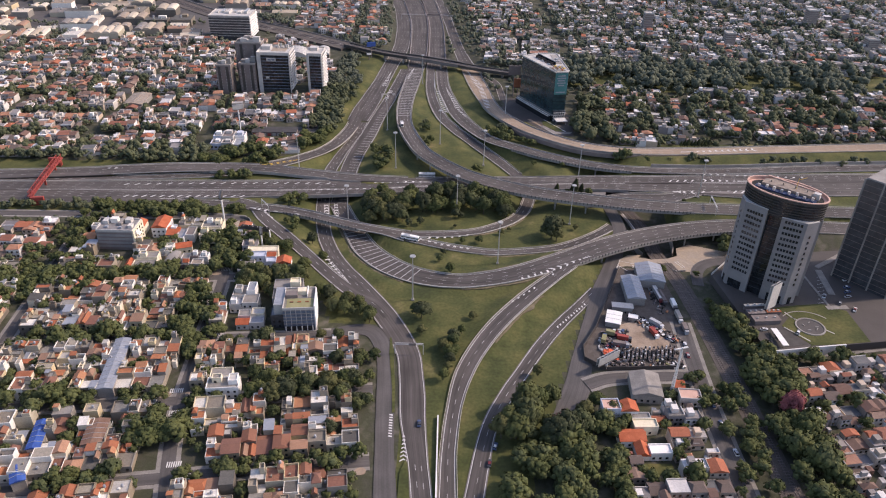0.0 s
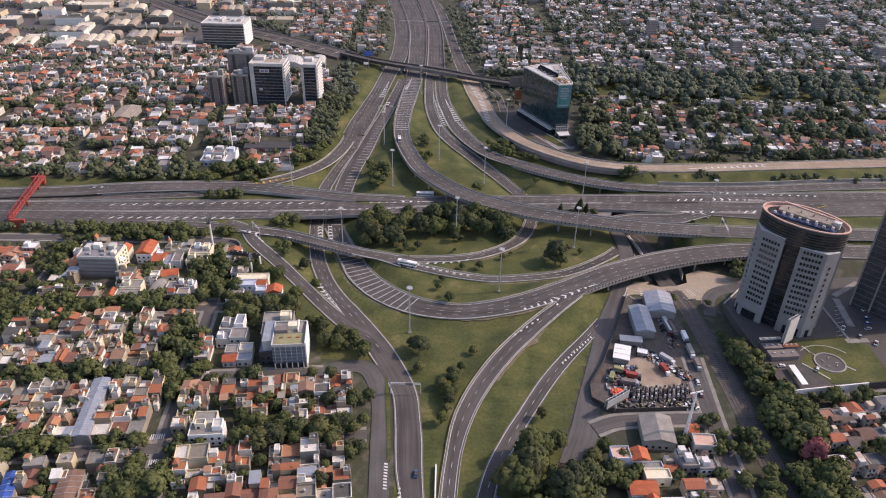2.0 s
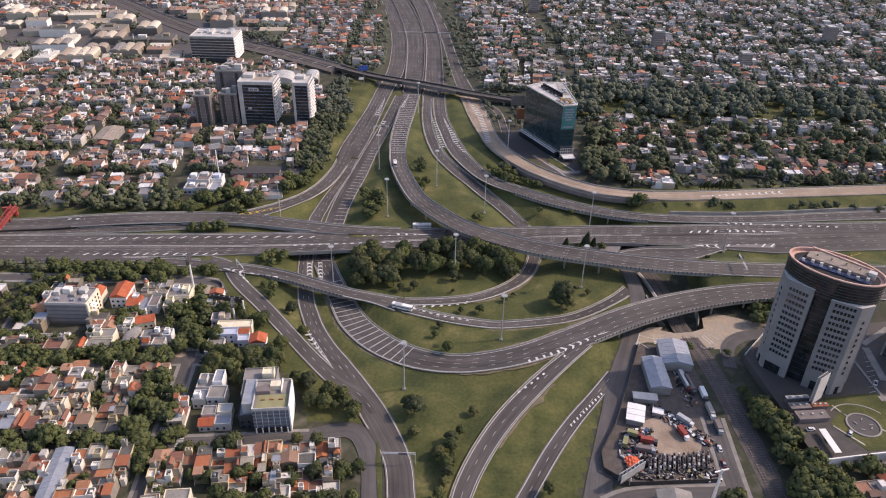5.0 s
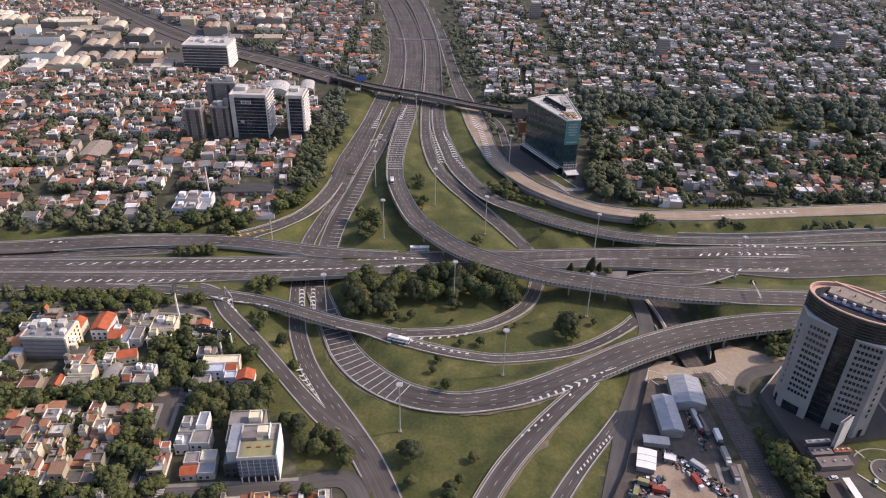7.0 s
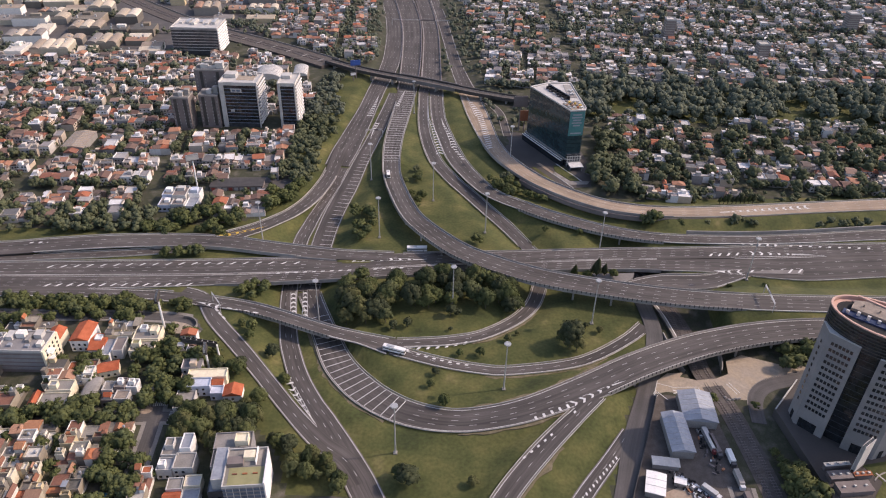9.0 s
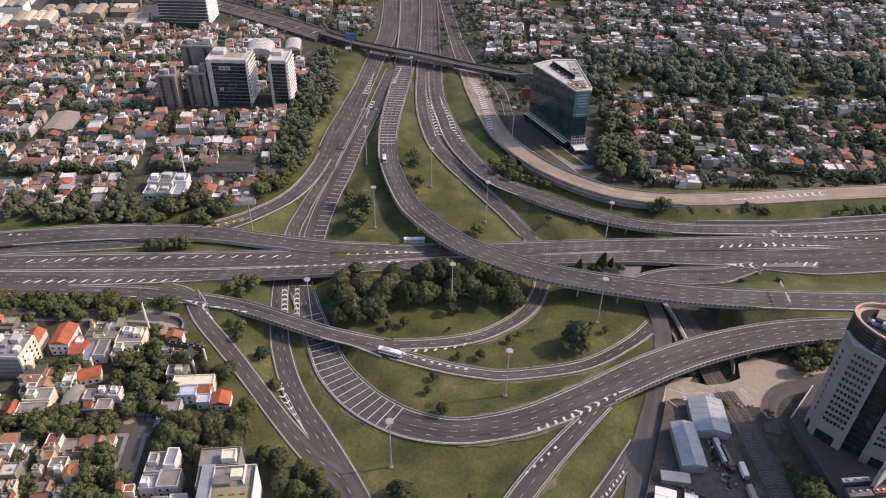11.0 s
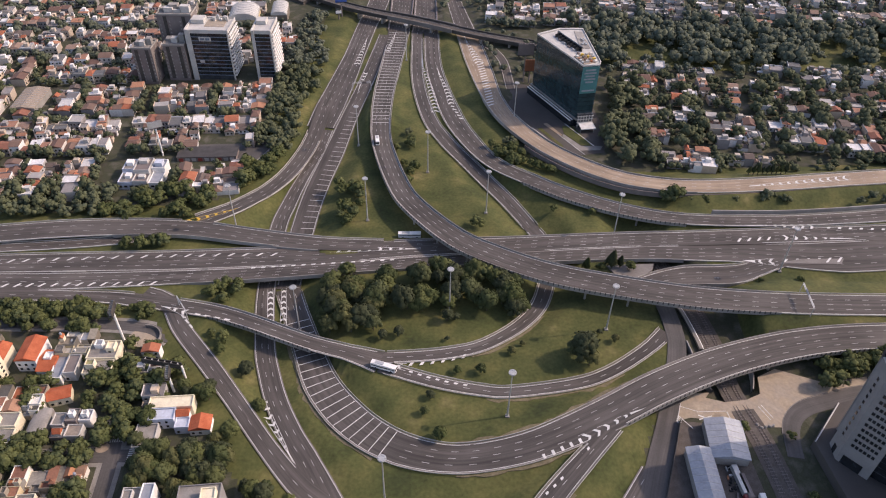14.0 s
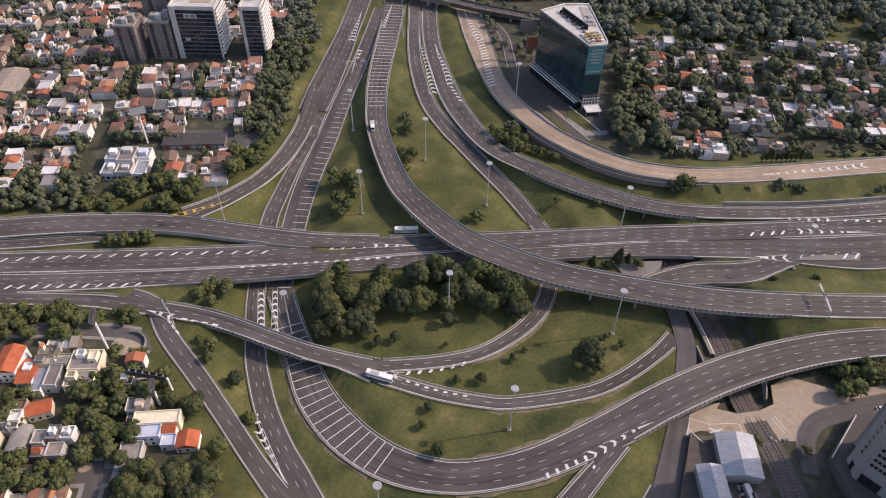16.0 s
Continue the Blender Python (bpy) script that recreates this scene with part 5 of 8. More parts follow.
for x, y, w_, d_, h_, mt in ((-8.5, 3.0, 3.4, 5, 2.6, M_OFFWHITE), (-3.4, 4.0, 4.4, 3.6, 3.4, M_WALL), (1.5, 2.0, 2.2, 6, 2.2, M_CONCRETE), (5.6, 4.2, 3.8, 4.4, 3.0, M_OFFWHITE), (9.0, -2.5, 2.6, 3.4, 2.4, M_WALL), (-6.0, -3.5, 2.0, 2.0, 1.6, M_SHEET), (3.0, -4.0, 1.8, 1.8, 1.5, M_SHEET)):
    part("roof_room", Mesh().box(x, y, 13.7, 13.7 + h_, w_, d_), mt, ob)
part("roof_surface", Mesh().box(0, 0, 13.75, 13.82, 21.5, 13.4), M_PAVING, ob, "worn tiled roof")
for i in range(4):
    for r in range(5):
        part("window", Mesh().box(12.42, -5 + 3.4 * i, 1.2 + 2.6 * r, 2.5 + 2.6 * r, 0.2, 1.3), M_GLASS, ob)
for r in range(5):
    part("balcony", Mesh().box(12.9, -3.5 + 2.4 * (r % 2), 0.6 + 2.6 * r, 1.7 + 2.6 * r, 1.2, 4.2), M_WHITE, ob, "white rendered balcony")


ob = facade_block("office_building", -86.5, -70, 313.5, 333, 14.2, 5, M_BLUEGLASS, M_PANEL, "white office block with blue glazing and an olive roof terrace", "office", thick=0.6, base=3.2, ang=0.10)
part("roof_coating", Mesh().box(0.6, -4.4, 14.35, 14.5, 14.4, 9.0), M_OLIVE, ob, "olive roof coating")
part("side_wall", Mesh().box(8.7, -1, -0.3, 16.2, 0.6, 18), M_WHITE, ob, "white flank wall")
part("ground_floor", Mesh().box(0, -9.85, -0.3, 3.0, 15.6, 0.4), M_GLASS, ob, "dark recessed ground floor")
for i in range(6):
    part("column", Mesh().box(-7.4 + 2.9 * i, -10.25, -0.3, 3.2, 0.5, 0.5), M_WHITE, ob)
    part("mullion", Mesh().box(-6.9 + 2.75 * i, -9.95, 3.2, 14.0, 0.22, 0.3), M_OFFWHITE, ob)
part("roof_deck", Mesh().box(-1.0, 5.0, 14.3, 14.5, 14.5, 8.6), M_PAVING, ob, "grey roof deck behind the olive terrace")
part("brick_terrace", Mesh().box(-4.4, 2.6, 14.5, 16.4, 6.6, 4.0), M_GREYBRICK, ob, "mauve-brown terrace room")
part("roof_room", Mesh().box(1.2, 5.2, 14.5, 17.0, 4.6, 4.0), M_CREAM, ob, "cream rendered roof room")
part("roof_wall", Mesh().box(4.2, 5.2, 14.5, 16.6, 0.4, 8.4), M_WHITE, ob, "low white wall on the roof")
for i in range(3):
    part("planter", Mesh().box(-4 + 4.2 * i, -3.4, 14.5, 15.0, 2.0, 0.6), M_TILE, ob, "clay planter")
part("side_wing", Mesh().box(-11.0, 3.0, -0.3, 14.6, 5.2, 17), M_OFFWHITE, ob, "plain pale side wing")
part("wing_roof", Mesh().box(-11.0, 3.0, 14.6, 14.7, 4.6, 16.4), M_SHEET, ob)


def glass_prow():
    """The dark glass office with a pointed plan beside the concrete ramp."""
    ring = [(x - 93, y - 668) for x, y in ((71.7, 687.2), (88.6, 697.4), (105.8, 698), (110.6, 644.6), (109.2, 640.2), (97.8, 638.2))]
    ob = thing("office_building", pose(93, 668, 0), "dark teal glass office with a pointed plan and white roof edge", "office")
    part("curtain_wall", Mesh().prism(ring[::-1], 6, 45.6), M_TEAL, ob, "dark teal curtain wall")
    cx_, cy_ = 4, -6
    def grow(k):
        return [(cx_ + (x - cx_) * k, cy_ + (y - cy_) * k) for x, y in ring[::-1]]
    for i in range(11):
        part("floor_line", Mesh().prism(grow(1.004), 8.6 + 3.4 * i, 8.85 + 3.4 * i), M_GLASS, ob)
    part("podium", Mesh().prism(grow(1.03), -0.5, 5.2), M_GLASS, ob)
    part("podium_band", Mesh().prism(grow(1.06), 5.2, 6.4), M_CONCRETE, ob, "pale stone podium band")
    edge = Mesh()
    o, n = grow(1.01), grow(0.965)
    for i in range(6):
        j = (i + 1) % 6
        edge.poly((*o[i], 46.6), (*o[j], 46.6), (*n[j], 46.6), (*n[i], 46.6))
        edge.poly((*o[i], 45.6), (*o[j], 45.6), (*o[j], 46.6), (*o[i], 46.6))
        edge.poly((*n[j], 45.6), (*n[i], 45.6), (*n[i], 46.6), (*n[j], 46.6))
    part("roof_edge", edge, M_OFFWHITE, ob, "white roof parapet")
    part("roof_deck", Mesh().prism(grow(0.955), 45.6, 45.9), M_OFFWHITE, ob)
    part("roof_slab", Mesh().prism([(5.8, 25.4), (11.6, 24), (13.6, -2.5), (6.6, -3)], 45.9, 46.2), M_CONCRETE, ob, "grey roof slab")
    sc = math.atan2(-26.3, 13.6)
    part("roof_screen", Mesh().box(-0.2, 5.0, 45.9, 49.4, 29.6, 0.9, sc), M_GLASS, ob, "dark roof screen wall")
    for i in range(8):
        u = -13 + 3.6 * i
        part("screen_strut", Mesh().box(-0.2 + u * math.cos(sc) - 1.6, 5.0 + u * math.sin(sc) - 0.9, 45.9, 48.4, 3.0, 0.3, sc + 1.57), M_DARKBAND, ob)
    for i in range(5):
        part("roof_duct", Mesh().box(-6.5 + 2.6 * i, 9.5 - 5.2 * i, 45.9, 47.0, 2.2, 1.2, sc), M_STEEL if i % 2 else M_GREYBRICK, ob)
    part("plant_deck", Mesh().prism([(0.4, -15.6), (12.6, -9.5), (14.6, -23.4), (6.0, -28.2)], 45.9, 46.5), M_APRON, ob, "cluttered roof plant deck")
    for i in range(16):
        u, v = (i % 4) / 3, (i // 4) / 3
        x, y = 2.5 + 10 * u + 2.4 * v - 1.0 * u * v, -16.5 + 4.0 * u - 9.0 * v - 2.0 * u * v
        part("roof_unit", Mesh().box(x, y, 46.5, 47.3 + 0.7 * ((i * 7) % 4) / 3, 1.3 + 0.5 * (i % 2), 1.6, radians(8)), (M_WALL, M_STEEL, M_TILE, M_YELLOW, M_OFFWHITE)[(i * 3) % 5], ob)
    for i in range(6):
        part("roof_unit", Mesh().box(9.0 + 1.1 * (i % 3), 3 + 6 * (i // 3) + 2 * (i % 2), 46.2, 47.2, 1.3, 1.8), M_STEEL, ob)
    a, b = Vector((97.8 - 93, 638.2 - 668)), Vector((109.2 - 93, 640.2 - 668))
    mid, ang = (a + b) / 2, math.atan2(b.y - a.y, b.x - a.x)
    nrm = Vector((math.sin(ang), -math.cos(ang)))
    panel = part("banner", Mesh().box(mid.x + nrm.x * 0.2, mid.y + nrm.y * 0.2, 25.5, 45.2, 11.6, 0.3, ang), surf("teal_banner", [(0.05, 0.17, 0.17), (0.07, 0.21, 0.21)], 0.2, 0.5, var=0.1), ob, "teal advertising banner with pale bars")
    for i, (w, z) in enumerate(((7, 42.2), (8.5, 40), (6.5, 37.8), (8, 35.6), (5.5, 33.4), (9, 27))):
        part("text_bar", Mesh().box(mid.x + nrm.x * 0.4, mid.y + nrm.y * 0.4, z, z + 1.1, w, 0.2, ang), M_SHEET, panel)
    part("entrance_canopy", Mesh().box(12.6, -34.6, 3.0, 3.6, 10.5, 10, ang), M_PAINT, ob, "cream entrance canopy")
    for k in (-4.5, 4.5):
        part("canopy_post", Mesh().tube((12.6 + k, -39.0, 0), (12.6 + k, -39.0, 3.0), 0.2, n=8), M_STEEL, ob)
    lobby = part("lobby", Mesh().box(11.2, -29.6, -0.3, 10, 11, 2.5, ang), M_GREYGLASS, ob, "glazed lobby behind a pale lattice")
    for i in range(6):
        u = -5 + 2.0 * i
        part("lattice_bar", Mesh().box(11.2 + u * math.cos(ang) + nrm.x * 1.4, -29.6 + u * math.sin(ang) + nrm.y * 1.4, 0, 9.2, 0.45, 0.3, ang), M_OFFWHITE, lobby)
    for i in range(4):
        part("lattice_bar", Mesh().box(11.2 + nrm.x * 1.5, -29.6 + nrm.y * 1.5, 1.5 + 2.3 * i, 1.9 + 2.3 * i, 12, 0.3, ang), M_OFFWHITE, lobby)
    p0, p1 = Vector(ring[0]), Vector(ring[5])
    side_ = (p1 - p0).normalized()
    out_ = Vector((side_.y, -side_.x))
    for off_, zz in ((2.4, 5.4), (4.2, 5.0)):
        mid_ = (p0 + p1) / 2 + out_ * off_
        part("podium_line", Mesh().box(mid_.x, mid_.y, zz, zz + 0.5, (p1 - p0).length, 0.5, math.atan2(side_.y, side_.x)), M_WHITE, ob, "white podium edge line")
    part("podium_wing", Mesh().box(((p0 + p1) / 2 + out_ * 2.4).x, ((p0 + p1) / 2 + out_ * 2.4).y, -0.4, 5.0, (p1 - p0).length, 3.6, math.atan2(side_.y, side_.x)), M_GLASS, ob)
    KEEP_OUT.append((93, 664, 42))


glass_prow()


def dark_tower():
    ob = thing("office_tower", pose(262, 378, 0), "dark glass office tower with pale mullions", "tower")
    ring = [(-21, -2), (0, -26), (26, -4), (6, 20)]
    part("curtain_wall", Mesh().prism(ring, -0.5, 71), M_GREYGLASS, ob)
    for i in range(19):
        part("floor_line", Mesh().prism([(x * 1.005, y * 1.005) for x, y in ring], 3.6 * i + 3, 3.6 * i + 3.25), M_GREYBRICK, ob)
    for u in (0.0, 0.33, 0.66, 1.0):
        x, y = -21 + 21 * u, -2 - 24 * u
        part("mullion", Mesh().box(x, y, -0.5, 71.5, 0.7, 0.7), M_CONCRETE, ob, "pale vertical mullion")
    part("roof", Mesh().prism([(x * 0.95, y * 0.95) for x, y in ring], 71, 71.8), M_CONCRETE, ob)
    KEEP_OUT.append((262, 378, 42))


dark_tower()

# ---- the yard by the railway ----
FENCE = [(112, 386), (107.5, 374), (98, 350), (86.5, 322), (76.5, 304), (76, 294.5), (86, 286.5), (126, 289.5)]
for a, b in zip(FENCE, FENCE[1:]):
    L_ = math.hypot(b[0] - a[0], b[1] - a[1])
    single("yard_fence", Mesh().box((a[0] + b[0]) / 2, (a[1] + b[1]) / 2, -0.2, 2.6, L_ - 0.3, 0.25, math.atan2(b[1] - a[1], b[0] - a[0])), M_DARKBAND, "dark sheet-metal fence round the yard", "fence", kind="structure")
tarp = thing("tarpaulin", pose(90.3, 298.5, 0.1, 0, 0, 12), "crumpled bright orange tarpaulin over a heap", "tarpaulin")
tm = Mesh()
for i in range(9):
    for j in range(9):
        tm.v.append(((i - 4) * 0.85 + 0.3 * math.sin(j * 2.1), (j - 4) * 1.15 + 0.3 * math.sin(i * 1.7), 2.4 * max(0, 1 - ((i - 4) ** 2 + (j - 4) ** 2) / 33) + 0.35 * math.sin(i * 2.3 + j * 1.9)))
tm.f = [(9 * i + j, 9 * (i + 1) + j, 9 * (i + 1) + j + 1, 9 * i + j + 1) for i in range(8) for j in range(8)]
part("sheet", tm, M_TARP, tarp)
yard = Mesh()
yard.poly(*[(x, y, 0.12) for x, y in ((76.5, 294.5), (86, 287), (128, 289), (138, 320), (138.5, 352), (136.5, 384), (112, 386), (107.5, 374), (86.5, 322), (76.5, 304))])
single("yard_ground", yard, M_BALLAST, "dark oily ground of a breaker's yard", "yard", kind="structure")
sand = Mesh().prism([(97, 319), (101, 326), (107.5, 329), (115, 331), (124, 327), (128, 318), (124, 308), (114, 304), (104, 306), (98, 311)], -0.2, 0.2)
single("sand_patch", sand, M_DIRT, "bare tan earth in the middle of the yard", "yard", kind="structure")
APRON = [(110.7, 386), (114.6, 396), (121, 401.5), (129.5, 402.2), (127, 399.2), (135.5, 396.8), (146, 398.5), (153.2, 402), (155.2, 412), (165, 417), (186, 409), (262, 424), (262, 407), (190, 402), (172, 399), (161.5, 391), (157, 383.4), (146, 383.5), (136, 386), (117, 388)]
single("forecourt", Mesh().prism(APRON, -0.6, 0.1), M_APRON, "pale dusty concrete forecourt beneath the ramp", "forecourt", kind="structure")
SERVICE = spline([(157.5, 368, 0, 7), (159.5, 379, 0, 7), (163.5, 388, 0, 8), (171, 394, 0, 8), (184, 398.5, 0, 8), (200, 403, 0, 8), (225, 407, 0, 8), (260, 413, 0, 8)], 2.0)
single("service_road", ribbon(SERVICE, SERVICE["p"][:, 3] / 2, -SERVICE["p"][:, 3] / 2, 0.14, drop=0.3), M_STREET, "worn grey service road curving round the forecourt", "road", kind="structure")
single("service_road_lip", ribbon(SERVICE, SERVICE["p"][:, 3] / 2 + 0.5, SERVICE["p"][:, 3] / 2 + 0.1, 0.22, 5, None, drop=0.4), M_SHOULDER, "worn kerb round the forecourt bend", "kerb", kind="structure")
# painted crossing warning and stop lines before the railway
for x, y, L_, w_, a in ((124, 388, 6.6, 0.55, 0.32), (124, 388, 6.6, 0.55, -0.42), (112.6, 390.5, 11.5, 0.3, 1.2), (114.8, 385.0, 7, 0.35, -0.95), (134.9, 389, 5, 0.4, 1.7), (127.6, 391.5, 13, 0.25, 0.05), (117.5, 392.8, 8, 0.25, -0.35), (151.5, 391, 8, 0.25, -1.15), (153, 392, 8, 0.25, -1.15)):
    single("road_marking", Mesh().box(x, y, 0.0, 0.13 + 0.004 * (a > 0), L_, w_, a), M_PAINT, "white warning lines painted before the level crossing", "road marking", kind="structure")
bars((111.0, 385.2, 0.0), (112.8, 388.2, 0.0), 2.4, 1.0, 0.4, 0.5)
for x, y in ((147.6, 383.0), (149.5, 383.4), (151.4, 383.8), (153.2, 384.2), (146.2, 384.6)):
    rock = thing("boulder", pose(x, y, 0.1, 0, 0, 40 * x), "pale rubble stone beside the tracks", "stone", "rubble stones")
    bm_ = Mesh()
    bm_.prism(oval(0.9, 0.65, 7, 0.4), 0, 0.55).prism(oval(0.6, 0.4, 6, 0.9, 0.1, 0.05), 0.55, 0.85)
    part("stone", bm_, M_CONCRETE, rock)
# pale walls where the tracks dive under the ramp, and the platform beyond it
for sx in (-1, 1):
    i0, i1 = int(np.argmax(RAIL["p"][:, 1] > 402)), int(np.argmax(RAIL["p"][:, 1] > 436))
    e_ = sx * (RAIL["p"][i0:i1, 3] / 2 + 2.2)
    wl = ribbon(RAIL, e_ + 0.3, e_ - 0.3, 0.0, i0, i1)
    wl.v = [(x, y, 0.7) for x, y, z in wl.v] + [(x, y, z - 0.8) for x, y, z in wl.v]
    k_, n_ = len(wl.v) // 2, len(wl.v) // 4
    wl.uv = None
    wl.f += [(i, i + 1, k_ + i + 1, k_ + i) for i in range(n_ - 1)] + [(k_ + n_ + i, k_ + n_ + i + 1, n_ + i + 1, n_ + i) for i in range(n_ - 1)]
    single("retaining_wall", wl, M_CONCRETE, "concrete retaining wall beside the sunken tracks", "wall", kind="structure")
i0, i1 = int(np.argmax(RAIL["p"][:, 1] > 430)), int(np.argmax(RAIL["p"][:, 1] > 468))
plat = single("platform", ribbon(RAIL, 7.6, 5.6, 1.1, i0, i1, drop=1.4), M_PAVING, "narrow railway platform with a white edge", "platform", kind="structure")
part("platform_edge", ribbon(RAIL, 5.9, 5.5, 1.13, i0, i1, drop=0.3), M_WHITE, plat, "white platform edge")
# the raised plaza of the towers
single("plaza", Mesh().prism([(173.5, 299.3), (218, 307), (290, 319), (290, 410), (236, 403), (205, 399.5), (183, 393), (165.5, 373.5), (168, 350), (171, 322)], -0.4, PLAZA), M_ASPHALT, "raised dark paved plaza round the office towers", "plaza", kind="structure")
single("plaza_wall", Mesh().box(174.8, 382.8, -0.2, PLAZA + 1.1, 27.0, 0.5, 0.84), M_OFFWHITE, "pale parapet wall along the plaza ramp", "wall", kind="structure")
single("garden_wall", Mesh().box(195.6, 302.5, -0.2, PLAZA + 0.9, 45.2, 0.6, 0.172), M_WHITE, "pale rendered retaining wall below the plaza", "wall", kind="structure")
lawn = Mesh().prism([(191.7, 339.5), (206, 342.5), (221, 344.7), (233, 338), (233, 310), (217.6, 307.6), (199.5, 305.6), (189.6, 322.6), (196.9, 330.6)], PLAZA - 0.3, PLAZA + 0.14)
single("plaza_lawn", lawn, M_GRASS, "mown lawn before the office tower", "lawn", kind="structure")
for i in range(9):
    single("parking_line", Mesh().box(222 + 1.6 * i, 346 + 4.0 * i, PLAZA - 0.1, PLAZA + 0.05, 5.0, 0.14, 0.3), M_PAINT, "white parking bay line on the plaza", "road marking", kind="structure")
for x, y, L_, a, w_ in ((233.5, 368, 27, 1.45, 4.0), (224, 358, 38, 1.62, 1.4), (229, 341.5, 13, 0.1, 3.6), (246, 392, 26, 0.62, 3.2)):
    single("kerb_strip", Mesh().box(x, y, PLAZA - 0.1, PLAZA + 0.16 + 0.003 * L_, L_, w_, a), M_PAVING, "pale kerbed strip across the plaza", "kerb", kind="structure")
fountain = thing("fountain", pose(205.2, 321.9, PLAZA + 0.1), "round sunken plaza ringed by a low stone kerb", "fountain")
ring_o, ring_i = oval(8.0, 8.0, 36, 0), oval(7.2, 7.2, 36, 0)
basin = Mesh()
for i in range(36):
    j = (i + 1) % 36
    basin.poly((*ring_o[i], 0.55), (*ring_o[j], 0.55), (*ring_i[j], 0.55), (*ring_i[i], 0.55))
    basin.poly((*ring_o[i], 0), (*ring_o[j], 0), (*ring_o[j], 0.55), (*ring_o[i], 0.55))
    basin.poly((*ring_i[j], 0), (*ring_i[i], 0), (*ring_i[i], 0.55), (*ring_i[j], 0.55))
part("basin_kerb", basin, M_CONCRETE, fountain, "pale stone kerb")
part("basin_floor", Mesh().prism(oval(7.25, 7.25, 36, 0), 0, 0.14), M_STREET, fountain)
for k in range(5):
    part("bench", Mesh().box(3.6 * math.cos(k * 1.4), 3.6 * math.sin(k * 1.4), 0.14, 0.6, 1.8, 0.5, k), M_CONCRETE, fountain)
arc = oval(15.5, 14.8, 30, 0, a0=35, a1=140) + oval(14.9, 14.2, 30, 0, a0=35, a1=140)[::-1]
part("path", Mesh().prism(arc, 0, 0.16), M_CONCRETE, fountain, "pale curved path kerb")
for x, y, L_, a in ((-7.5, 10.0, 7.5, -1.1), (-6.2, 7.6, 4.2, -0.9), (9.2, -4.0, 5.0, -0.75), (-10.2, -6.8, 15.4, -0.9)):
    part("path", Mesh().box(x, y, 0, 0.2, L_, 0.6, a), M_OFFWHITE, fountain, "narrow pale kerb")
lot = Mesh().prism([(180.6, 321), (188.6, 321.4), (197.5, 306.3), (176.5, 302.3)], PLAZA - 0.3, PLAZA + 0.08)
single("car_park", lot, M_DARKBAND, "dark asphalt car park beside the plaza", "car park", kind="structure")
canopy = thing("parking_canopy", pose(182.6, 309.0, PLAZA, 0, 0, 4), "long white parking canopy on posts", "canopy")
part("canopy_roof", Mesh().box(0, 0, 2.6, 2.85, 3.3, 14.8), M_WHITE, canopy)
for k in (-6, 0, 6):
    part("post", Mesh().tube((0, k, 0), (0, k, 2.6), 0.12, n=6), M_STEEL, canopy)
for x, y, w_, d_, h_ in ((179, 337.6, 11.5, 1.6, 3.0), (178, 332.0, 10, 4.0, 2.6), (188.4, 333.0, 8, 2.0, 2.4), (181.5, 325.8, 15, 5.4, 2.6)):
    kiosk = thing("kiosk", pose(x, y, PLAZA, 0, 0, 6), "low flat-roofed kiosk beside the plaza", "kiosk")
    part("body", Mesh().box(0, 0, -0.1, h_, w_, d_), M_GREYBRICK, kiosk)
    part("roof", Mesh().box(0, 0, h_, h_ + 0.2, w_ + 0.5, d_ + 0.5), M_OFFWHITE if w_ == 11.5 else M_TILE if w_ == 8 else M_GREYBRICK, kiosk)
    for k in range(3):
        part("roof_unit", Mesh().box(-w_ / 3 + k * w_ / 3, 0, h_ + 0.2, h_ + 0.9, 1.0, 0.9), M_STEEL, kiosk)


def shed(x, y, ang, w, d, h, rise, label, mat_roof=None):
    ob = thing("shed", Matrix.Translation((x, y, 0)) @ Matrix.Rotation(ang, 4, "Z"), label, "shed")
    part("body", Mesh().box(0, 0, -0.3, h, w, d), M_CONCRETE, ob)
    part("roof", Mesh().roof(-w / 2 - 0.4, w / 2 + 0.4, -d / 2 - 0.4, d / 2 + 0.4, h + 0.1, rise, 0, "y" if d > w else "x"), mat_roof or M_SHEET, ob)
    n = int(max(w, d) / 3)
    for i in range(1, n):
        o = -max(w, d) / 2 + i * max(w, d) / n
        rib = Mesh()
        if d > w:
            rib.roof(-w / 2 - 0.45, w / 2 + 0.45, o - 0.08, o + 0.08, h + 0.22, rise, 0, "y", 0.2)
        else:
            rib.roof(o - 0.08, o + 0.08, -d / 2 - 0.45, d / 2 + 0.45, h + 0.22, rise, 0, "x", 0.2)
        part("sheet_rib", rib, M_STEEL, ob)
    KEEP_OUT.append((x, y, max(w, d) * 0.55))


shed(128, 373.6, -0.08, 15.6, 19.4, 5.0, 2.0, "grey sheet-metal warehouse with a gabled roof")
shed(114.2, 357, -0.02, 10.2, 23.5, 5.0, 1.5, "grey sheet-metal warehouse with a gabled roof")
shed(97.6, 328.8, -0.28, 8, 11.5, 3.4, 0.25, "white flat-roofed yard cabin", M_WHITE)
shed(105, 341.0, -0.12, 11.5, 4.4, 3.0, 0.2, "white flat-roofed yard cabin", M_OFFWHITE)
shed(109, 330.8, -0.3, 4.6, 3, 2.8, 0.2, "white flat-roofed yard cabin", M_WHITE)


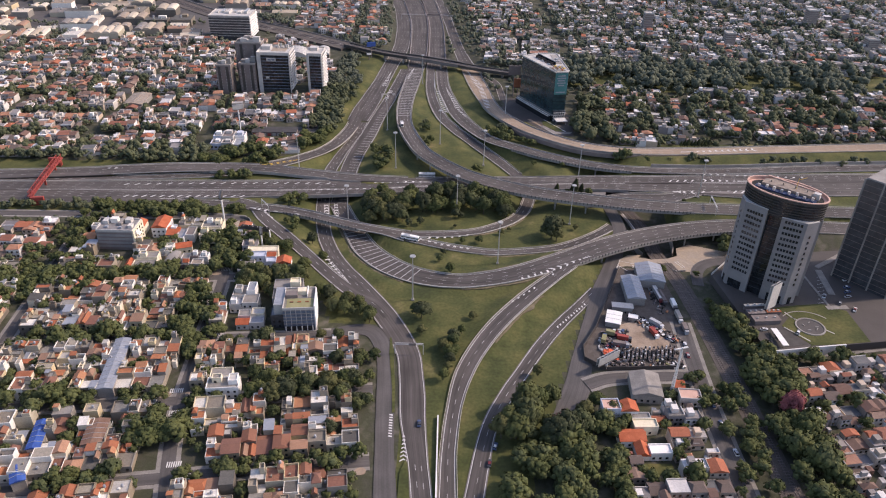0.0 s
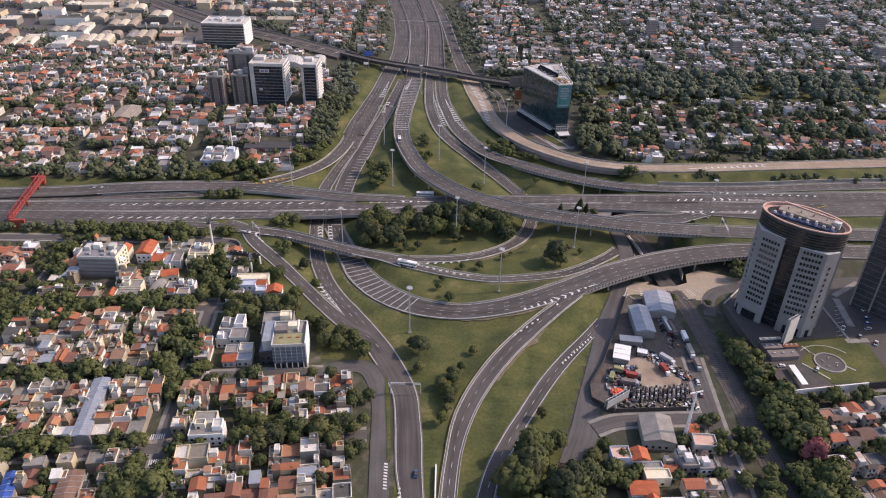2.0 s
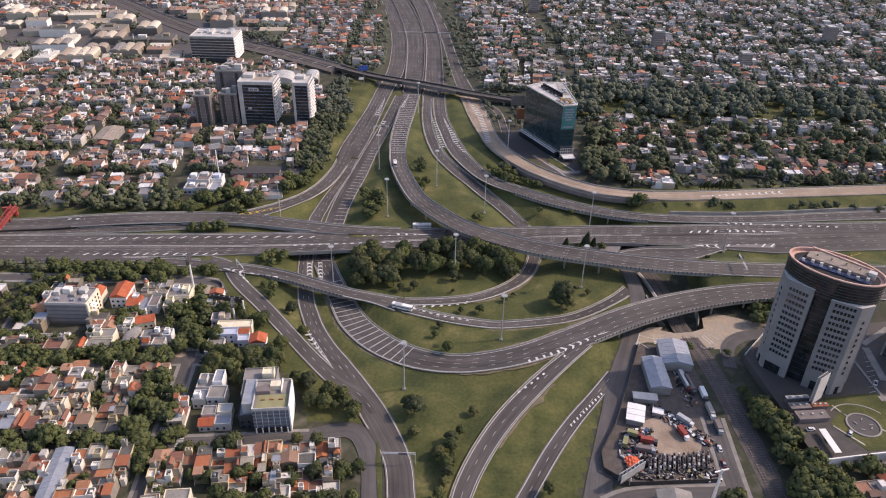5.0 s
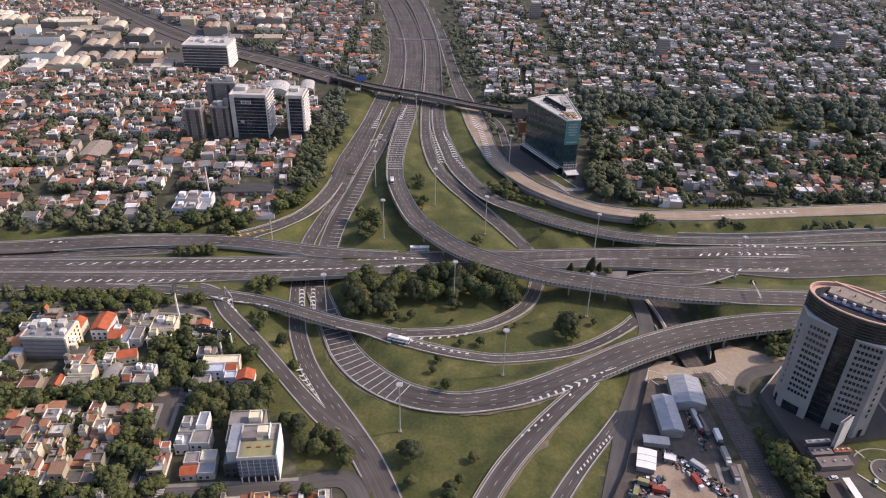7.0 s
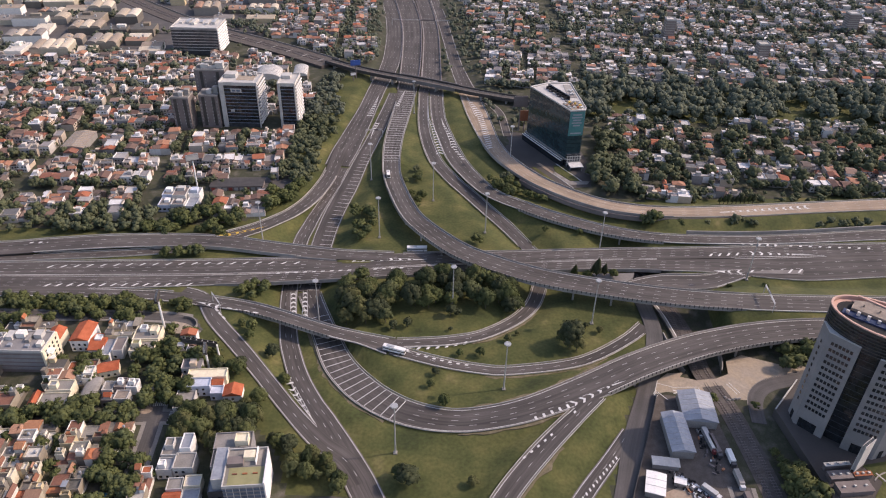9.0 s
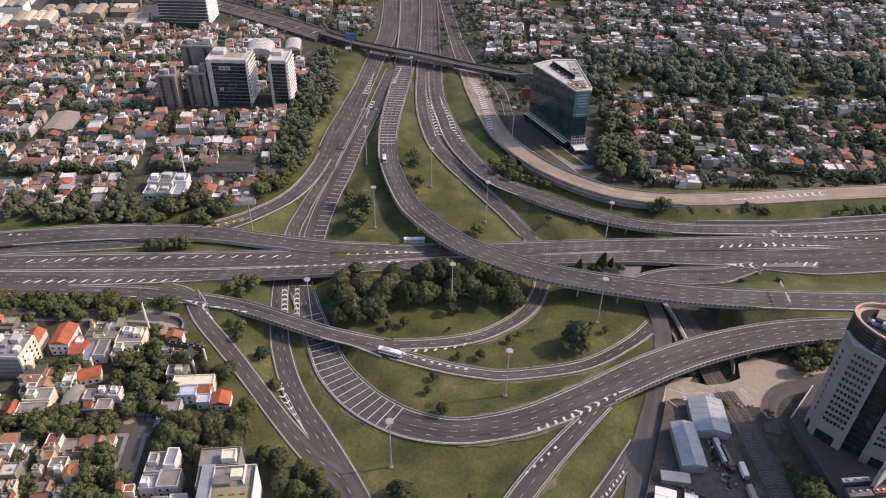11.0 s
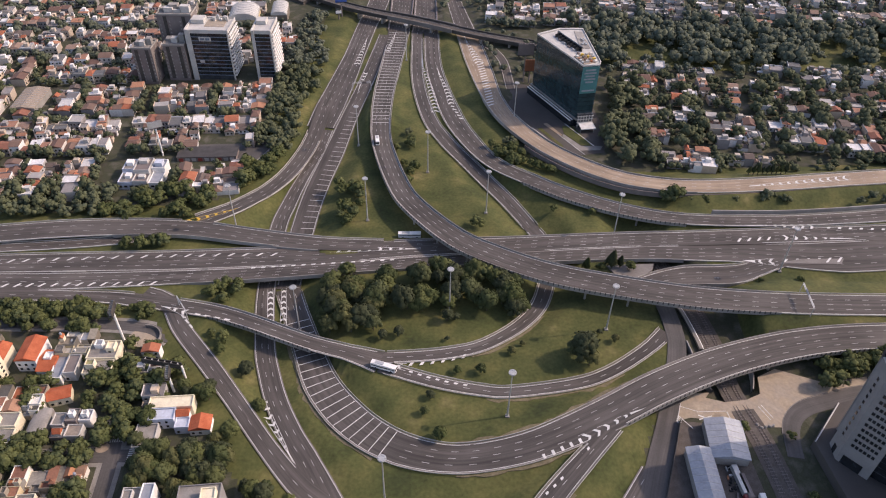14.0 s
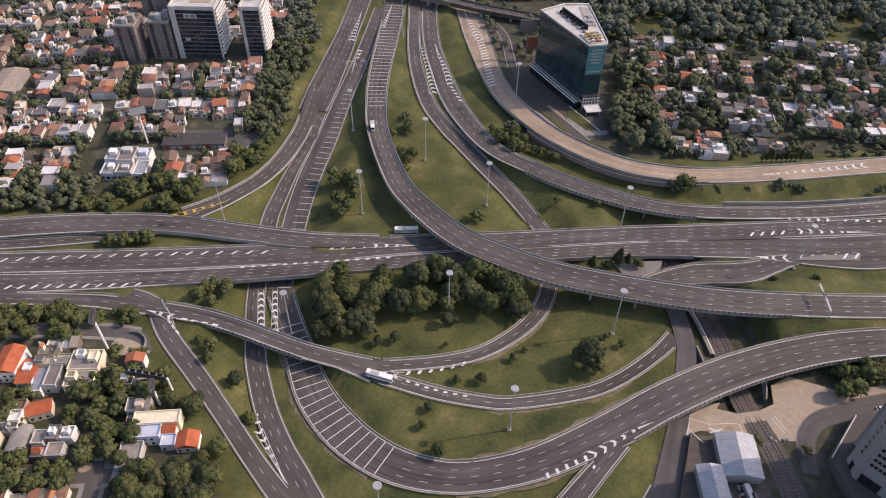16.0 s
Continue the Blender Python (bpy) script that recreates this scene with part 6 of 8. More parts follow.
def zebra(x, y, ang, n=7, length=3.2, z=0.45):
    """A pedestrian crossing: painted bars side by side."""
    ob = thing("zebra_crossing", Matrix.Translation((x, y, z)) @ Matrix.Rotation(ang, 4, "Z"), "white zebra crossing bars on the street", "road marking", "crossings")
    for i in range(n):
        part("bar", Mesh().box((i - n / 2 + 0.5) * 0.95, 0, -0.06, 0.0, 0.5, length), M_PAINT, ob)


for x, y, a in ((-128.5, 263, 0.12), (-137, 254.5, 1.69), (-118, 257.5, 1.69), (-124, 248, 0.12), (-114.5, 217, 0.14), (-107, 211, 1.7), (-133.5, 372, 0.1), (-125, 364, 1.62), (-127.5, 313, 0.08), (-119, 305.5, 1.65)):
    zebra(x, y, a)
for x, y, rr in ((-133.5, 260.5, 3.2), (-119, 251, 2.6), (-121.5, 261.5, 2.4), (-138.5, 367.5, 3.0), (-36, 262, 2.6), (-33.5, 216, 2.6)):
    single("street_corner", Mesh().prism(oval(rr, rr * 0.8, 16, 0.3, x, y), -0.1, 0.34), M_DIRT, "tan paved street corner apron", "pavement", kind="structure")
pool = thing("swimming_pool", pose(-140.5, 318, 0.0, 0, 0, 8), "small turquoise garden swimming pool", "pool")
part("pool_edge", Mesh().prism(oval(3.4, 2.3, 20, 0), -0.2, 0.25), M_CONCRETE, pool)
part("pool_water", Mesh().prism(oval(2.9, 1.8, 20, 0), 0.2, 0.32), surf("pool_water", [(0.05, 0.22, 0.27), (0.07, 0.27, 0.32)], 0.5, 0.08, var=0.1, spec=0.6), pool)
KEEP_OUT.append((-140.5, 318, -1))


# vehicles
def vehicle_meshes(L, W, H, cab):
    body = Mesh()
    body.prism([(-L / 2, -W / 2 + 0.15), (-L / 2 + 0.2, -W / 2), (L / 2 - 0.3, -W / 2), (L / 2, -W / 2 + 0.3), (L / 2, W / 2 - 0.3), (L / 2 - 0.3, W / 2), (-L / 2 + 0.2, W / 2), (-L / 2, W / 2 - 0.15)], 0.35, 0.35 + (H - 0.35) * cab)
    return body


CAR_BODY = vehicle_meshes(4.3, 1.75, 1.45, 0.5).data("body", M_CAR)
cabin = Mesh()
cabin.v = [(-1.7, -0.8, 0.9), (1.0, -0.8, 0.9), (1.0, 0.8, 0.9), (-1.7, 0.8, 0.9), (-1.3, -0.65, 1.45), (0.3, -0.65, 1.45), (0.3, 0.65, 1.45), (-1.3, 0.65, 1.45)]
cabin.f = [(0, 1, 5, 4), (1, 2, 6, 5), (2, 3, 7, 6), (3, 0, 4, 7), (4, 5, 6, 7)]
CAR_CABIN = cabin.data("cabin", M_GLASS)
CAR_ROOF = Mesh().box(-0.5, 0, 1.42, 1.5, 1.55, 1.25).data("car_roof", M_CAR)
WHEEL = Mesh().tube((0, -0.1, 0.32), (0, 0.1, 0.32), 0.32, n=10).data("wheel", M_TYRE)


def car(x, y, z, ang):
    ob = thing("car", Matrix.Translation((x, y, z)) @ Matrix.Rotation(ang, 4, "Z"), "small passenger car standing on the asphalt", "car", "cars")
    part("body", CAR_BODY, None, ob), part("cabin", CAR_CABIN, None, ob), part("car_roof", CAR_ROOF, None, ob)
    for a in (-1.35, 1.35):
        for b in (-0.8, 0.8):
            part("wheel", WHEEL, None, ob).location = (a, b, 0)


def bus(x, y, z, ang, L, label, pitch=0.0):
    ob = thing("bus" if L > 10 else "lorry", Matrix.Translation((x, y, z)) @ Matrix.Rotation(ang, 4, "Z"), label, "bus" if L > 10 else "lorry")
    part("body", vehicle_meshes(L, 2.5, 3.2, 1.0), M_WHITE, ob)
    part("window_band", Mesh().box(0, 0, 1.6, 2.2, L - 0.6, 2.56), M_GLASS, ob, "dark window band")
    part("windscreen", Mesh().box(L / 2 - 0.1, 0, 1.2, 2.6, 0.3, 2.2), M_GLASS, ob)
    part("roof_unit", Mesh().box(-L / 6, 0, 3.2, 3.5, L / 3, 1.6), M_STEEL, ob)
    for a in (-L * 0.3, L * 0.32):
        for b in (-1.15, 1.15):
            wh = part("wheel", WHEEL, None, ob)
            wh.location, wh.scale = (a, b, 0), (1.5, 1.5, 1.5)


bus(-22, 412.5, 1.25, -0.32, 12.5, "white city bus with a dark window band")
bus(-39.2, 603, 5.5, -1.45, 7.5, "white box lorry on the flyover")
bus(-14, 511.5, ground_z(-14, 511.5), 0.05, 13, "long white coach parked beside the ring road")
for x, y, a in ((-90, 591, 0.8), (-87, 594, 0.8)):
    car(x, y, ground_z(x, y) + 0.1, a)
car(-9, 245, 0.1, 1.6)
for x, y, a in ((23, 222, 1.4), (26, 232, 1.3), (40, 268, 1.1), (134, 250, 1.6), (135, 232, 1.6), (134, 263, 1.6), (132, 300, 1.5), (133, 309, 1.5), (200, 400, 0.1), (232, 345, 1.0), (238, 339, 1.0), (226, 352, 1.0), (240, 352, 0.3), (242, 357, 0.3), (244, 362, 0.3), (247, 370, 0.3), (178, 318, 0.2), (184, 312, 1.4), (196, 316, 1.0)):
    car(x, y, 0.12 + (PLAZA if x > 172 and 303 < y < 398 else 0), a)
yr = random.Random(5)
for i in range(26):                                   # dismantled vehicles along the diagonal and in the west corner
    if i < 16:
        u = i / 15
        car(111 + 17 * u + yr.uniform(-1, 1), 332.5 - 19 * u + yr.uniform(-2.2, 2.2), 0.16, -0.8 + yr.choice([0, 1.57]) + yr.uniform(-0.3, 0.3))
    else:
        car(88 + yr.uniform(0, 14), 305 + yr.uniform(0, 15), 0.16, yr.choice([-0.3, 1.2]) + yr.uniform(-0.3, 0.3))
def scrap_spot():
    """A place in one of the yard's heaps."""
    k = yr.random()
    if k < 0.42:
        return yr.uniform(86, 128), yr.uniform(289.5, 304)
    if k < 0.72:
        u = yr.random()
        return 108 + 22 * u + yr.uniform(-2.5, 2.5), 335 - 22 * u + yr.uniform(-3, 3)
    if k < 0.92:
        return yr.uniform(85, 104), yr.uniform(302, 321)
    return yr.uniform(124, 131), yr.uniform(336, 364)
for mt, lab, nn in ((M_TYRE, "black scrap parts heaped in a yard", 260), (M_GREYBRICK, "rusty scrap metal heaped in a yard", 260), (M_STEEL, "grey scrap metal heaped in a yard", 70), (M_TILE, "orange scrap panels heaped in a yard", 30), (M_WHITE, "white scrap panels heaped in a yard", 34), (M_OLIVE, "olive scrap panels heaped in a yard", 40)):
    mb = Mesh()
    for k in range(nn):
        x, y = scrap_spot()
        if x < 79 + (y - 290) * 0.36:
            continue
        mb.box(x, y, 0, yr.uniform(0.3, 1.6), yr.uniform(0.4, 2.6), yr.uniform(0.3, 1.1), yr.uniform(0, 3))
    single("scrap_metal", mb, mt, lab, "scrap", kind="stuff")
for i in range(13):
    ob = thing("storage_rack", pose(97.5 + 2.3 * i, 297.8 + 0.32 * i, 0.1, 0, 0, -14), "dark steel storage rack full of parts", "rack", "yard racks")
    for k in range(4):
        for sx in (-0.5, 0.5):
            part("upright", Mesh().box(sx, -4.2 + 2.8 * k, 0, 2.7, 0.12, 0.12), M_STEEL, ob)
    for z in (0.5, 1.5, 2.5):
        part("shelf", Mesh().box(0, 0, z, z + 0.1, 1.1, 8.6), M_GREYBRICK, ob)
    for k in range(5):
        part("shelf_load", Mesh().box(yr.uniform(-0.2, 0.2), -3.5 + 1.75 * k, 2.6, 2.6 + yr.uniform(0.2, 0.7), 0.7, yr.uniform(0.8, 1.5)), yr.choice([M_GREYBRICK, M_TYRE, M_TYRE, M_STEEL]), ob)
def truck(x, y, ang, L, mt, label):
    ob = thing("parked_lorry", pose(x, y, 0.16, 0, 0, ang), label, "lorry", "parked lorries")
    part("box", Mesh().box(-0.6, 0, 0.9, 3.3, L - 2.0, 2.3), mt, ob)
    part("chassis", Mesh().box(0, 0, 0.45, 0.9, L, 2.0), M_TYRE, ob)
    part("cab", Mesh().prism([(L / 2 - 1.4, -1.1), (L / 2 + 0.2, -1.0), (L / 2 + 0.2, 1.0), (L / 2 - 1.4, 1.1)], 0.5, 2.6), M_CAR, ob)
    for a in (-L * 0.32, L * 0.36):
        for b in (-1.0, 1.0):
            wh = part("wheel", WHEEL, None, ob)
            wh.location, wh.scale = (a, b, 0), (1.5, 1.4, 1.5)
for x, y, a, L_, mt in ((117.8, 317.5, -72, 8.0, M_RED), (128.8, 355, -84, 15, M_STEEL), (130.6, 352, -84, 13, M_GREYBRICK), (135.8, 345, -88, 9, M_WHITE), (135.6, 333, -88, 10, M_CONCRETE), (136.2, 322, -88, 8, M_GREYBRICK), (94, 316, -20, 7, M_OLIVE), (89, 311, 70, 7, M_OLIVE), (100, 312, -14, 8, M_RED), (97, 306.5, -10, 9, M_GREYBRICK), (121, 326, -48, 9, M_STEEL)):
    truck(x, y, a, L_, mt, {M_RED: "red and white lorry in the breaker's yard", M_OLIVE: "olive box lorry in the breaker's yard"}[mt] if mt in (M_RED, M_OLIVE) else "lorry trailer parked beside the railway")
single("bare_verge", Mesh().prism([(101, 477.5), (115, 480), (121, 486), (122.5, 490.5), (96, 489)], -1.5, 1.05), M_SHOULDER, "bare tan earth between the loop and the ring road", "verge", kind="structure")
single("retaining_wall", Mesh().box(-0.3, 215, -0.3, 1.5, 0.6, 70, 0.0), M_WHITE, "pale concrete retaining wall between the carriageways", "wall", kind="structure")
lot = Mesh()
lot.poly(*[(x, y, 0.06) for x, y in ((58, 700), (50, 665), (62, 640), (80, 614), (97, 600), (114, 604), (118, 640), (112, 690))])
single("forecourt", lot, M_ASPHALT, "dark paved forecourt of the glass office", "forecourt", kind="structure")
for pts, mt, z, lab in (([(89.1, 637), (89.2, 627), (99.2, 612.4), (106.4, 612), (97, 637)], M_GRASS, 0.3, "mown lawn strip before the glass office"),
                        ([(87.2, 621.8), (96.6, 605.4), (111.5, 607), (114, 612), (99, 611.6), (89, 626.6)], M_PAVING, 0.24, "pale paved path round the lawn strip"),
                        ([(71.4, 633.4), (74, 634.2), (87.4, 610.8), (85.6, 609.4)], M_GRASS, 0.22, "narrow grass strip beside the ramp"),
                        ([(76, 640), (86, 624), (88, 625.4), (78.6, 641.4)], M_CONCRETE_ROAD, 0.2, "dusty concrete strip along the forecourt")):
    single("forecourt_strip", Mesh().prism(pts[::-1], -0.2, z), mt, lab, "verge", kind="structure")
for a, b, w in (((91.4, 640.4), (107.9, 611.8), 0.5), ((67.5, 634.2), (90.2, 598.4), 0.45), ((84.7, 626.6), (100.1, 600.6), 0.3)):
    L_ = math.hypot(b[0] - a[0], b[1] - a[1])
    single("kerb_line", Mesh().box((a[0] + b[0]) / 2, (a[1] + b[1]) / 2, 0.0, 0.36, L_, w, math.atan2(b[1] - a[1], b[0] - a[0])), M_PAINT, "white kerb along the forecourt of the glass office", "kerb", kind="structure")
SPUR = spline([(36, 772, -0.5, 7), (45, 760, -0.2, 7), (52.5, 738, 0.2, 8), (55, 708, 0.2, 8), (56, 690, 0.1, 8)], 3.0)
single("spur_road", ribbon(SPUR, SPUR["p"][:, 3] / 2, -SPUR["p"][:, 3] / 2, 0.12, drop=1.2), M_ASPHALT, "dark spur road beside the concrete ramp", "road", kind="structure")
for sg in (-1, 1):
    single("kerb_line", ribbon(SPUR, sg * 3.3 + 0.2, sg * 3.3 - 0.2, 0.2, drop=0.2), M_KERB, "pale kerb along the spur road", "kerb", kind="structure")
# ---- railway ----
bed = tagged(new("railway", ribbon(RAIL, 5.4, -5.4, 0.14, drop=0.5).data("railway", M_BALLAST)), "ballasted railway line with two tracks", "railway", kind="structure")
for o in (-3.1, -1.65, 1.65, 3.1):
    part("rail", ribbon(RAIL, o + 0.06, o - 0.06, 0.42, drop=0.18), M_GREYBRICK, bed)
sl = Mesh()
for s in np.arange(2, RAIL["s"][-1] - 2, 1.6):
    p, nn, tt, _ = at(RAIL, s)
    for o in (-2.4, 2.4):
        sl.box(p[0] + nn[0] * o, p[1] + nn[1] * o, p[2] + 0.12, p[2] + 0.24, 0.3, 2.5, math.atan2(tt[1], tt[0]))
tagged(part("sleepers", sl, M_GREYBRICK, bed, "concrete sleepers"), kind="stuff")

# the railway bridge over the motorway
RB = spline([(-560, 1240, 2, 10), (-420, 1095, 2.5, 10), (-300, 985, 3, 10), (-184, 905, 4, 10), (-113, 852, 5, 10, 1), (-74, 826, 5.5, 10, 1), (-15, 800, 5.5, 10, 1), (36, 775, 5.5, 10, 1), (94, 757, 4, 10), (170, 735, 2, 10)], 3.0)
keep = RB["p"][RB["p"][:, 1] > 848].copy()
keep[:, 3] = 26
ALL = np.vstack([ALL, keep])
i1 = int(np.argmax(RB["p"][:, 1] < 856))
single("railway_land", ribbon(RB, 13, -13, -2.0, 0, i1, drop=4.0), M_BALLAST, "dark cindered railway land", "railway land", kind="structure")
single("railway_wall", ribbon(RB, 13.6, 13.0, -0.8, 0, i1, drop=5.0), M_PAVING, "pale wall along the railway land", "wall", kind="structure")
i2 = int(np.argmax(RB["p"][:, 0] > 90))
for o in (-3.2, -1.8, 1.8, 3.2):
    single("rail_line", ribbon(RB, o + 0.1, o - 0.1, -1.7, 0, i1, drop=0.4), M_GREYBRICK, "rusty rail on the railway land", "rail", kind="structure")
rb = tagged(new("railway_bridge", ribbon(RB, 5, -5, 0, i1 - 2, i2, drop=1.8).data("railway_bridge", M_BALLAST)), "dark girder railway bridge over the motorway", "bridge", kind="structure")
for sg in (-1, 1):
    part("girder", ribbon(RB, sg * 5 + 0.3, sg * 5 - 0.3, 1.3, i1 - 2, i2, drop=3.1), M_DARKBAND, rb, "dark steel side girder")
    j0, j1 = int(np.argmax(RB["p"][:, 0] > -44)), int(np.argmax(RB["p"][:, 0] > 14))
    part("girder", ribbon(RB, sg * 5.6 + 0.35, sg * 5.6 - 0.35, 1.9, j0, j1, drop=3.6), M_SHOULDER, rb, "grey plate girder of the main span")
    for o in (2.2, 3.6):
        part("rail", ribbon(RB, sg * o + 0.1, sg * o - 0.1, 0.3, i1 - 2, i2, drop=0.3), M_PAVING, rb)
for s in np.arange(380, RB["s"][-1] - 110, 24):
    p, nn, tt, _ = at(RB, s)
    if not any(abs(p[0] - c) < 4 for c in (-57, -35, -13, 14)):
        part("pier", Mesh().box(p[0], p[1], -3, p[2] - 1.8, 1.6, 9, math.atan2(tt[1], tt[0])), M_CONCRETE, rb)

YN = TRACE["north_east_ramp"]
i0 = int(np.argmax(YN["p"][:, 0] > 165))
single("retaining_wall", ribbon(YN, YN["p"][i0:, 3] / 2 + 2.2, YN["p"][i0:, 3] / 2 + 1.6, 2.6, i0, None, drop=3.4), M_CONCRETE, "grey concrete retaining wall along the road", "wall", kind="structure")
# ---- light masts ----
mast = thing("light_mast", pose(34.9, 387.2, ground_z(34.9, 387.2)), "tall grey steel light mast with a ring of floodlights", "light mast", "light masts")
part("pole", Mesh().tube((0, 0, -0.3), (0, 0, 30.5), 0.42, 0.2, 10), M_STEEL, mast)
part("base_plinth", Mesh().box(0, 0, -0.3, 0.7, 1.8, 1.8), M_CONCRETE, mast)
head = part("head_ring", Mesh().tube((0, 0, 30), (0, 0, 30.4), 1.7, 1.7, 16), M_STEEL, mast, "round lamp carriage")
for i in range(8):
    u = i * math.pi / 4
    part("floodlight", Mesh().box(1.25 * math.cos(u), 1.25 * math.sin(u), 30.3, 30.65, 0.55, 0.5, u), M_STEEL, head)
for x, y in ((-67, 442), (-17, 345), (9, 451), (88, 441), (-115, 517), (-39.5, 526), (106, 520), (31, 535), (-5, 577), (-53, 611), (55, 643), (191, 486), (-26, 737), (-125, 445), (245, 560)):
    if (x, y) not in ((-125, 445), (245, 560)):
        copy_thing(mast, pose(x, y, ground_z(x, y)))


def lattice(name, x, y, h, w, label, arms=True):
    ob = thing(name, pose(x, y, 0), label, "lattice tower")
    for sx in (-1, 1):
        for sy in (-1, 1):
            part("leg", Mesh().tube((sx * w, sy * w, 0), (sx * w * 0.3, sy * w * 0.3, h), 0.17, n=5), M_WHITE, ob)
    br = Mesh()
    n = int(h / 2)
    for i in range(n):
        a, b = i / n, (i + 1) / n
        wa, wb = w * (1 - 0.7 * a), w * (1 - 0.7 * b)
        for (p, q) in (((-1, -1), (1, -1)), ((1, -1), (1, 1)), ((1, 1), (-1, 1)), ((-1, 1), (-1, -1))):
            br.tube((p[0] * wa, p[1] * wa, a * h), (q[0] * wb, q[1] * wb, b * h), 0.085, n=4)
    part("bracing", br, M_WHITE, ob)
    if arms:
        part("cross_arm", Mesh().box(0, 0, h - 0.8, h - 0.3, 6.5, 0.5, 0.3), M_WHITE, ob, "pale cross-arm with lamps")


lattice("lattice_mast", 115.5, 270.5, 29.5, 0.6, "tall pale lattice mast with a lamp bar")


def hoarding(x, y, ang, h, w, ph, label, mat_panel, off=0.0):
    """A monopole advertising hoarding: pole, frame and panel."""
    ob = thing("billboard", Matrix.Translation((x, y, ground_z(x, y))) @ Matrix.Rotation(ang, 4, "Z"), label, "billboard")
    part("pole", Mesh().tube((0, 0, -0.3), (0, 0, h), 0.6, 0.5, 10), M_GREYBRICK if y > 690 else M_WHITE, ob)
    part("panel", Mesh().box(off, -0.7, h - 0.5, h - 0.5 + ph, w, 0.25), mat_panel, ob)
    part("panel", Mesh().box(off, 0.7, h - 0.5, h - 0.5 + ph, w, 0.25), mat_panel, ob)
    fr = Mesh()
    for i in range(6):
        xx = off - w / 2 + w * (i + 0.5) / 6
        fr.box(xx, 0, h - 0.3, h - 0.5 + ph, 0.15, 1.1)
    part("frame", fr, M_STEEL, ob)
    part("catwalk", Mesh().box(off, 0, h - 0.9, h - 0.6, w + 0.5, 2.2), M_DARKBAND, ob)


hoarding(-149.4, 427.4, 1.75, 22.5, 9, 3.0, "monopole billboard with a dark frame above the trees", M_DARKBAND)
hoarding(-117, 398, 1.8, 13, 7, 2.4, "monopole billboard with a dark back", M_DARKBAND)
hoarding(-113.2, 404.6, 2.96, 10, 19, 2.2, "wide low billboard frame held by a pale end post", M_DARKBAND, 9.6)
hoarding(187.5, 336.5, 0.62, PLAZA + 3, 8.5, 16, "large pale billboard on a frame before the tower", M_OFFWHITE)
hoarding(66.5, 703, 0.1, 23, 12, 9, "grey backed billboard beside the glass office", M_GREYBRICK)
hoarding(70.5, 701, 0.1, 11, 8, 9, "orange-red billboard below a grey one", M_TILE)
hoarding(-180, 591, 0.5, 22, 9, 4, "pale monopole billboard above the houses", M_STEEL)
hoarding(-88, 821, 0.3, 14, 10, 5, "blue billboard on a white pole", M_BLUE)
hoarding(-90, 815, 0.3, 6, 5, 2, "small sign on a white pole", M_WHITE)
hoarding(86.5, 288.5, 0.62, 5.5, 15, 4.5, "lattice-backed billboard beside the yard", M_STEEL)


def gantry(x, y, z, span, ang, h=6.2):
    ob = thing("sign_gantry", Matrix.Translation((x, y, z)) @ Matrix.Rotation(ang, 4, "Z"), "grey steel sign gantry across the carriageway", "gantry")
    for sx in (-1, 1):
        part("post", Mesh().tube((sx * span / 2, 0, -0.2), (sx * span / 2, 0, h), 0.22, n=8), M_STEEL, ob)
    truss = Mesh().box(0, 0, h, h + 0.12, span, 0.4).box(0, 0, h + 0.9, h + 1.0, span, 0.4)
    n = int(span / 1.5)
    for i in range(n):
        a = -span / 2 + span * i / n
        truss.tube((a, -0.18, h), (a + span / n, 0.18, h + 1), 0.06, n=4)
    part("truss", truss, M_STEEL, ob)
    part("sign_panel", Mesh().box(span * 0.12, -0.35, h - 0.3, h + 1.3, span * 0.25, 0.12), M_GREYBRICK, ob)


gantry(-16.5, 296, 0, 15, 0.0)
gantry(-126, 447, 1.2, 12, 2.2)
gantry(190.5, 453.6, 8.2, 18, 1.5, 5.5)
gantry(-58, 690, -3, 14, 0.1)
gantry(-30, 1010, -2, 70, 0.0, 7)

# the red footbridge
fb = thing("footbridge", pose(-297, 482, 0, 0, 0, 9), "red steel truss footbridge across the ring road", "footbridge")
part("deck", Mesh().box(0, 0, 6.4, 6.8, 3.4, 66, -0.03), M_RED, fb)
for sx in (-1, 1):
    tr_ = Mesh()
    for i in range(17):
        y = -32 + 4 * i
        tr_.box(sx * 1.6, y, 6.8, 9.6, 0.25, 0.25)
        if i < 16:
            tr_.tube((sx * 1.6, y, 6.8), (sx * 1.6, y + 4, 9.5), 0.12, n=4)
    tr_.box(sx * 1.6, 0, 9.5, 9.8, 0.35, 66).box(sx * 1.6, 0, 6.7, 7.1, 0.35, 66)
    part("truss", tr_, M_RED, fb, "red truss side")
for y in (-30, -4, 20, 31):
    part("pier", Mesh().box(0, y, -0.5, 6.4, 1.4, 0.8), M_RED, fb)
for y, sg in ((-34, -1), (34, 1)):
    part("stair", Mesh().box(-4 * sg, y, -0.2, 6.5, 9, 2.2), M_RED, fb)


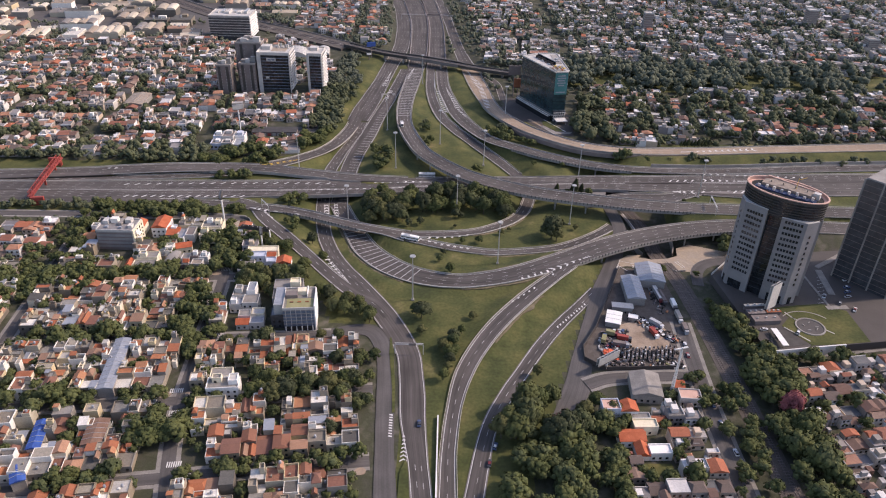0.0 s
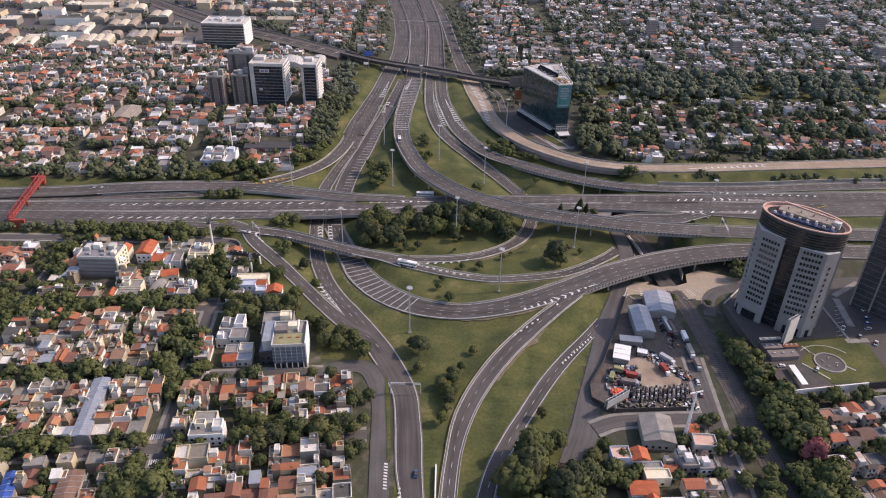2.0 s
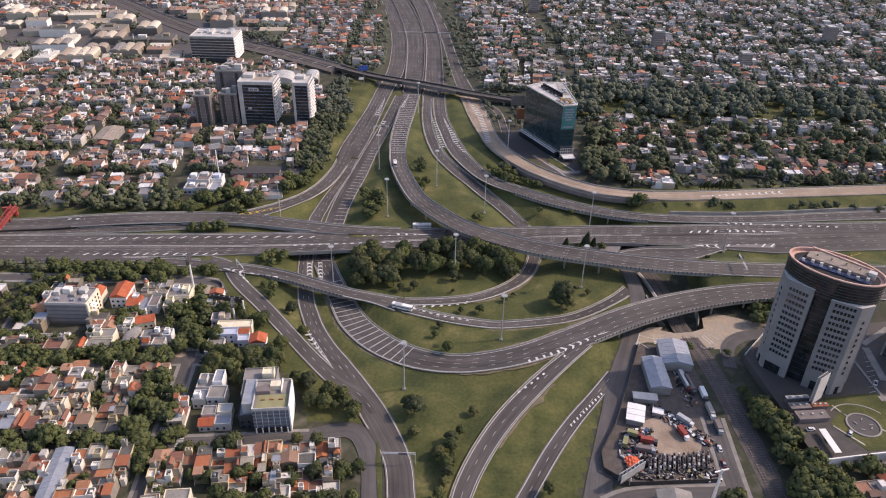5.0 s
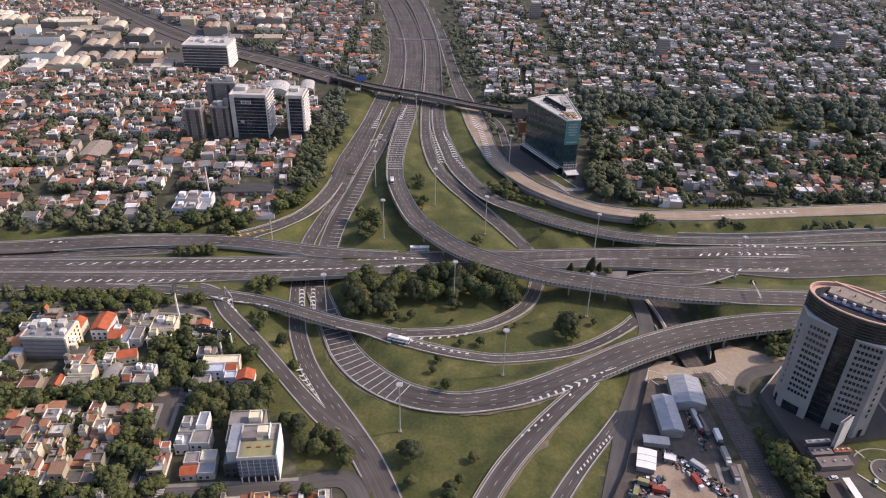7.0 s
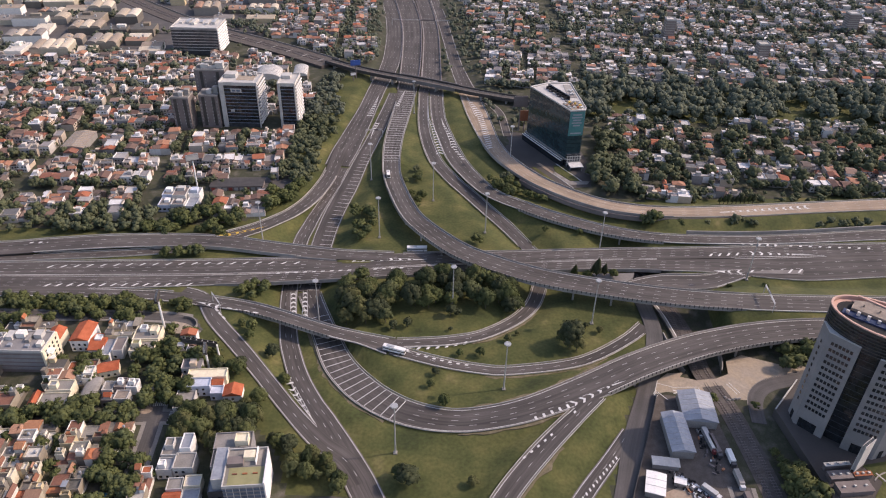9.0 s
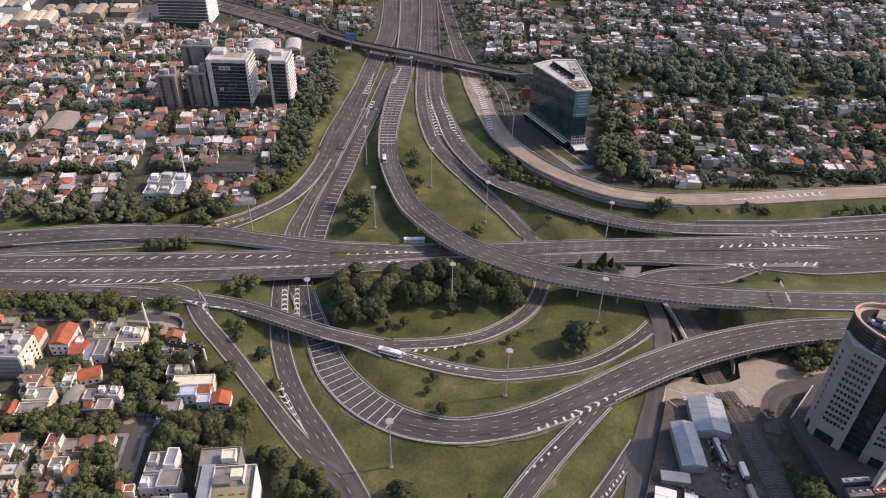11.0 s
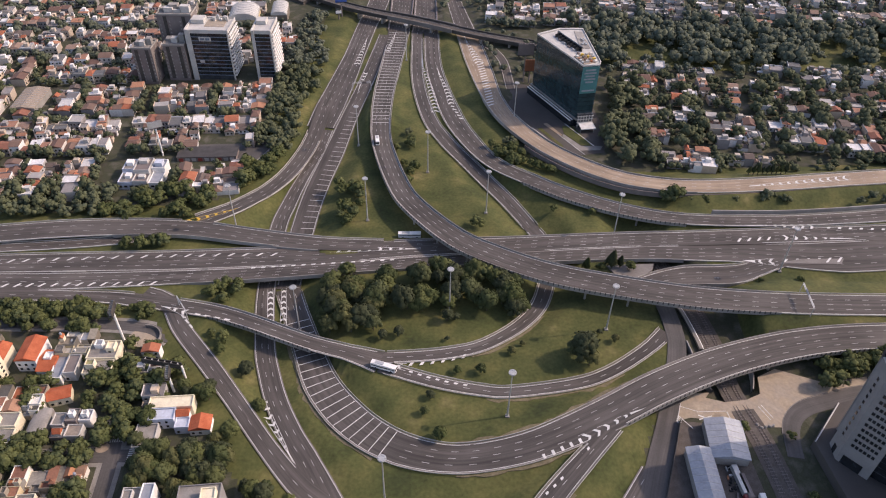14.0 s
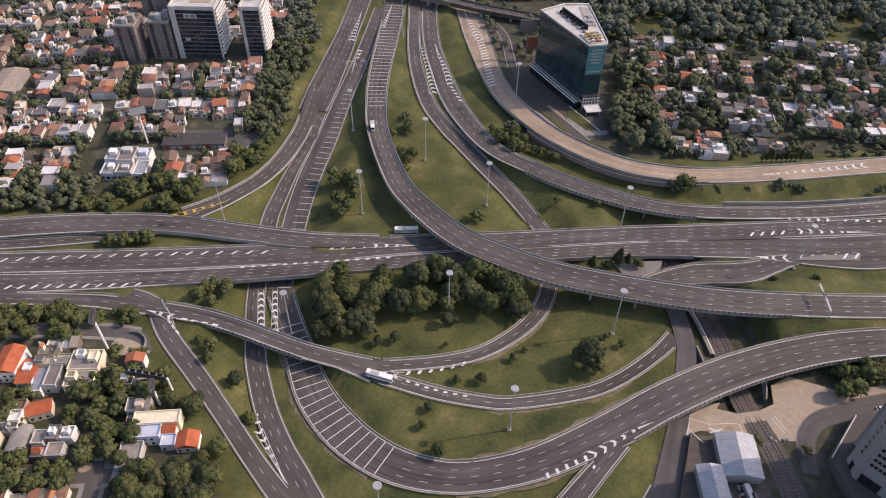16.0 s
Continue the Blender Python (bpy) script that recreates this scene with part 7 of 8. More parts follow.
def vault_hall(x, y, w, d, h):
    ob = thing("market_hall", pose(x, y, 0, 0, 0, 6), "pale hall under a ribbed barrel-vault roof", "hall")
    part("body", Mesh().box(0, 0, -0.3, h, w, d), M_WALL, ob)
    v = Mesh()
    v.prism([(w / 2 * math.cos(math.pi * q / 12), h + w * 0.24 * math.sin(math.pi * q / 12)) for q in range(13)], -d / 2, d / 2)
    v.v = [(a, c, b) for a, b, c in v.v]
    part("vault", v, M_OFFWHITE, ob, "pale vaulted roof")
    for k in range(7):
        r_ = Mesh()
        yk = -d / 2 + d * (k + 0.5) / 7
        ring_ = [((w / 2 + 0.2) * math.cos(math.pi * q / 12), h + (w * 0.24 + 0.2) * math.sin(math.pi * q / 12)) for q in range(13)]
        r_.prism(ring_, yk - 0.25, yk + 0.25)
        r_.v = [(a, c, b) for a, b, c in r_.v]
        part("rib", r_, M_STEEL, ob)
    KEEP_OUT.append((x, y, max(w, d) * 0.6))


vault_hall(-171, 803, 25, 26, 8)
vault_hall(-142, 815, 14, 26, 8)


# a white depot with a flat roof, its dark yard and the lane beside it
depot = thing("depot", pose(-184, 566, 0, 0, 0, 2), "white flat-roofed depot with rooftop rooms", "depot")
for i, (x0, x1, y0, y1, h_) in enumerate(((-12, -3.4, -13, -2, 4.6), (-3, 6, -13, -4, 5.4), (6.4, 14, -13, 0, 4.0), (-12, -5, -1.6, 9.6, 6.6), (-4.6, 5, -3.6, 10.2, 7.2), (5.4, 13.6, 0.4, 10, 6.2))):
    body = Mesh().box((x0 + x1) / 2, (y0 + y1) / 2, -0.3, h_, x1 - x0, y1 - y0)
    parapets(body, x0, x1, y0, y1, h_, 0.9, 0.35)
    part("wing", body, (M_BLUEWASH, M_OFFWHITE, M_WHITE)[i % 3], depot)
    part("roof", Mesh().box((x0 + x1) / 2, (y0 + y1) / 2, h_, h_ + 0.1, x1 - x0 - 0.8, y1 - y0 - 0.8), (M_PAVING, M_GREYBRICK, M_SHEET)[i % 3], depot)
for i, (x, y, w_, d_, z_, h_) in enumerate(((-8.4, 5, 4, 4, 6.6, 2.6), (0, 6, 5, 4, 7.2, 2.4), (9.4, 5, 4.6, 5, 6.2, 2.8), (-7, -6, 3.4, 4, 4.6, 2), (2, -8, 4, 3, 5.4, 1.8))):
    part("roof_room", Mesh().box(x, y, z_, z_ + h_, w_, d_), (M_WHITE, M_OFFWHITE, M_BLUEWASH)[i % 3], depot)
for i in range(8):
    part("window", Mesh().box(-10.8 + 3.3 * i, -13.05, 1.6, 3.0, 2.0, 0.2), M_GLASS, depot)
KEEP_OUT.append((-184, 566, 17))
yard2 = Mesh()
yard2.poly((-173, 604, 0.09), (-166, 588, 0.09), (-135, 587, 0.09), (-126, 573, 0.09), (-112, 600, 0.09), (-108, 615, 0.09), (-133, 607, 0.09))
single("depot_yard", yard2, M_STREET, "dark worn asphalt yard", "yard", kind="structure")
lane = spline([(-104, 622, 0, 5), (-110, 600, 0, 5), (-119, 580, 0, 5), (-130, 564, 0, 5)], 3.0)
single("lane", ribbon(lane, 2.5, -2.5, 0.13, drop=0.4), M_PAVING, "pale concrete lane beside the yard", "lane", kind="structure")
store = thing("store", pose(-150, 591.5, 0, 0, 0, 4), "long low store with a dark felted roof", "store")
part("body", Mesh().box(0, 0, -0.3, 3.2, 38, 12), M_GREYBRICK, store)
part("roof", Mesh().box(0, 0, 3.2, 3.5, 38.8, 12.8), M_DARKBAND, store)
for i in range(9):
    part("door", Mesh().box(-16.5 + 4.1 * i, -6.04, 0, 2.4, 2.8, 0.12), M_STEEL if i % 3 else M_RED, store)
shed(-294, 655, 0.04, 17, 30, 5.0, 1.4, "pale factory hall with a worn brown ribbed roof", M_HALL)
KEEP_OUT[-1] = (-294, 655, 9)
KEEP_OUT.append((-146, 596, 16)), KEEP_OUT.append((-119, 593, 14))

# ---- houses that stand out in the north-west corner ----


def marked_house(x, y, ang, label, boxes, keep):
    """A house of given boxes: x0, x1, y0, y1, height, kind of roof, wall and roof materials."""
    ob = thing("house", pose(x, y, 0, 0, 0, ang), label, "house", "town houses")
    for x0, x1, y0, y1, h, kind, wall_, roof_ in boxes:
        body = Mesh().box((x0 + x1) / 2, (y0 + y1) / 2, -0.3, h, x1 - x0, y1 - y0)
        if kind == "flat":
            parapets(body, x0, x1, y0, y1, h, 0.8, 0.3)
            part("roof", Mesh().box((x0 + x1) / 2, (y0 + y1) / 2, h, h + 0.08, x1 - x0 - 0.66, y1 - y0 - 0.66), roof_, ob)
        elif kind == "vault":
            v, w_ = Mesh(), x1 - x0
            v.prism([((x0 + x1) / 2 + (w_ / 2 + 0.2) * math.cos(math.pi * q / 12), h + w_ * 0.2 * math.sin(math.pi * q / 12)) for q in range(13)], y0, y1)
            v.v = [(a, c, b) for a, b, c in v.v]
            part("roof", v, roof_, ob)
        else:
            part("roof", Mesh().roof(x0 - 0.3, x1 + 0.3, y0 - 0.3, y1 + 0.3, h + 0.1, 2.0, 0, kind), roof_, ob)
        part("body", body, wall_, ob)
        for k in range(max(1, int((x1 - x0) / 3))):
            for fl in range(max(1, int(h / 3))):
                part("window", WINDOW, None, ob).location = (x0 + (k + 0.5) * 3, y0 - 0.03, 1.0 + 2.9 * fl)
    for a, b, r in keep:
        KEEP_OUT.append((a, b, r - 5))


marked_house(-187, 408.5, 2, "white house under a broad orange-red tiled roof", [(-5, 4.5, 0, 14.5, 7.4, "y", M_WHITE, M_REDTILE), (5, 12.5, -3.5, 9.5, 4, "x", M_WHITE, M_REDTILE), (7, 10.5, 2, 6, 6, "flat", M_WHITE, M_WHITE)], [(-187, 416, 13), (-178, 410, 9)])
marked_house(-201.5, 409, 2, "cream house with an orange-red tiled roof", [(-4, 3.5, 0, 10.5, 6.6, "y", M_CREAM, M_REDTILE), (-4, 3, -9, -0.4, 5.8, "flat", M_CREAM, M_FLAT)], [(-201.5, 412, 10), (-201, 402, 7)])
marked_house(-152.5, 402.5, 3, "cream flat-roofed house with stepped parapets", [(-7, 6.5, 8.2, 19, 7, "flat", M_CREAM, M_PAVING), (-6.6, 6.2, 0, 7.9, 6, "flat", M_CREAM, M_PAVING), (-5.5, -1.5, 3, 6.5, 8.4, "flat", M_CREAM, M_OLIVE), (1.5, 5.2, 12, 17, 9.2, "flat", M_CREAM, M_CREAM), (-4.5, -1, 14.5, 18, 8.8, "flat", M_WHITE, M_SHEET)], [(-152.5, 405, 10), (-152, 416, 10)])
marked_house(-168.5, 401, 4, "white house with a grey sheet roof", [(-5.5, -0.3, 0, 16, 4.2, "flat", M_WHITE, M_SHEET), (0.2, 5.8, 2, 13, 5.2, "flat", M_OFFWHITE, M_GREYBRICK)], [(-168.5, 409, 10)])
marked_house(-164.5, 389.5, 18, "low house with an orange tiled roof", [(-5, 4.5, 0, 7, 4.4, "x", M_CREAM, M_REDTILE)], [(-164.5, 393, 7)])
marked_house(-167.6, 371.2, 3, "grey workshop under a barrel-vault roof", [(-3.8, 3.6, 0, 12.6, 4.4, "vault", M_CONCRETE, M_PAVING)], [(-167.5, 377, 11)])
marked_house(-181.5, 365, 4, "cream rendered house with grey roof terraces", [(-7.2, 6.4, 0, 7.4, 5.2, "flat", M_CREAM, M_PAVING), (-6, 6.2, 7.7, 15, 6.4, "flat", M_CREAM, M_PAVING), (-4.4, -0.6, 9, 12.4, 8.4, "flat", M_CREAM, M_SHEET), (-12.2, -7.6, 1, 9, 4.4, "y", M_CREAM, M_REDTILE)], [(-181.5, 373, 14), (-191, 370, 9)])
marked_house(-154.4, 369.6, 2, "crowded grey flat-roofed house with white stair heads", [(-6.4, -0.6, 0, 5.2, 3.6, "flat", M_GREYBRICK, M_FLAT), (-0.2, 6.4, 0, 6.2, 4.4, "flat", M_OFFWHITE, M_DECK), (-7.6, -2.4, 5.6, 12, 4.8, "flat", M_OFFWHITE, M_PAVING), (-2, 3, 7, 13.6, 5.6, "flat", M_GREYBRICK, M_PAVING), (3.3, 8.4, 8, 13.8, 4.6, "flat", M_WHITE, M_SHEET), (-0.6, 1.8, 9, 11.4, 7.6, "flat", M_WHITE, M_WHITE), (4.4, 7, 9.6, 12, 6.6, "flat", M_WHITE, M_OFFWHITE), (-4.6, -1.6, 1, 3.4, 5.6, "x", M_OFFWHITE, M_REDTILE)], [(-158, 374, 11), (-150, 374, 11), (-154, 380, 11)])
marked_house(-113, 378, 5, "house with cream roof terrace, pale blue front and red roofs", [(-9.5, 9.6, 6.4, 12.6, 6, "flat", M_CREAM, M_CREAM), (-8, 2.8, 0, 6.1, 6, "flat", M_BLUEWASH, M_BLUEWASH), (3.2, 9.2, -3.2, 2.2, 4, "flat", M_BLUEWASH, M_BLUEWASH), (3.4, 8.4, 2.5, 6.1, 5, "x", M_WHITE, M_REDTILE), (9.6, 18.4, -4.4, 3.0, 3.8, "y", M_WHITE, M_REDTILE), (-12.6, -3.6, -12, -0.3, 4, "flat", M_OFFWHITE, M_PAVING)], [(-113, 384, 12), (-106, 378, 11), (-120, 372, 9), (-99, 378, 8)])
marked_house(-111.5, 328, 3, "white terraced house with stepped flat roofs", [(-8, -1.2, 0, 7, 5.4, "flat", M_OFFWHITE, M_SHEET), (-0.8, 8, 0, 8.6, 6.4, "flat", M_OFFWHITE, M_PAVING), (-7.6, 0, 7.4, 17.5, 6.4, "flat", M_OFFWHITE, M_PAVING), (0.4, 5.2, 9, 17.8, 8.6, "flat", M_WHITE, M_SHEET), (-6.4, -2.6, 10.5, 15, 8.8, "flat", M_OFFWHITE, M_PAVING), (-7, -4, 1, 4, 7.6, "flat", M_WHITE, M_WHITE)], [(-116, 333, 11), (-107, 333, 11), (-111, 342, 12)])
marked_house(-99.4, 313.6, 6, "low house with pale terraces on the street", [(-5.4, 2.2, 0, 6.4, 3.8, "flat", M_OFFWHITE, M_SHEET), (-5.0, 2.0, 6.7, 12.6, 5.0, "flat", M_CREAM, M_OFFWHITE), (-12.6, -5.8, 0, 5.6, 3.6, "x", M_OFFWHITE, M_REDTILE), (-12.2, -5.6, 5.9, 12.0, 4.6, "flat", M_OFFWHITE, M_PAVING)], [(-101, 318, 10), (-101, 324, 9), (-108, 319, 9)])
marked_house(-86.2, 333.9, 6, "pale flat-roofed wing behind the corner office", [(-8.6, 7.6, 0, 9.0, 13.4, "flat", M_PANEL, M_PAVING), (-8.4, -1.4, -9.4, -0.3, 13.0, "flat", M_PANEL, M_PAVING), (-8.8, -1.8, -18.4, -9.8, 8.0, "flat", M_GREYGLASS, M_SHEET), (0.8, 6.4, 0.8, 5.6, 16.4, "flat", M_CREAM, M_CREAM)], [(-92, 339, 13), (-81, 339, 13), (-91, 327, 11), (-90, 319, 11)])
marked_house(81.5, 249.5, 3, "tall white house with a salmon flat roof", [(-4.4, 4.0, 0, 7.2, 8, "flat", M_BLUEWASH, M_PINK), (4.4, 12.6, 0.6, 7.2, 6.6, "y", M_WHITE, M_REDTILE)], [(81.5, 253, 10), (90, 253, 10)])
marked_house(102.5, 263.0, -4, "grey sheet-roofed workshop beside the lamp mast", [(-8, 6.5, 0, 17.0, 5, "y", M_CONCRETE, M_PAVING)], [(102, 271, 13), (103, 266, 11), (103, 277, 11)])
marked_house(94.5, 241.6, 3, "cream roofed low house", [(-4.0, 7.2, 0, 5.4, 4.8, "flat", M_CREAM, M_CREAM), (-3.6, 5.2, 5.7, 9.6, 4.8, "flat", M_OFFWHITE, M_PAVING)], [(96, 245, 10), (100, 245, 8)])
marked_house(87.5, 234.0, 3, "low house under an orange tiled roof", [(-5, 7.0, 0, 7.4, 4.0, "x", M_WHITE, M_REDTILE), (1.0, 6.6, -8, -0.4, 3.2, "y", M_WHITE, M_REDTILE)], [(88.5, 238, 11), (91, 230, 9)])
marked_house(99.5, 226.6, 3, "low white flat-roofed house", [(-4.8, 5.2, 0, 5.8, 4, "flat", M_WHITE, M_WHITE)], [(100, 229.5, 9)])
lot = Mesh().prism([(92, 218), (104.5, 218.6), (104.2, 225), (92, 224.6)], -0.2, 0.16)
single("grass_lot", lot, M_GRASS, "small green lot between low houses", "grass", kind="structure")
KEEP_OUT.append((98, 221.5, 4))
marked_house(122.4, 261.6, -3, "house with a striped salmon roof", [(-5.2, 5.2, 0, 7.2, 4.6, "flat", M_OFFWHITE, M_PINK), (-5.8, -1.4, 8.4, 14.0, 4.4, "x", M_OFFWHITE, M_REDTILE)], [(122, 265, 10), (118.5, 273, 8)])
marked_house(-104.0, 258.4, 6, "white corner house with a rounded stepped terrace", [(-8, 7.4, 0, 8, 6.6, "flat", M_WHITE, M_PAVING), (-7.5, 3, 8.3, 15, 6.6, "flat", M_CREAM, M_PAVING), (-5.5, -1, 4.4, 7.8, 9, "flat", M_CREAM, M_PAVING), (2.4, 6.8, 2.5, 7.8, 8.8, "flat", M_WHITE, M_OFFWHITE)], [(-107, 262, 10), (-99, 263, 10), (-106, 270, 10)])
court = Mesh().prism([(-149.6, 429.6), (-146.7, 435.6), (-138.6, 435.8), (-133.9, 430), (-135, 423.8), (-146.5, 424.7)][::-1], -0.2, 0.22)
single("paved_court", court, M_APRON, "tan paved turning court among trees", "court", kind="structure")
single("court_wall", Mesh().prism(oval(9.0, 8.2, 16, 0, -141.5, 429.6, -20, 95) + oval(8.5, 7.7, 16, 0, -141.5, 429.6, -20, 95)[::-1], -0.2, 2.0), M_PAVING, "low curved wall round the turning court", "wall", kind="structure")
KEEP_OUT.append((-141.5, 429.6, 4))

# ---- the town: blocks of houses ----
def street_y(k, x):
    P = STREETS["street"][k]
    return float(np.interp(x, [p[0] for p in P], [p[1] for p in P]))


def cross_x(k, y):
    P = STREETS["street"][k]
    return float(np.interp(y, [q[1] for q in P], [q[0] for q in P]))


# ground left to trees, not built on
KEEP_OUT += [(x, y, 4) for x, y in ((-112, 360), (-98, 359), (-90, 357), (-139, 400), (-138, 390), (-136, 376), (-165, 361), (-150, 362), (-138, 335), (-137, 318), (-129, 294), (-127, 236), (-200, 352), (-225, 350), (-240, 350))]
# things that stand among the near houses
def long_shed(x, y, ang, w, d, h, mat_roof, label):
    shed(x, y, ang, w, d, h, 0.9, label, mat_roof)
    KEEP_OUT.pop()
    for t in (-0.35, 0, 0.35):
        KEEP_OUT.append((x - math.sin(ang) * d * t, y + math.cos(ang) * d * t, w * 0.42 - 3.5))


long_shed(-177.8, 228, 0.20, 5.4, 17, 5, M_BLUE, "long hall with a bright blue painted roof")
long_shed(-175.5, 205.6, 0.5, 5.4, 9, 5, M_BLUE, "low hall with a bright blue painted roof")
long_shed(-163, 276, 0.14, 7.4, 38, 6.0, M_SHEET, "long hall with a grey-blue sheet roof")
long_shed(-153, 230, 0.14, 8.5, 15, 5.5, M_RUST, "workshop with a rust-brown sheet roof")
for k in range(-1, 3):
    for left, right in ((6, None), (5, 6), (None, 5)):
        if k < 0:
            ym = street_y(0, -100) - 20
        else:
            ym = (street_y(k, -120) + street_y(k + 1, -120)) / 2
        x0 = -345 if left is None else cross_x({6: 6, 5: 5}[left], ym) + 4.6
        x1 = (-34 if ym < 285 else -62) if right is None else cross_x(right, ym) - 4.6
        if left == 6:
            x0, x1 = cross_x(6, ym) + 4.6, cross_x(5, ym) - 4.6
        elif left == 5:
            x0, x1 = cross_x(5, ym) + 4.6, (-33.0 if ym < 235 else -35 if ym < 285 else -62)
        else:
            x0, x1 = -345, cross_x(6, ym) - 4.6
        if k < 0:
            oy, dep, ang = street_y(0, x0) - 5 - 32, 32, 0.145
        else:
            oy, dep = street_y(k, x0) + 4.9, min(street_y(k + 1, q) - street_y(k, q) for q in (x0, x1)) - 9.8
            ang = math.atan2(street_y(k, x1) - street_y(k, x0), x1 - x0)
        block(x0, oy, ang, x1 - x0, dep, True, 1.15, 0.93, 5.3, 8.4, 0.1)
for x0, x1 in ((-232, -141), (-340, -250)):
    block(x0, street_y(3, x0) + 5, 0.08, x1 - x0, 33, True, 1.5, 0.92, 6.5, 9.5, 0.3)
    block(x0, street_y(3, x0) + 39, 0.05, x1 - x0, 34, True, 1.1, 0.94, 6.5, 9.5, 0.3)
block(-126, 372, 0.1, 44, 26, True, 0.5, 1.0, 6.5, 10, 0.2)
block(-136, 402, 0.05, 30, 22, True, 0.4, 1.0, 6.5, 10, 0.2)
block(88, 245, 0.06, 40, 30, True, 0.3, 0.97, 7.0, 11.0, 0.2)
block(82, 213, 0.06, 46, 30, True, 0.3, 0.97, 7.0, 11.0, 0.2)
block(82, 181, 0.06, 46, 30, True, 0.5, 0.97, 6.0, 9.0, 0.2)
for i in range(4):
    block(181, 168 + 31 * i, 0.17, 150, 29, True, 0.3, 1.0, 6.0, 9.5, 0.2)
# beyond the ring road, and out to the distance
for r in range(15):
    for c in range(-8, 8):
        if c >= 1:                                     # to the north-east the streets turn, and trees stand thicker
            a, tree, ox, oy, f, til = -0.12, 1.9, 48 + c * 92, 592 + r * 54, 0.68, 0.12
        else:
            a, tree, ox, oy, f, til = 0.10, 1.6, -112 + c * 94, 552 + r * 50, 0.93, 0.5
            if c == 0 and oy < 850:
                continue
        ox2, oy2 = ox, oy + (ox + 100) * a
        if c < 1 and ox2 + 90 > -92 - 0.0 * r and oy2 < 800:
            ox2 -= 12
        if c <= -2 and r >= 7 and r <= 10 and ox2 < -270:
            continue
        dep = 42 if c < 1 else 45
        if rng.random() < 0.5:
            block(ox2, oy2, a, 88, dep, False, tree, f, 5.5, 10.0, 6.0, til + (0.3 if c >= 1 and r < 3 else 0), 7.0 if c >= 1 else 3.0)
        else:                                          # rows that run the other way
            for half in (1, 2):
                block(ox2 + 43.5 * half * math.cos(a), oy2 + 43.5 * half * math.sin(a), a + math.pi / 2, dep, 41, False, tree, f, 5.5, 10.0, 6.0, til + (0.3 if c >= 1 and r < 3 else 0.1 if c < 1 else 0), 7.0 if c >= 1 else 3.0)
for r in range(9):
    for ox in (40, 92):
        block(ox + r * -4, 808 + r * 52, -0.1, 48, 42, False, 1.6, 0.85, 6.5, 11.0, 6.0, 0.25, 3.0)
for key, mat_, lab, nm in (("glass", M_GLASS, "dark window panes of far houses", "far_windows"), ("wall", M_WALL_FAR, "rendered walls of far houses", "far_house_walls"), ("tile", M_TILE_FAR, "clay-tiled roofs of far houses", "far_tiled_roofs"), ("flat", M_FLAT_FAR, "flat roofs of far houses", "far_flat_roofs")):
    single(nm, FAR[key], mat_, lab, "houses", kind="stuff")

works = Mesh()
works.poly((-700, 905, 0.05), (-288, 885, 0.05), (-262, 925, 0.05), (-210, 940, 0.05), (-210, 1180, 0.05), (-700, 1200, 0.05))
single("works_yard", works, M_STREET, "pale paved yards between factory halls", "yard", kind="structure")
park = Mesh()
park.poly(*[(x, y, 0.06) for x, y in PARK])
single("park", park, M_GRASS, "strip of rough parkland grass between trees", "park", kind="structure")
# factories to the north-west
fr_ = random.Random(3)
for i in range(77):
    x, y = -232 - 37 * (i % 11) + fr_.uniform(-9, 9), 888 + 40 * (i // 11) + fr_.uniform(-8, 8) - 4 * (i % 11)
    if fr_.random() < 0.12 or x > -300 and y < 940 or near_road(x, y, 14):
        continue
    w, d, h = fr_.uniform(16, 40), fr_.uniform(14, 32), fr_.uniform(4, 9.5)
    ob = thing("factory_hall", Matrix.Translation((x, y, 0)) @ Matrix.Rotation(0.12 + fr_.uniform(-0.06, 0.06), 4, "Z"), "cream factory hall with a worn sheet roof", "factory", "factory halls")
    part("body", Mesh().box(0, 0, -0.3, h, w, d), M_WALL, ob)
    shape = fr_.random()
    if shape < 0.35:
        n = max(1, int(w / 9))
        for k in range(n):
            v = Mesh()
            seg = w / n
            v.prism([(-w / 2 + seg * k + seg / 2 + seg / 2 * math.cos(math.pi * q / 8), h + seg * 0.24 * math.sin(math.pi * q / 8)) for q in range(9)], -d / 2, d / 2)
            v.v = [(a, c, b) for a, b, c in v.v]
            part("vault", v, M_HALL, ob)
    elif shape < 0.75:
        n = max(1, int(d / 11))
        for k in range(n):
            y0_ = -d / 2 + d * k / n
            part("roof", Mesh().roof(-w / 2 - 0.3, w / 2 + 0.3, y0_ + 0.05, y0_ + d / n - 0.05, h + 0.1, 1.9, 0, "x"), M_HALL, ob)
    else:
        part("roof", Mesh().box(0, 0, h, h + 0.15, w - 0.6, d - 0.6), M_FLAT, ob)
        part("roof_room", Mesh().box(w * fr_.uniform(-0.3, 0.3), d * 0.2, h, h + 3, w * 0.3, d * 0.3), M_WALL, ob)
    for k in range(3):
        part("roof_vent", Mesh().box(w * fr_.uniform(-0.4, 0.4), d * fr_.uniform(-0.4, 0.4), h, h + 3.0, 1.6, 1.6), M_STEEL, ob)
# towers standing out of the far town
for x, y, w, h in ((255, 960, 11, 26), (345, 905, 12, 17), (490, 1010, 13, 24), (520, 900, 13, 15), (120, 1150, 13, 22)):
    ob = facade_block("apartment_block", x, x + w, y, y + w, h, int(h / 3), M_GREYBRICK, M_CONCRETE, "pale mid-rise apartment block among trees", "apartment block", thick=1.2)

# ---- trees ----


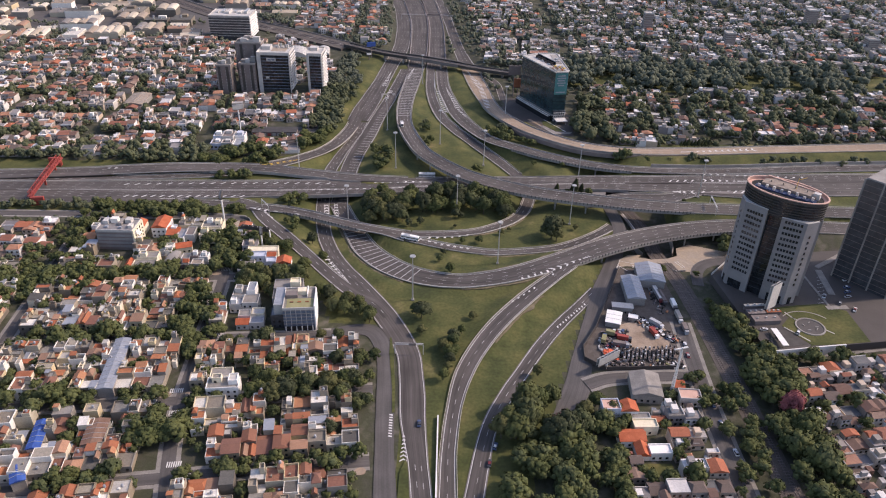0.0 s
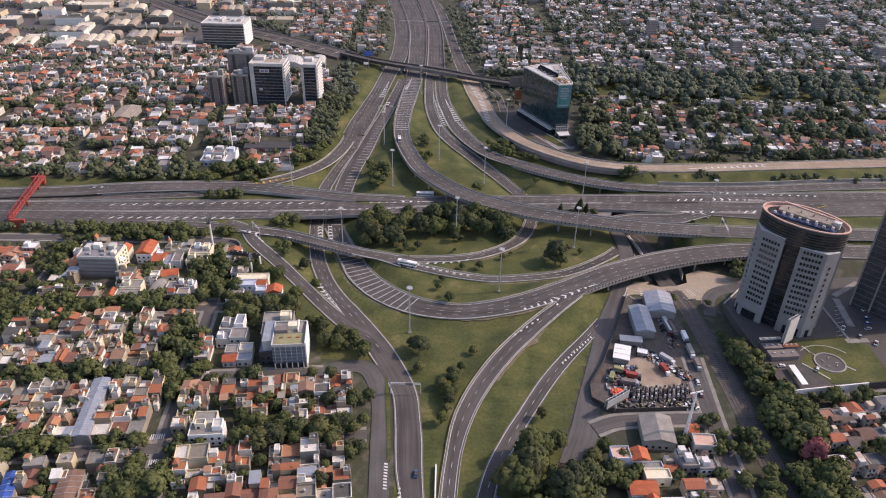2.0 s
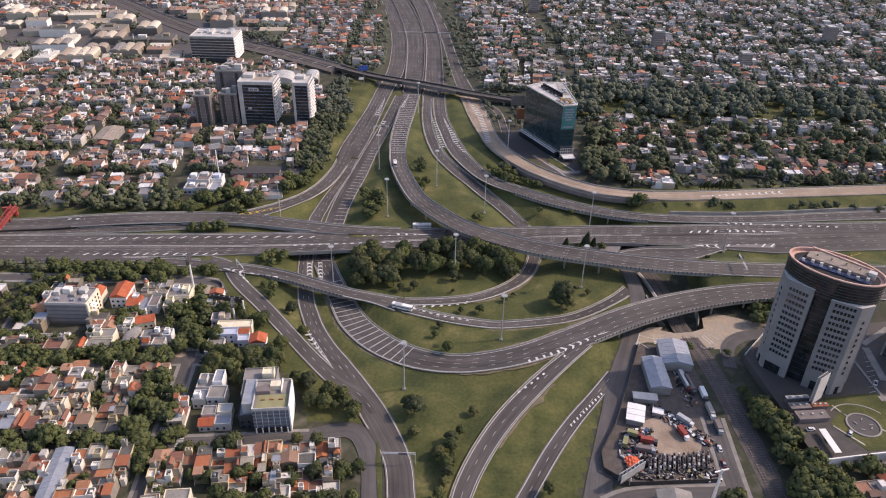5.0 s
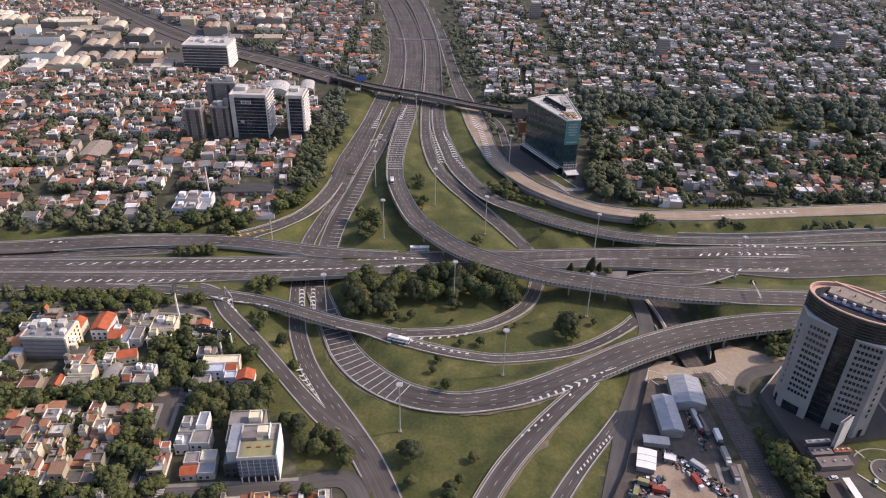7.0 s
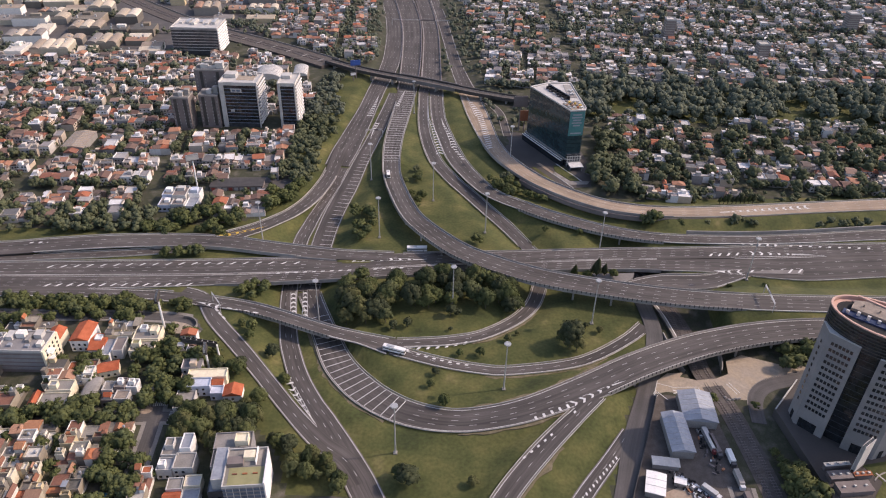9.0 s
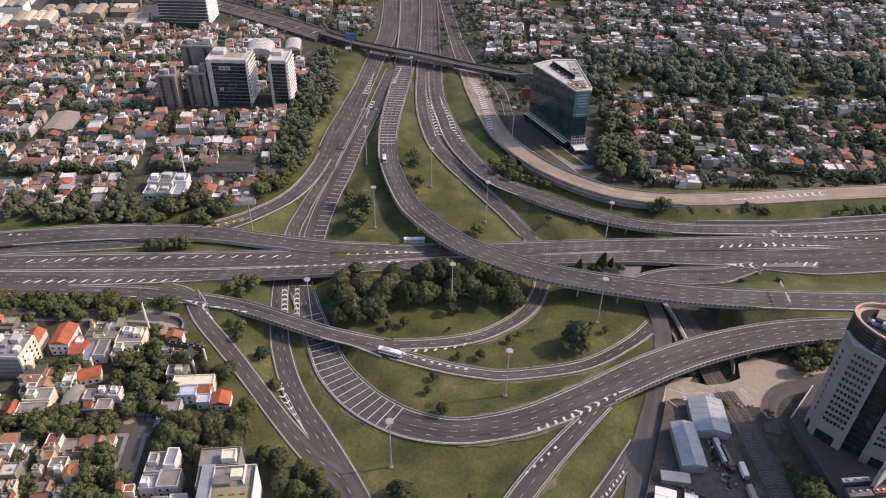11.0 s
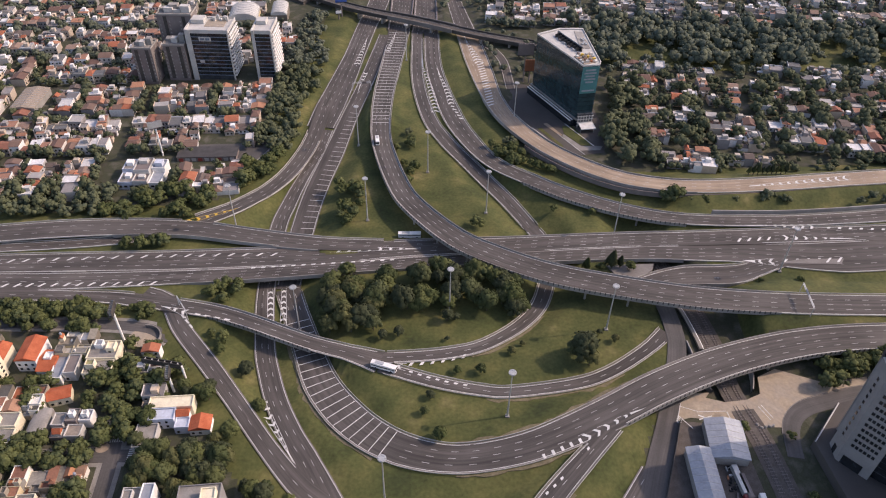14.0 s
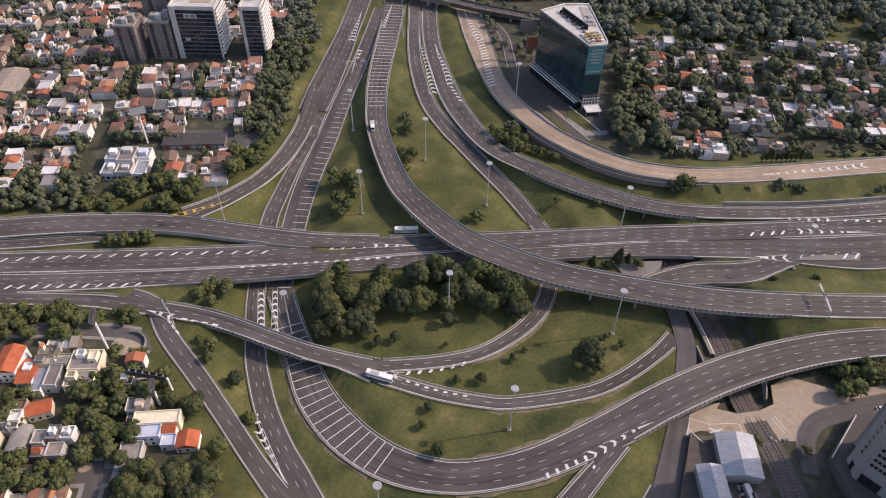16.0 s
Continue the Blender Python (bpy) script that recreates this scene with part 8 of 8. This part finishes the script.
def crown_mesh(seed, lobes, leaves, size, core=1):
    """A domed crown of many small uneven lobes, each covered with leaf sprays; the sprays keep the lobe's normals."""
    r = random.Random(seed)
    mb = Mesh()
    mb.smooth, mb.nor = True, []
    squash = r.uniform(0.85, 1.0)
    balls = [(0, 0, 0.55, 0.62)]
    for i in range(lobes):
        a, q = i * 2.4 + r.uniform(-0.5, 0.5), math.sqrt((i + 0.5) / lobes)
        reach = 0.84 * q * r.uniform(0.82, 1.12)
        balls.append((reach * math.cos(a), reach * math.sin(a) * squash, 0.22 + 0.86 * math.sqrt(max(0.0, 1 - q * q)) * r.uniform(0.85, 1.1), r.uniform(0.2, 0.36) * (1.1 if lobes > 9 else 1.45)))
    for bx, by, bz, br in balls:
        k = len(mb.v)
        ball = bmesh.new()
        bmesh.ops.create_icosphere(ball, subdivisions=core, radius=br * 0.9)
        for v in ball.verts:
            j = r.uniform(0.82, 1.12)
            mb.v.append((v.co.x * j + bx, v.co.y * j + by, v.co.z * 0.85 * j + bz))
            mb.nor.append(tuple((v.co.normalized() + Vector((r.uniform(-1, 1), r.uniform(-1, 1), r.uniform(-1, 1))) * 0.3 + Vector((bx, by, bz - 0.4)) * 0.7).normalized()))
        mb.f += [tuple(k + v.index for v in f.verts) for f in ball.faces]
        ball.free()
        for j in range(int(leaves * br * br * 6)):
            z = r.uniform(-0.5, 1)
            a = r.uniform(0, 6.283)
            s = math.sqrt(1 - z * z)
            n = Vector((s * math.cos(a), s * math.sin(a), z))
            p = Vector((bx, by, bz)) + Vector((n.x, n.y, n.z * 0.85)) * br * r.uniform(0.88, 1.16)
            t = (n + Vector((r.uniform(-1, 1), r.uniform(-1, 1), r.uniform(-0.5, 1))) * 0.7).normalized()
            u = t.orthogonal().normalized()
            u.rotate(Matrix.Rotation(r.uniform(0, 6.283), 3, t))
            v = t.cross(u)
            e = size * r.uniform(0.6, 1.3)
            mb.poly(p - u * e, p - v * e * 0.6 - t * e * 0.1, p + u * e, p + v * e * 0.6 + t * e * 0.25)
            nn = tuple((n * 0.8 + t * 0.45 + Vector((bx, by, bz - 0.4)) * 0.6).normalized())
            mb.nor += [nn] * 4
    return mb


CROWNS = [crown_mesh(20 + i, 22, 80, 0.082).data("crown", M_LEAF) for i in range(7)]
CROWN_RED = crown_mesh(40, 20, 105, 0.075).data("crown", M_LEAF_RED)


def trunk_mesh(seed):
    r = random.Random(seed)
    mb = Mesh().tube((0, 0, -0.08), (0.02, 0, 0.5), 0.055, 0.04, 7)
    for i in range(4):
        a = i * 1.6 + r.uniform(0, 1)
        mb.tube((0.02, 0, 0.42), (0.5 * math.cos(a), 0.5 * math.sin(a), 0.85), 0.03, 0.012, 5)
    return mb


TRUNKS = [trunk_mesh(60 + i).data("trunk", M_BARK) for i in range(3)]
tr_rng = random.Random(11)


def clump(x0, x1, y0, y1, n, smin, smax, clear=2.0):
    for i in range(n):
        x, y = tr_rng.uniform(x0, x1), tr_rng.uniform(y0, y1)
        if not near_road(x, y, clear):
            TREES.append((x, y, tr_rng.uniform(smin, smax)))


clump(-56, -24, 438, 478, 34, 1.1, 1.7)
clump(-22, 45, 452, 486, 46, 1.1, 1.7)
clump(-345, -135, 523, 550, 150, 0.9, 1.5)
clump(-340, -140, 442, 452, 110, 0.6, 1.1, 0.2)
clump(184, 240, 294, 300, 10, 0.6, 1.0, 0.2)
clump(-150, -100, 405, 440, 22, 0.6, 1.1)
clump(-122, -98, 560, 820, 190, 0.9, 1.4)
clump(28, 66, 196, 262, 60, 1.2, 1.9)
clump(52, 80, 225, 262, 14, 0.8, 1.2)
clump(160, 171, 296, 350, 24, 1.1, 1.6, 0.3)
clump(159, 177, 240, 298, 30, 1.4, 2.0, 0.3)
clump(155, 174, 186, 250, 30, 1.4, 2.1, 0.3)
clump(140, 147, 195, 272, 22, 0.9, 1.3, -1.0)
clump(115, 146, 590, 690, 60, 1.3, 2.1)
clump(-62, -44, 520, 560, 16, 0.8, 1.2)
clump(-30, -12, 560, 625, 16, 0.6, 1.0)
clump(36, 60, 580, 612, 24, 0.8, 1.1, 0.5)
for k in range(11):
    TREES.append((33 + 4.2 * k, 612 - 4.3 * k + 0.1 * k * k, tr_rng.uniform(0.7, 1.0)))
clump(-136, -118, 366, 404, 9, 0.8, 1.2, -4)
clump(-620, -270, 872, 890, 60, 0.9, 1.4)
clump(-262, -205, 905, 1000, 60, 0.9, 1.4)
clump(-128, -72, 850, 1250, 230, 0.8, 1.3, 2)
clump(-2, 44, 830, 1250, 190, 0.8, 1.3, 2)
clump(-160, -100, 1250, 1420, 60, 0.9, 1.3, 2)
for i in range(12):
    cx_, cy_ = tr_rng.uniform(-620, -290), tr_rng.uniform(900, 1180)
    clump(cx_ - 14, cx_ + 14, cy_ - 5, cy_ + 5, 8, 0.8, 1.2)
clump(115, 430, 732, 812, 240, 1.6, 2.5)
clump(135, 420, 592, 700, 70, 1.3, 2.1)
clump(156, 166, 322, 380, 18, 0.5, 0.9, -4)
clump(-250, -224, 360, 442, 34, 0.7, 1.1, -4)
clump(-122, -100, 455, 472, 10, 0.8, 1.1, 1)
clump(-120, -70, 346, 395, 18, 0.7, 1.1)
clump(-100, -52, 345, 375, 18, 0.6, 1.1)
clump(-20, 12, 270, 335, 9, 0.6, 1.0)
clump(-66, -40, 320, 345, 20, 0.6, 1.1, 1.0)
clump(-98, -84, 336, 375, 12, 0.8, 1.3, 0.5)
clump(186, 228, 414, 424, 26, 1.0, 1.5, -30)
clump(-190, -150, 497, 503, 9, 0.8, 1.3, 0.3)
clump(140, 620, 735, 805, 110, 1.5, 2.4)
clump(140, 450, 584, 600, 70, 0.6, 1.0)
clump(150, 420, 548, 556, 30, 0.7, 1.3, 1)
clump(30, 130, 700, 790, 60, 0.8, 1.2)
clump(20, 140, 800, 1250, 120, 0.8, 1.2)
clump(-260, -196, 330, 378, 36, 0.8, 1.3, -4)
clump(-345, -230, 330, 375, 60, 0.8, 1.3, -4)
clump(-350, -130, 250, 262, 50, 0.8, 1.3, -4)
clump(-42, -34, 196, 300, 12, 0.7, 1.0, 0.5)
clump(-140, -118, 310, 400, 16, 0.9, 1.3, -4)
clump(130, 620, 690, 735, 50, 0.9, 1.5)
for i in range(14):
    cx_, cy_ = tr_rng.uniform(160, 640), tr_rng.uniform(760, 1300)
    clump(cx_ - 40, cx_ + 40, cy_ - 16, cy_ + 16, 40, 0.8, 1.4)
for i in range(30):
    cx_, cy_ = tr_rng.uniform(-520, -130), tr_rng.uniform(560, 1250)
    clump(cx_ - 30, cx_ + 30, cy_ - 10, cy_ + 10, 22, 0.7, 1.2)
clump(140, 420, 590, 760, 60, 1.2, 2.0)
clump(-112, -90, 590, 745, 70, 0.9, 1.4, 3.0)
clump(68, 84, 196, 262, 26, 1.0, 1.5, 0.5)
clump(84, 128, 180, 286, 16, 0.7, 1.1, 0.3)
clump(-330, -280, 470, 476, 4, 0.5, 0.7)
clump(90, 128, 262, 280, 6, 0.6, 0.9)
clump(127, 135, 190, 285, 14, 0.7, 1.1, -8)
# street trees of the near town
for x0_, x1_, y0_, y1_, n_, sa_, sb_ in ((-250, -195, 342, 364, 30, 0.9, 1.3), (-195, -140, 355, 369, 26, 0.9, 1.3), (-195, -150, 342, 348, 8, 0.8, 1.1), (-147, -127, 300, 346, 24, 1.0, 1.5), (-137, -117, 284, 305, 12, 0.9, 1.4), (-140, -115, 226, 244, 16, 1.2, 1.7), (-92, -36, 258, 273, 26, 0.8, 1.2), (-146, -130, 386, 414, 13, 1.0, 1.4), (-143, -128, 370, 384, 8, 1.0, 1.3), (-117, -86, 350, 366, 26, 1.0, 1.4), (-126, -116, 354, 362, 4, 0.9, 1.2), (-212, -165, 432, 446, 26, 0.8, 1.2), (-125, -100, 395, 412, 14, 0.7, 1.2), (-182, -172, 384, 392, 4, 1.0, 1.4)):
    clump(x0_, x1_, y0_, y1_, n_, sa_, sb_, -6)
for x, y, s in ((-87, 411, 1.05), (-108, 433, 0.7), (73, 421, 1.85), (92, 484.5, 0.8), (108, 485.5, 0.9), (76, 418, 1.2), (70, 424, 1.2), (91, 433, 0.55), (84, 438, 0.4), (5, 375, 0.8), (-2, 388, 0.6), (25, 522, 1.15), (72, 538, 0.7), (95, 536, 0.7), (148, 550, 1.7), (178, 478, 0.5), (200, 479, 0.6), (-11, 328, 1.5), (-14, 331, 1.0), (18, 328, 0.7), (7, 304, 0.95), (5, 293, 0.9), (8, 298, 0.7), (2, 276, 0.8), (4, 284, 0.7), (50, 281, 0.8), (-10, 418, 0.4), (142, 549, 1.4), (-118, 232, 1.9), (138, 381.5, 0.95), (158, 332, 1.5), (164, 338, 1.7), (156, 326, 1.4), (184, 407, 1.3), (191, 409, 1.4), (199, 414, 1.5), (204, 419, 1.3), (7.8, 445.3, 0.9), (12, 446, 0.6), (-24, 432.3, 0.7), (-16, 434.5, 0.75), (39.3, 424.3, 0.6), (45, 430, 0.4), (12.8, 411.8, 0.55), (23.7, 412, 0.65), (0.3, 396.8, 0.6), (7.9, 432, 0.35), (-40, 436.7, 1.0), (120, 630, 1.4), (130, 603, 1.3)):
    TREES.append((x, y, s))
TREE_FREE = [(-165, -120, 346.5, 356.5), (-141, -121, 354, 369), (-122, -92, 367, 392), (-92, -66, 296, 312), (-62, -36, 306, 318), (108, 136, 378, 412), (140, 180, 378, 412), (145, 180, 738, 757), (300, 336, 729, 744)]      # kept open: x0, x1, y0, y1
PAVED = np.vstack([t["p"] for t in TRACE.values()])


def on_road(x, y):
    return (np.hypot(PAVED[:, 0] - x, PAVED[:, 1] - y) - PAVED[:, 3] / 2).min() < 1.2


near_list = sorted(((x - 0) ** 2 + (y - 350) ** 2, x, y, s) for x, y, s in TREES if not blocked(x, y, -4) and abs(x) < 0.62 * y + 90 and not any(a < x < b and c < y < d for a, b, c, d in TREE_FREE) and not on_road(x, y))
for i, (_, x, y, s) in enumerate(near_list[:300]):
    ob = thing("tree", Matrix.Translation((x, y, ground_z(x, y))) @ Matrix.Rotation(tr_rng.uniform(0, 6.28), 4, "Z"), "broad-leaved tree with a dense uneven crown", "tree", "trees")
    r = 3.9 * s
    h = r * tr_rng.uniform(1.05, 1.4)
    t = part("trunk", TRUNKS[i % 3], None, ob)
    t.scale = (r, r, h)
    c = part("crown", CROWNS[i % 7], None, ob)
    c.scale, c.location = (r, r, h), (0, 0, h * 0.42)
for x, y, s in ((168, 256, 1.7), (55, 243, 1.1)):
    ob = thing("tree", pose(x, y, 0), "russet flowering tree among green crowns", "tree", "trees")
    part("trunk", TRUNKS[0], None, ob).scale = (4 * s, 4 * s, 5 * s)
    c = part("crown", CROWN_RED, None, ob)
    c.scale, c.location = (3.6 * s, 3.6 * s, 4.6 * s), (0, 0, 3.0 * s)
# conifers beside the ring road
CYP = (202, 577, 226, 577.8)
cone = crown_mesh(44, 18, 110, 0.10)
cone.v = [(x * max(0.12, 1.1 - z * 0.72), y * max(0.12, 1.1 - z * 0.72), z) for x, y, z in cone.v]
CONIFER = cone.data("crown", M_LEAF)
for x, y, s in [(84, 484, 1.1), (98, 486, 1.5), (103, 487, 1.0)] + [(CYP[0] + (CYP[2] - CYP[0]) * k / 8, CYP[1] + (CYP[3] - CYP[1]) * k / 8, 0.62 + 0.1 * (k % 3)) for k in range(9)]:
    ob = thing("conifer", pose(x, y, ground_z(x, y)), "dark upright conifer beside the road", "tree", "trees")
    part("trunk", Mesh().tube((0, 0, -0.3), (0, 0, 4), 0.25, n=6), M_BARK, ob)
    c = part("crown", CONIFER, None, ob)
    c.scale, c.location = (3.0 * s, 3.0 * s, 7.5 * s), (0, 0, 0.8)


def joined_trees(name, rows, templates, material, label):
    """Many crowns gathered into one mesh."""
    TV, TN = [np.array(t.v) for t in templates], [np.array(t.nor) for t in templates]
    vs, ns, fs, base = [], [], [], 0
    for i, (_, x, y, s) in enumerate(rows):
        k = i % len(TV)
        V = TV[k]
        a, r = tr_rng.uniform(0, 6.28), (3.8 if len(V) > 600 else 3.4) * s
        h = r * tr_rng.uniform(0.95, 1.3)
        X = V[:, 0] * math.cos(a) - V[:, 1] * math.sin(a)
        Y = V[:, 0] * math.sin(a) + V[:, 1] * math.cos(a)
        vs.append(np.column_stack([X * r + x, Y * r + y, V[:, 2] * h + h * 0.3]))
        N_ = TN[k]
        ns.append(np.column_stack([N_[:, 0] * math.cos(a) - N_[:, 1] * math.sin(a), N_[:, 0] * math.sin(a) + N_[:, 1] * math.cos(a), N_[:, 2]]))
        fs += [tuple(base + q for q in f) for f in templates[k].f]
        base += len(V)
    me = bpy.data.meshes.new(name)
    me.from_pydata(np.vstack(vs).tolist(), [], fs)
    me.materials.append(material)
    me.polygons.foreach_set("use_smooth", [True] * len(me.polygons))
    me.normals_split_custom_set_from_vertices(np.vstack(ns).tolist())
    tagged(new(name, me), label, "trees", kind="stuff")


joined_trees("garden_trees", near_list[300:1400], [crown_mesh(70 + i, 13, 24, 0.12) for i in range(5)], M_LEAF_MID, "crowns of street and garden trees beyond the near ones")
beyond = near_list[1400:]
# belt and far crowns wear the leaf colours with haze painted in
joined_trees("belt_trees", [q for q in beyond if q[2] < 715], [crown_mesh(80 + i, 6, 5, 0.16) for i in range(8)], M_LEAF_HALF_HAZED, "crowns of tree belts and gardens beyond the ring road")
joined_trees("far_trees", [q for q in beyond if 715 <= q[2] < 820], [crown_mesh(80 + i, 6, 5, 0.16) for i in range(8)], M_LEAF_HAZED, "crowns of street and garden trees across the far town")
joined_trees("far_trees", [q for k, q in enumerate(beyond) if 820 <= q[2] < 1080 or q[2] >= 1080 and k % 2], [crown_mesh(90 + i, 3, 1, 0.17) for i in range(8)], M_LEAF_HAZED, "small tree crowns across the distant town")
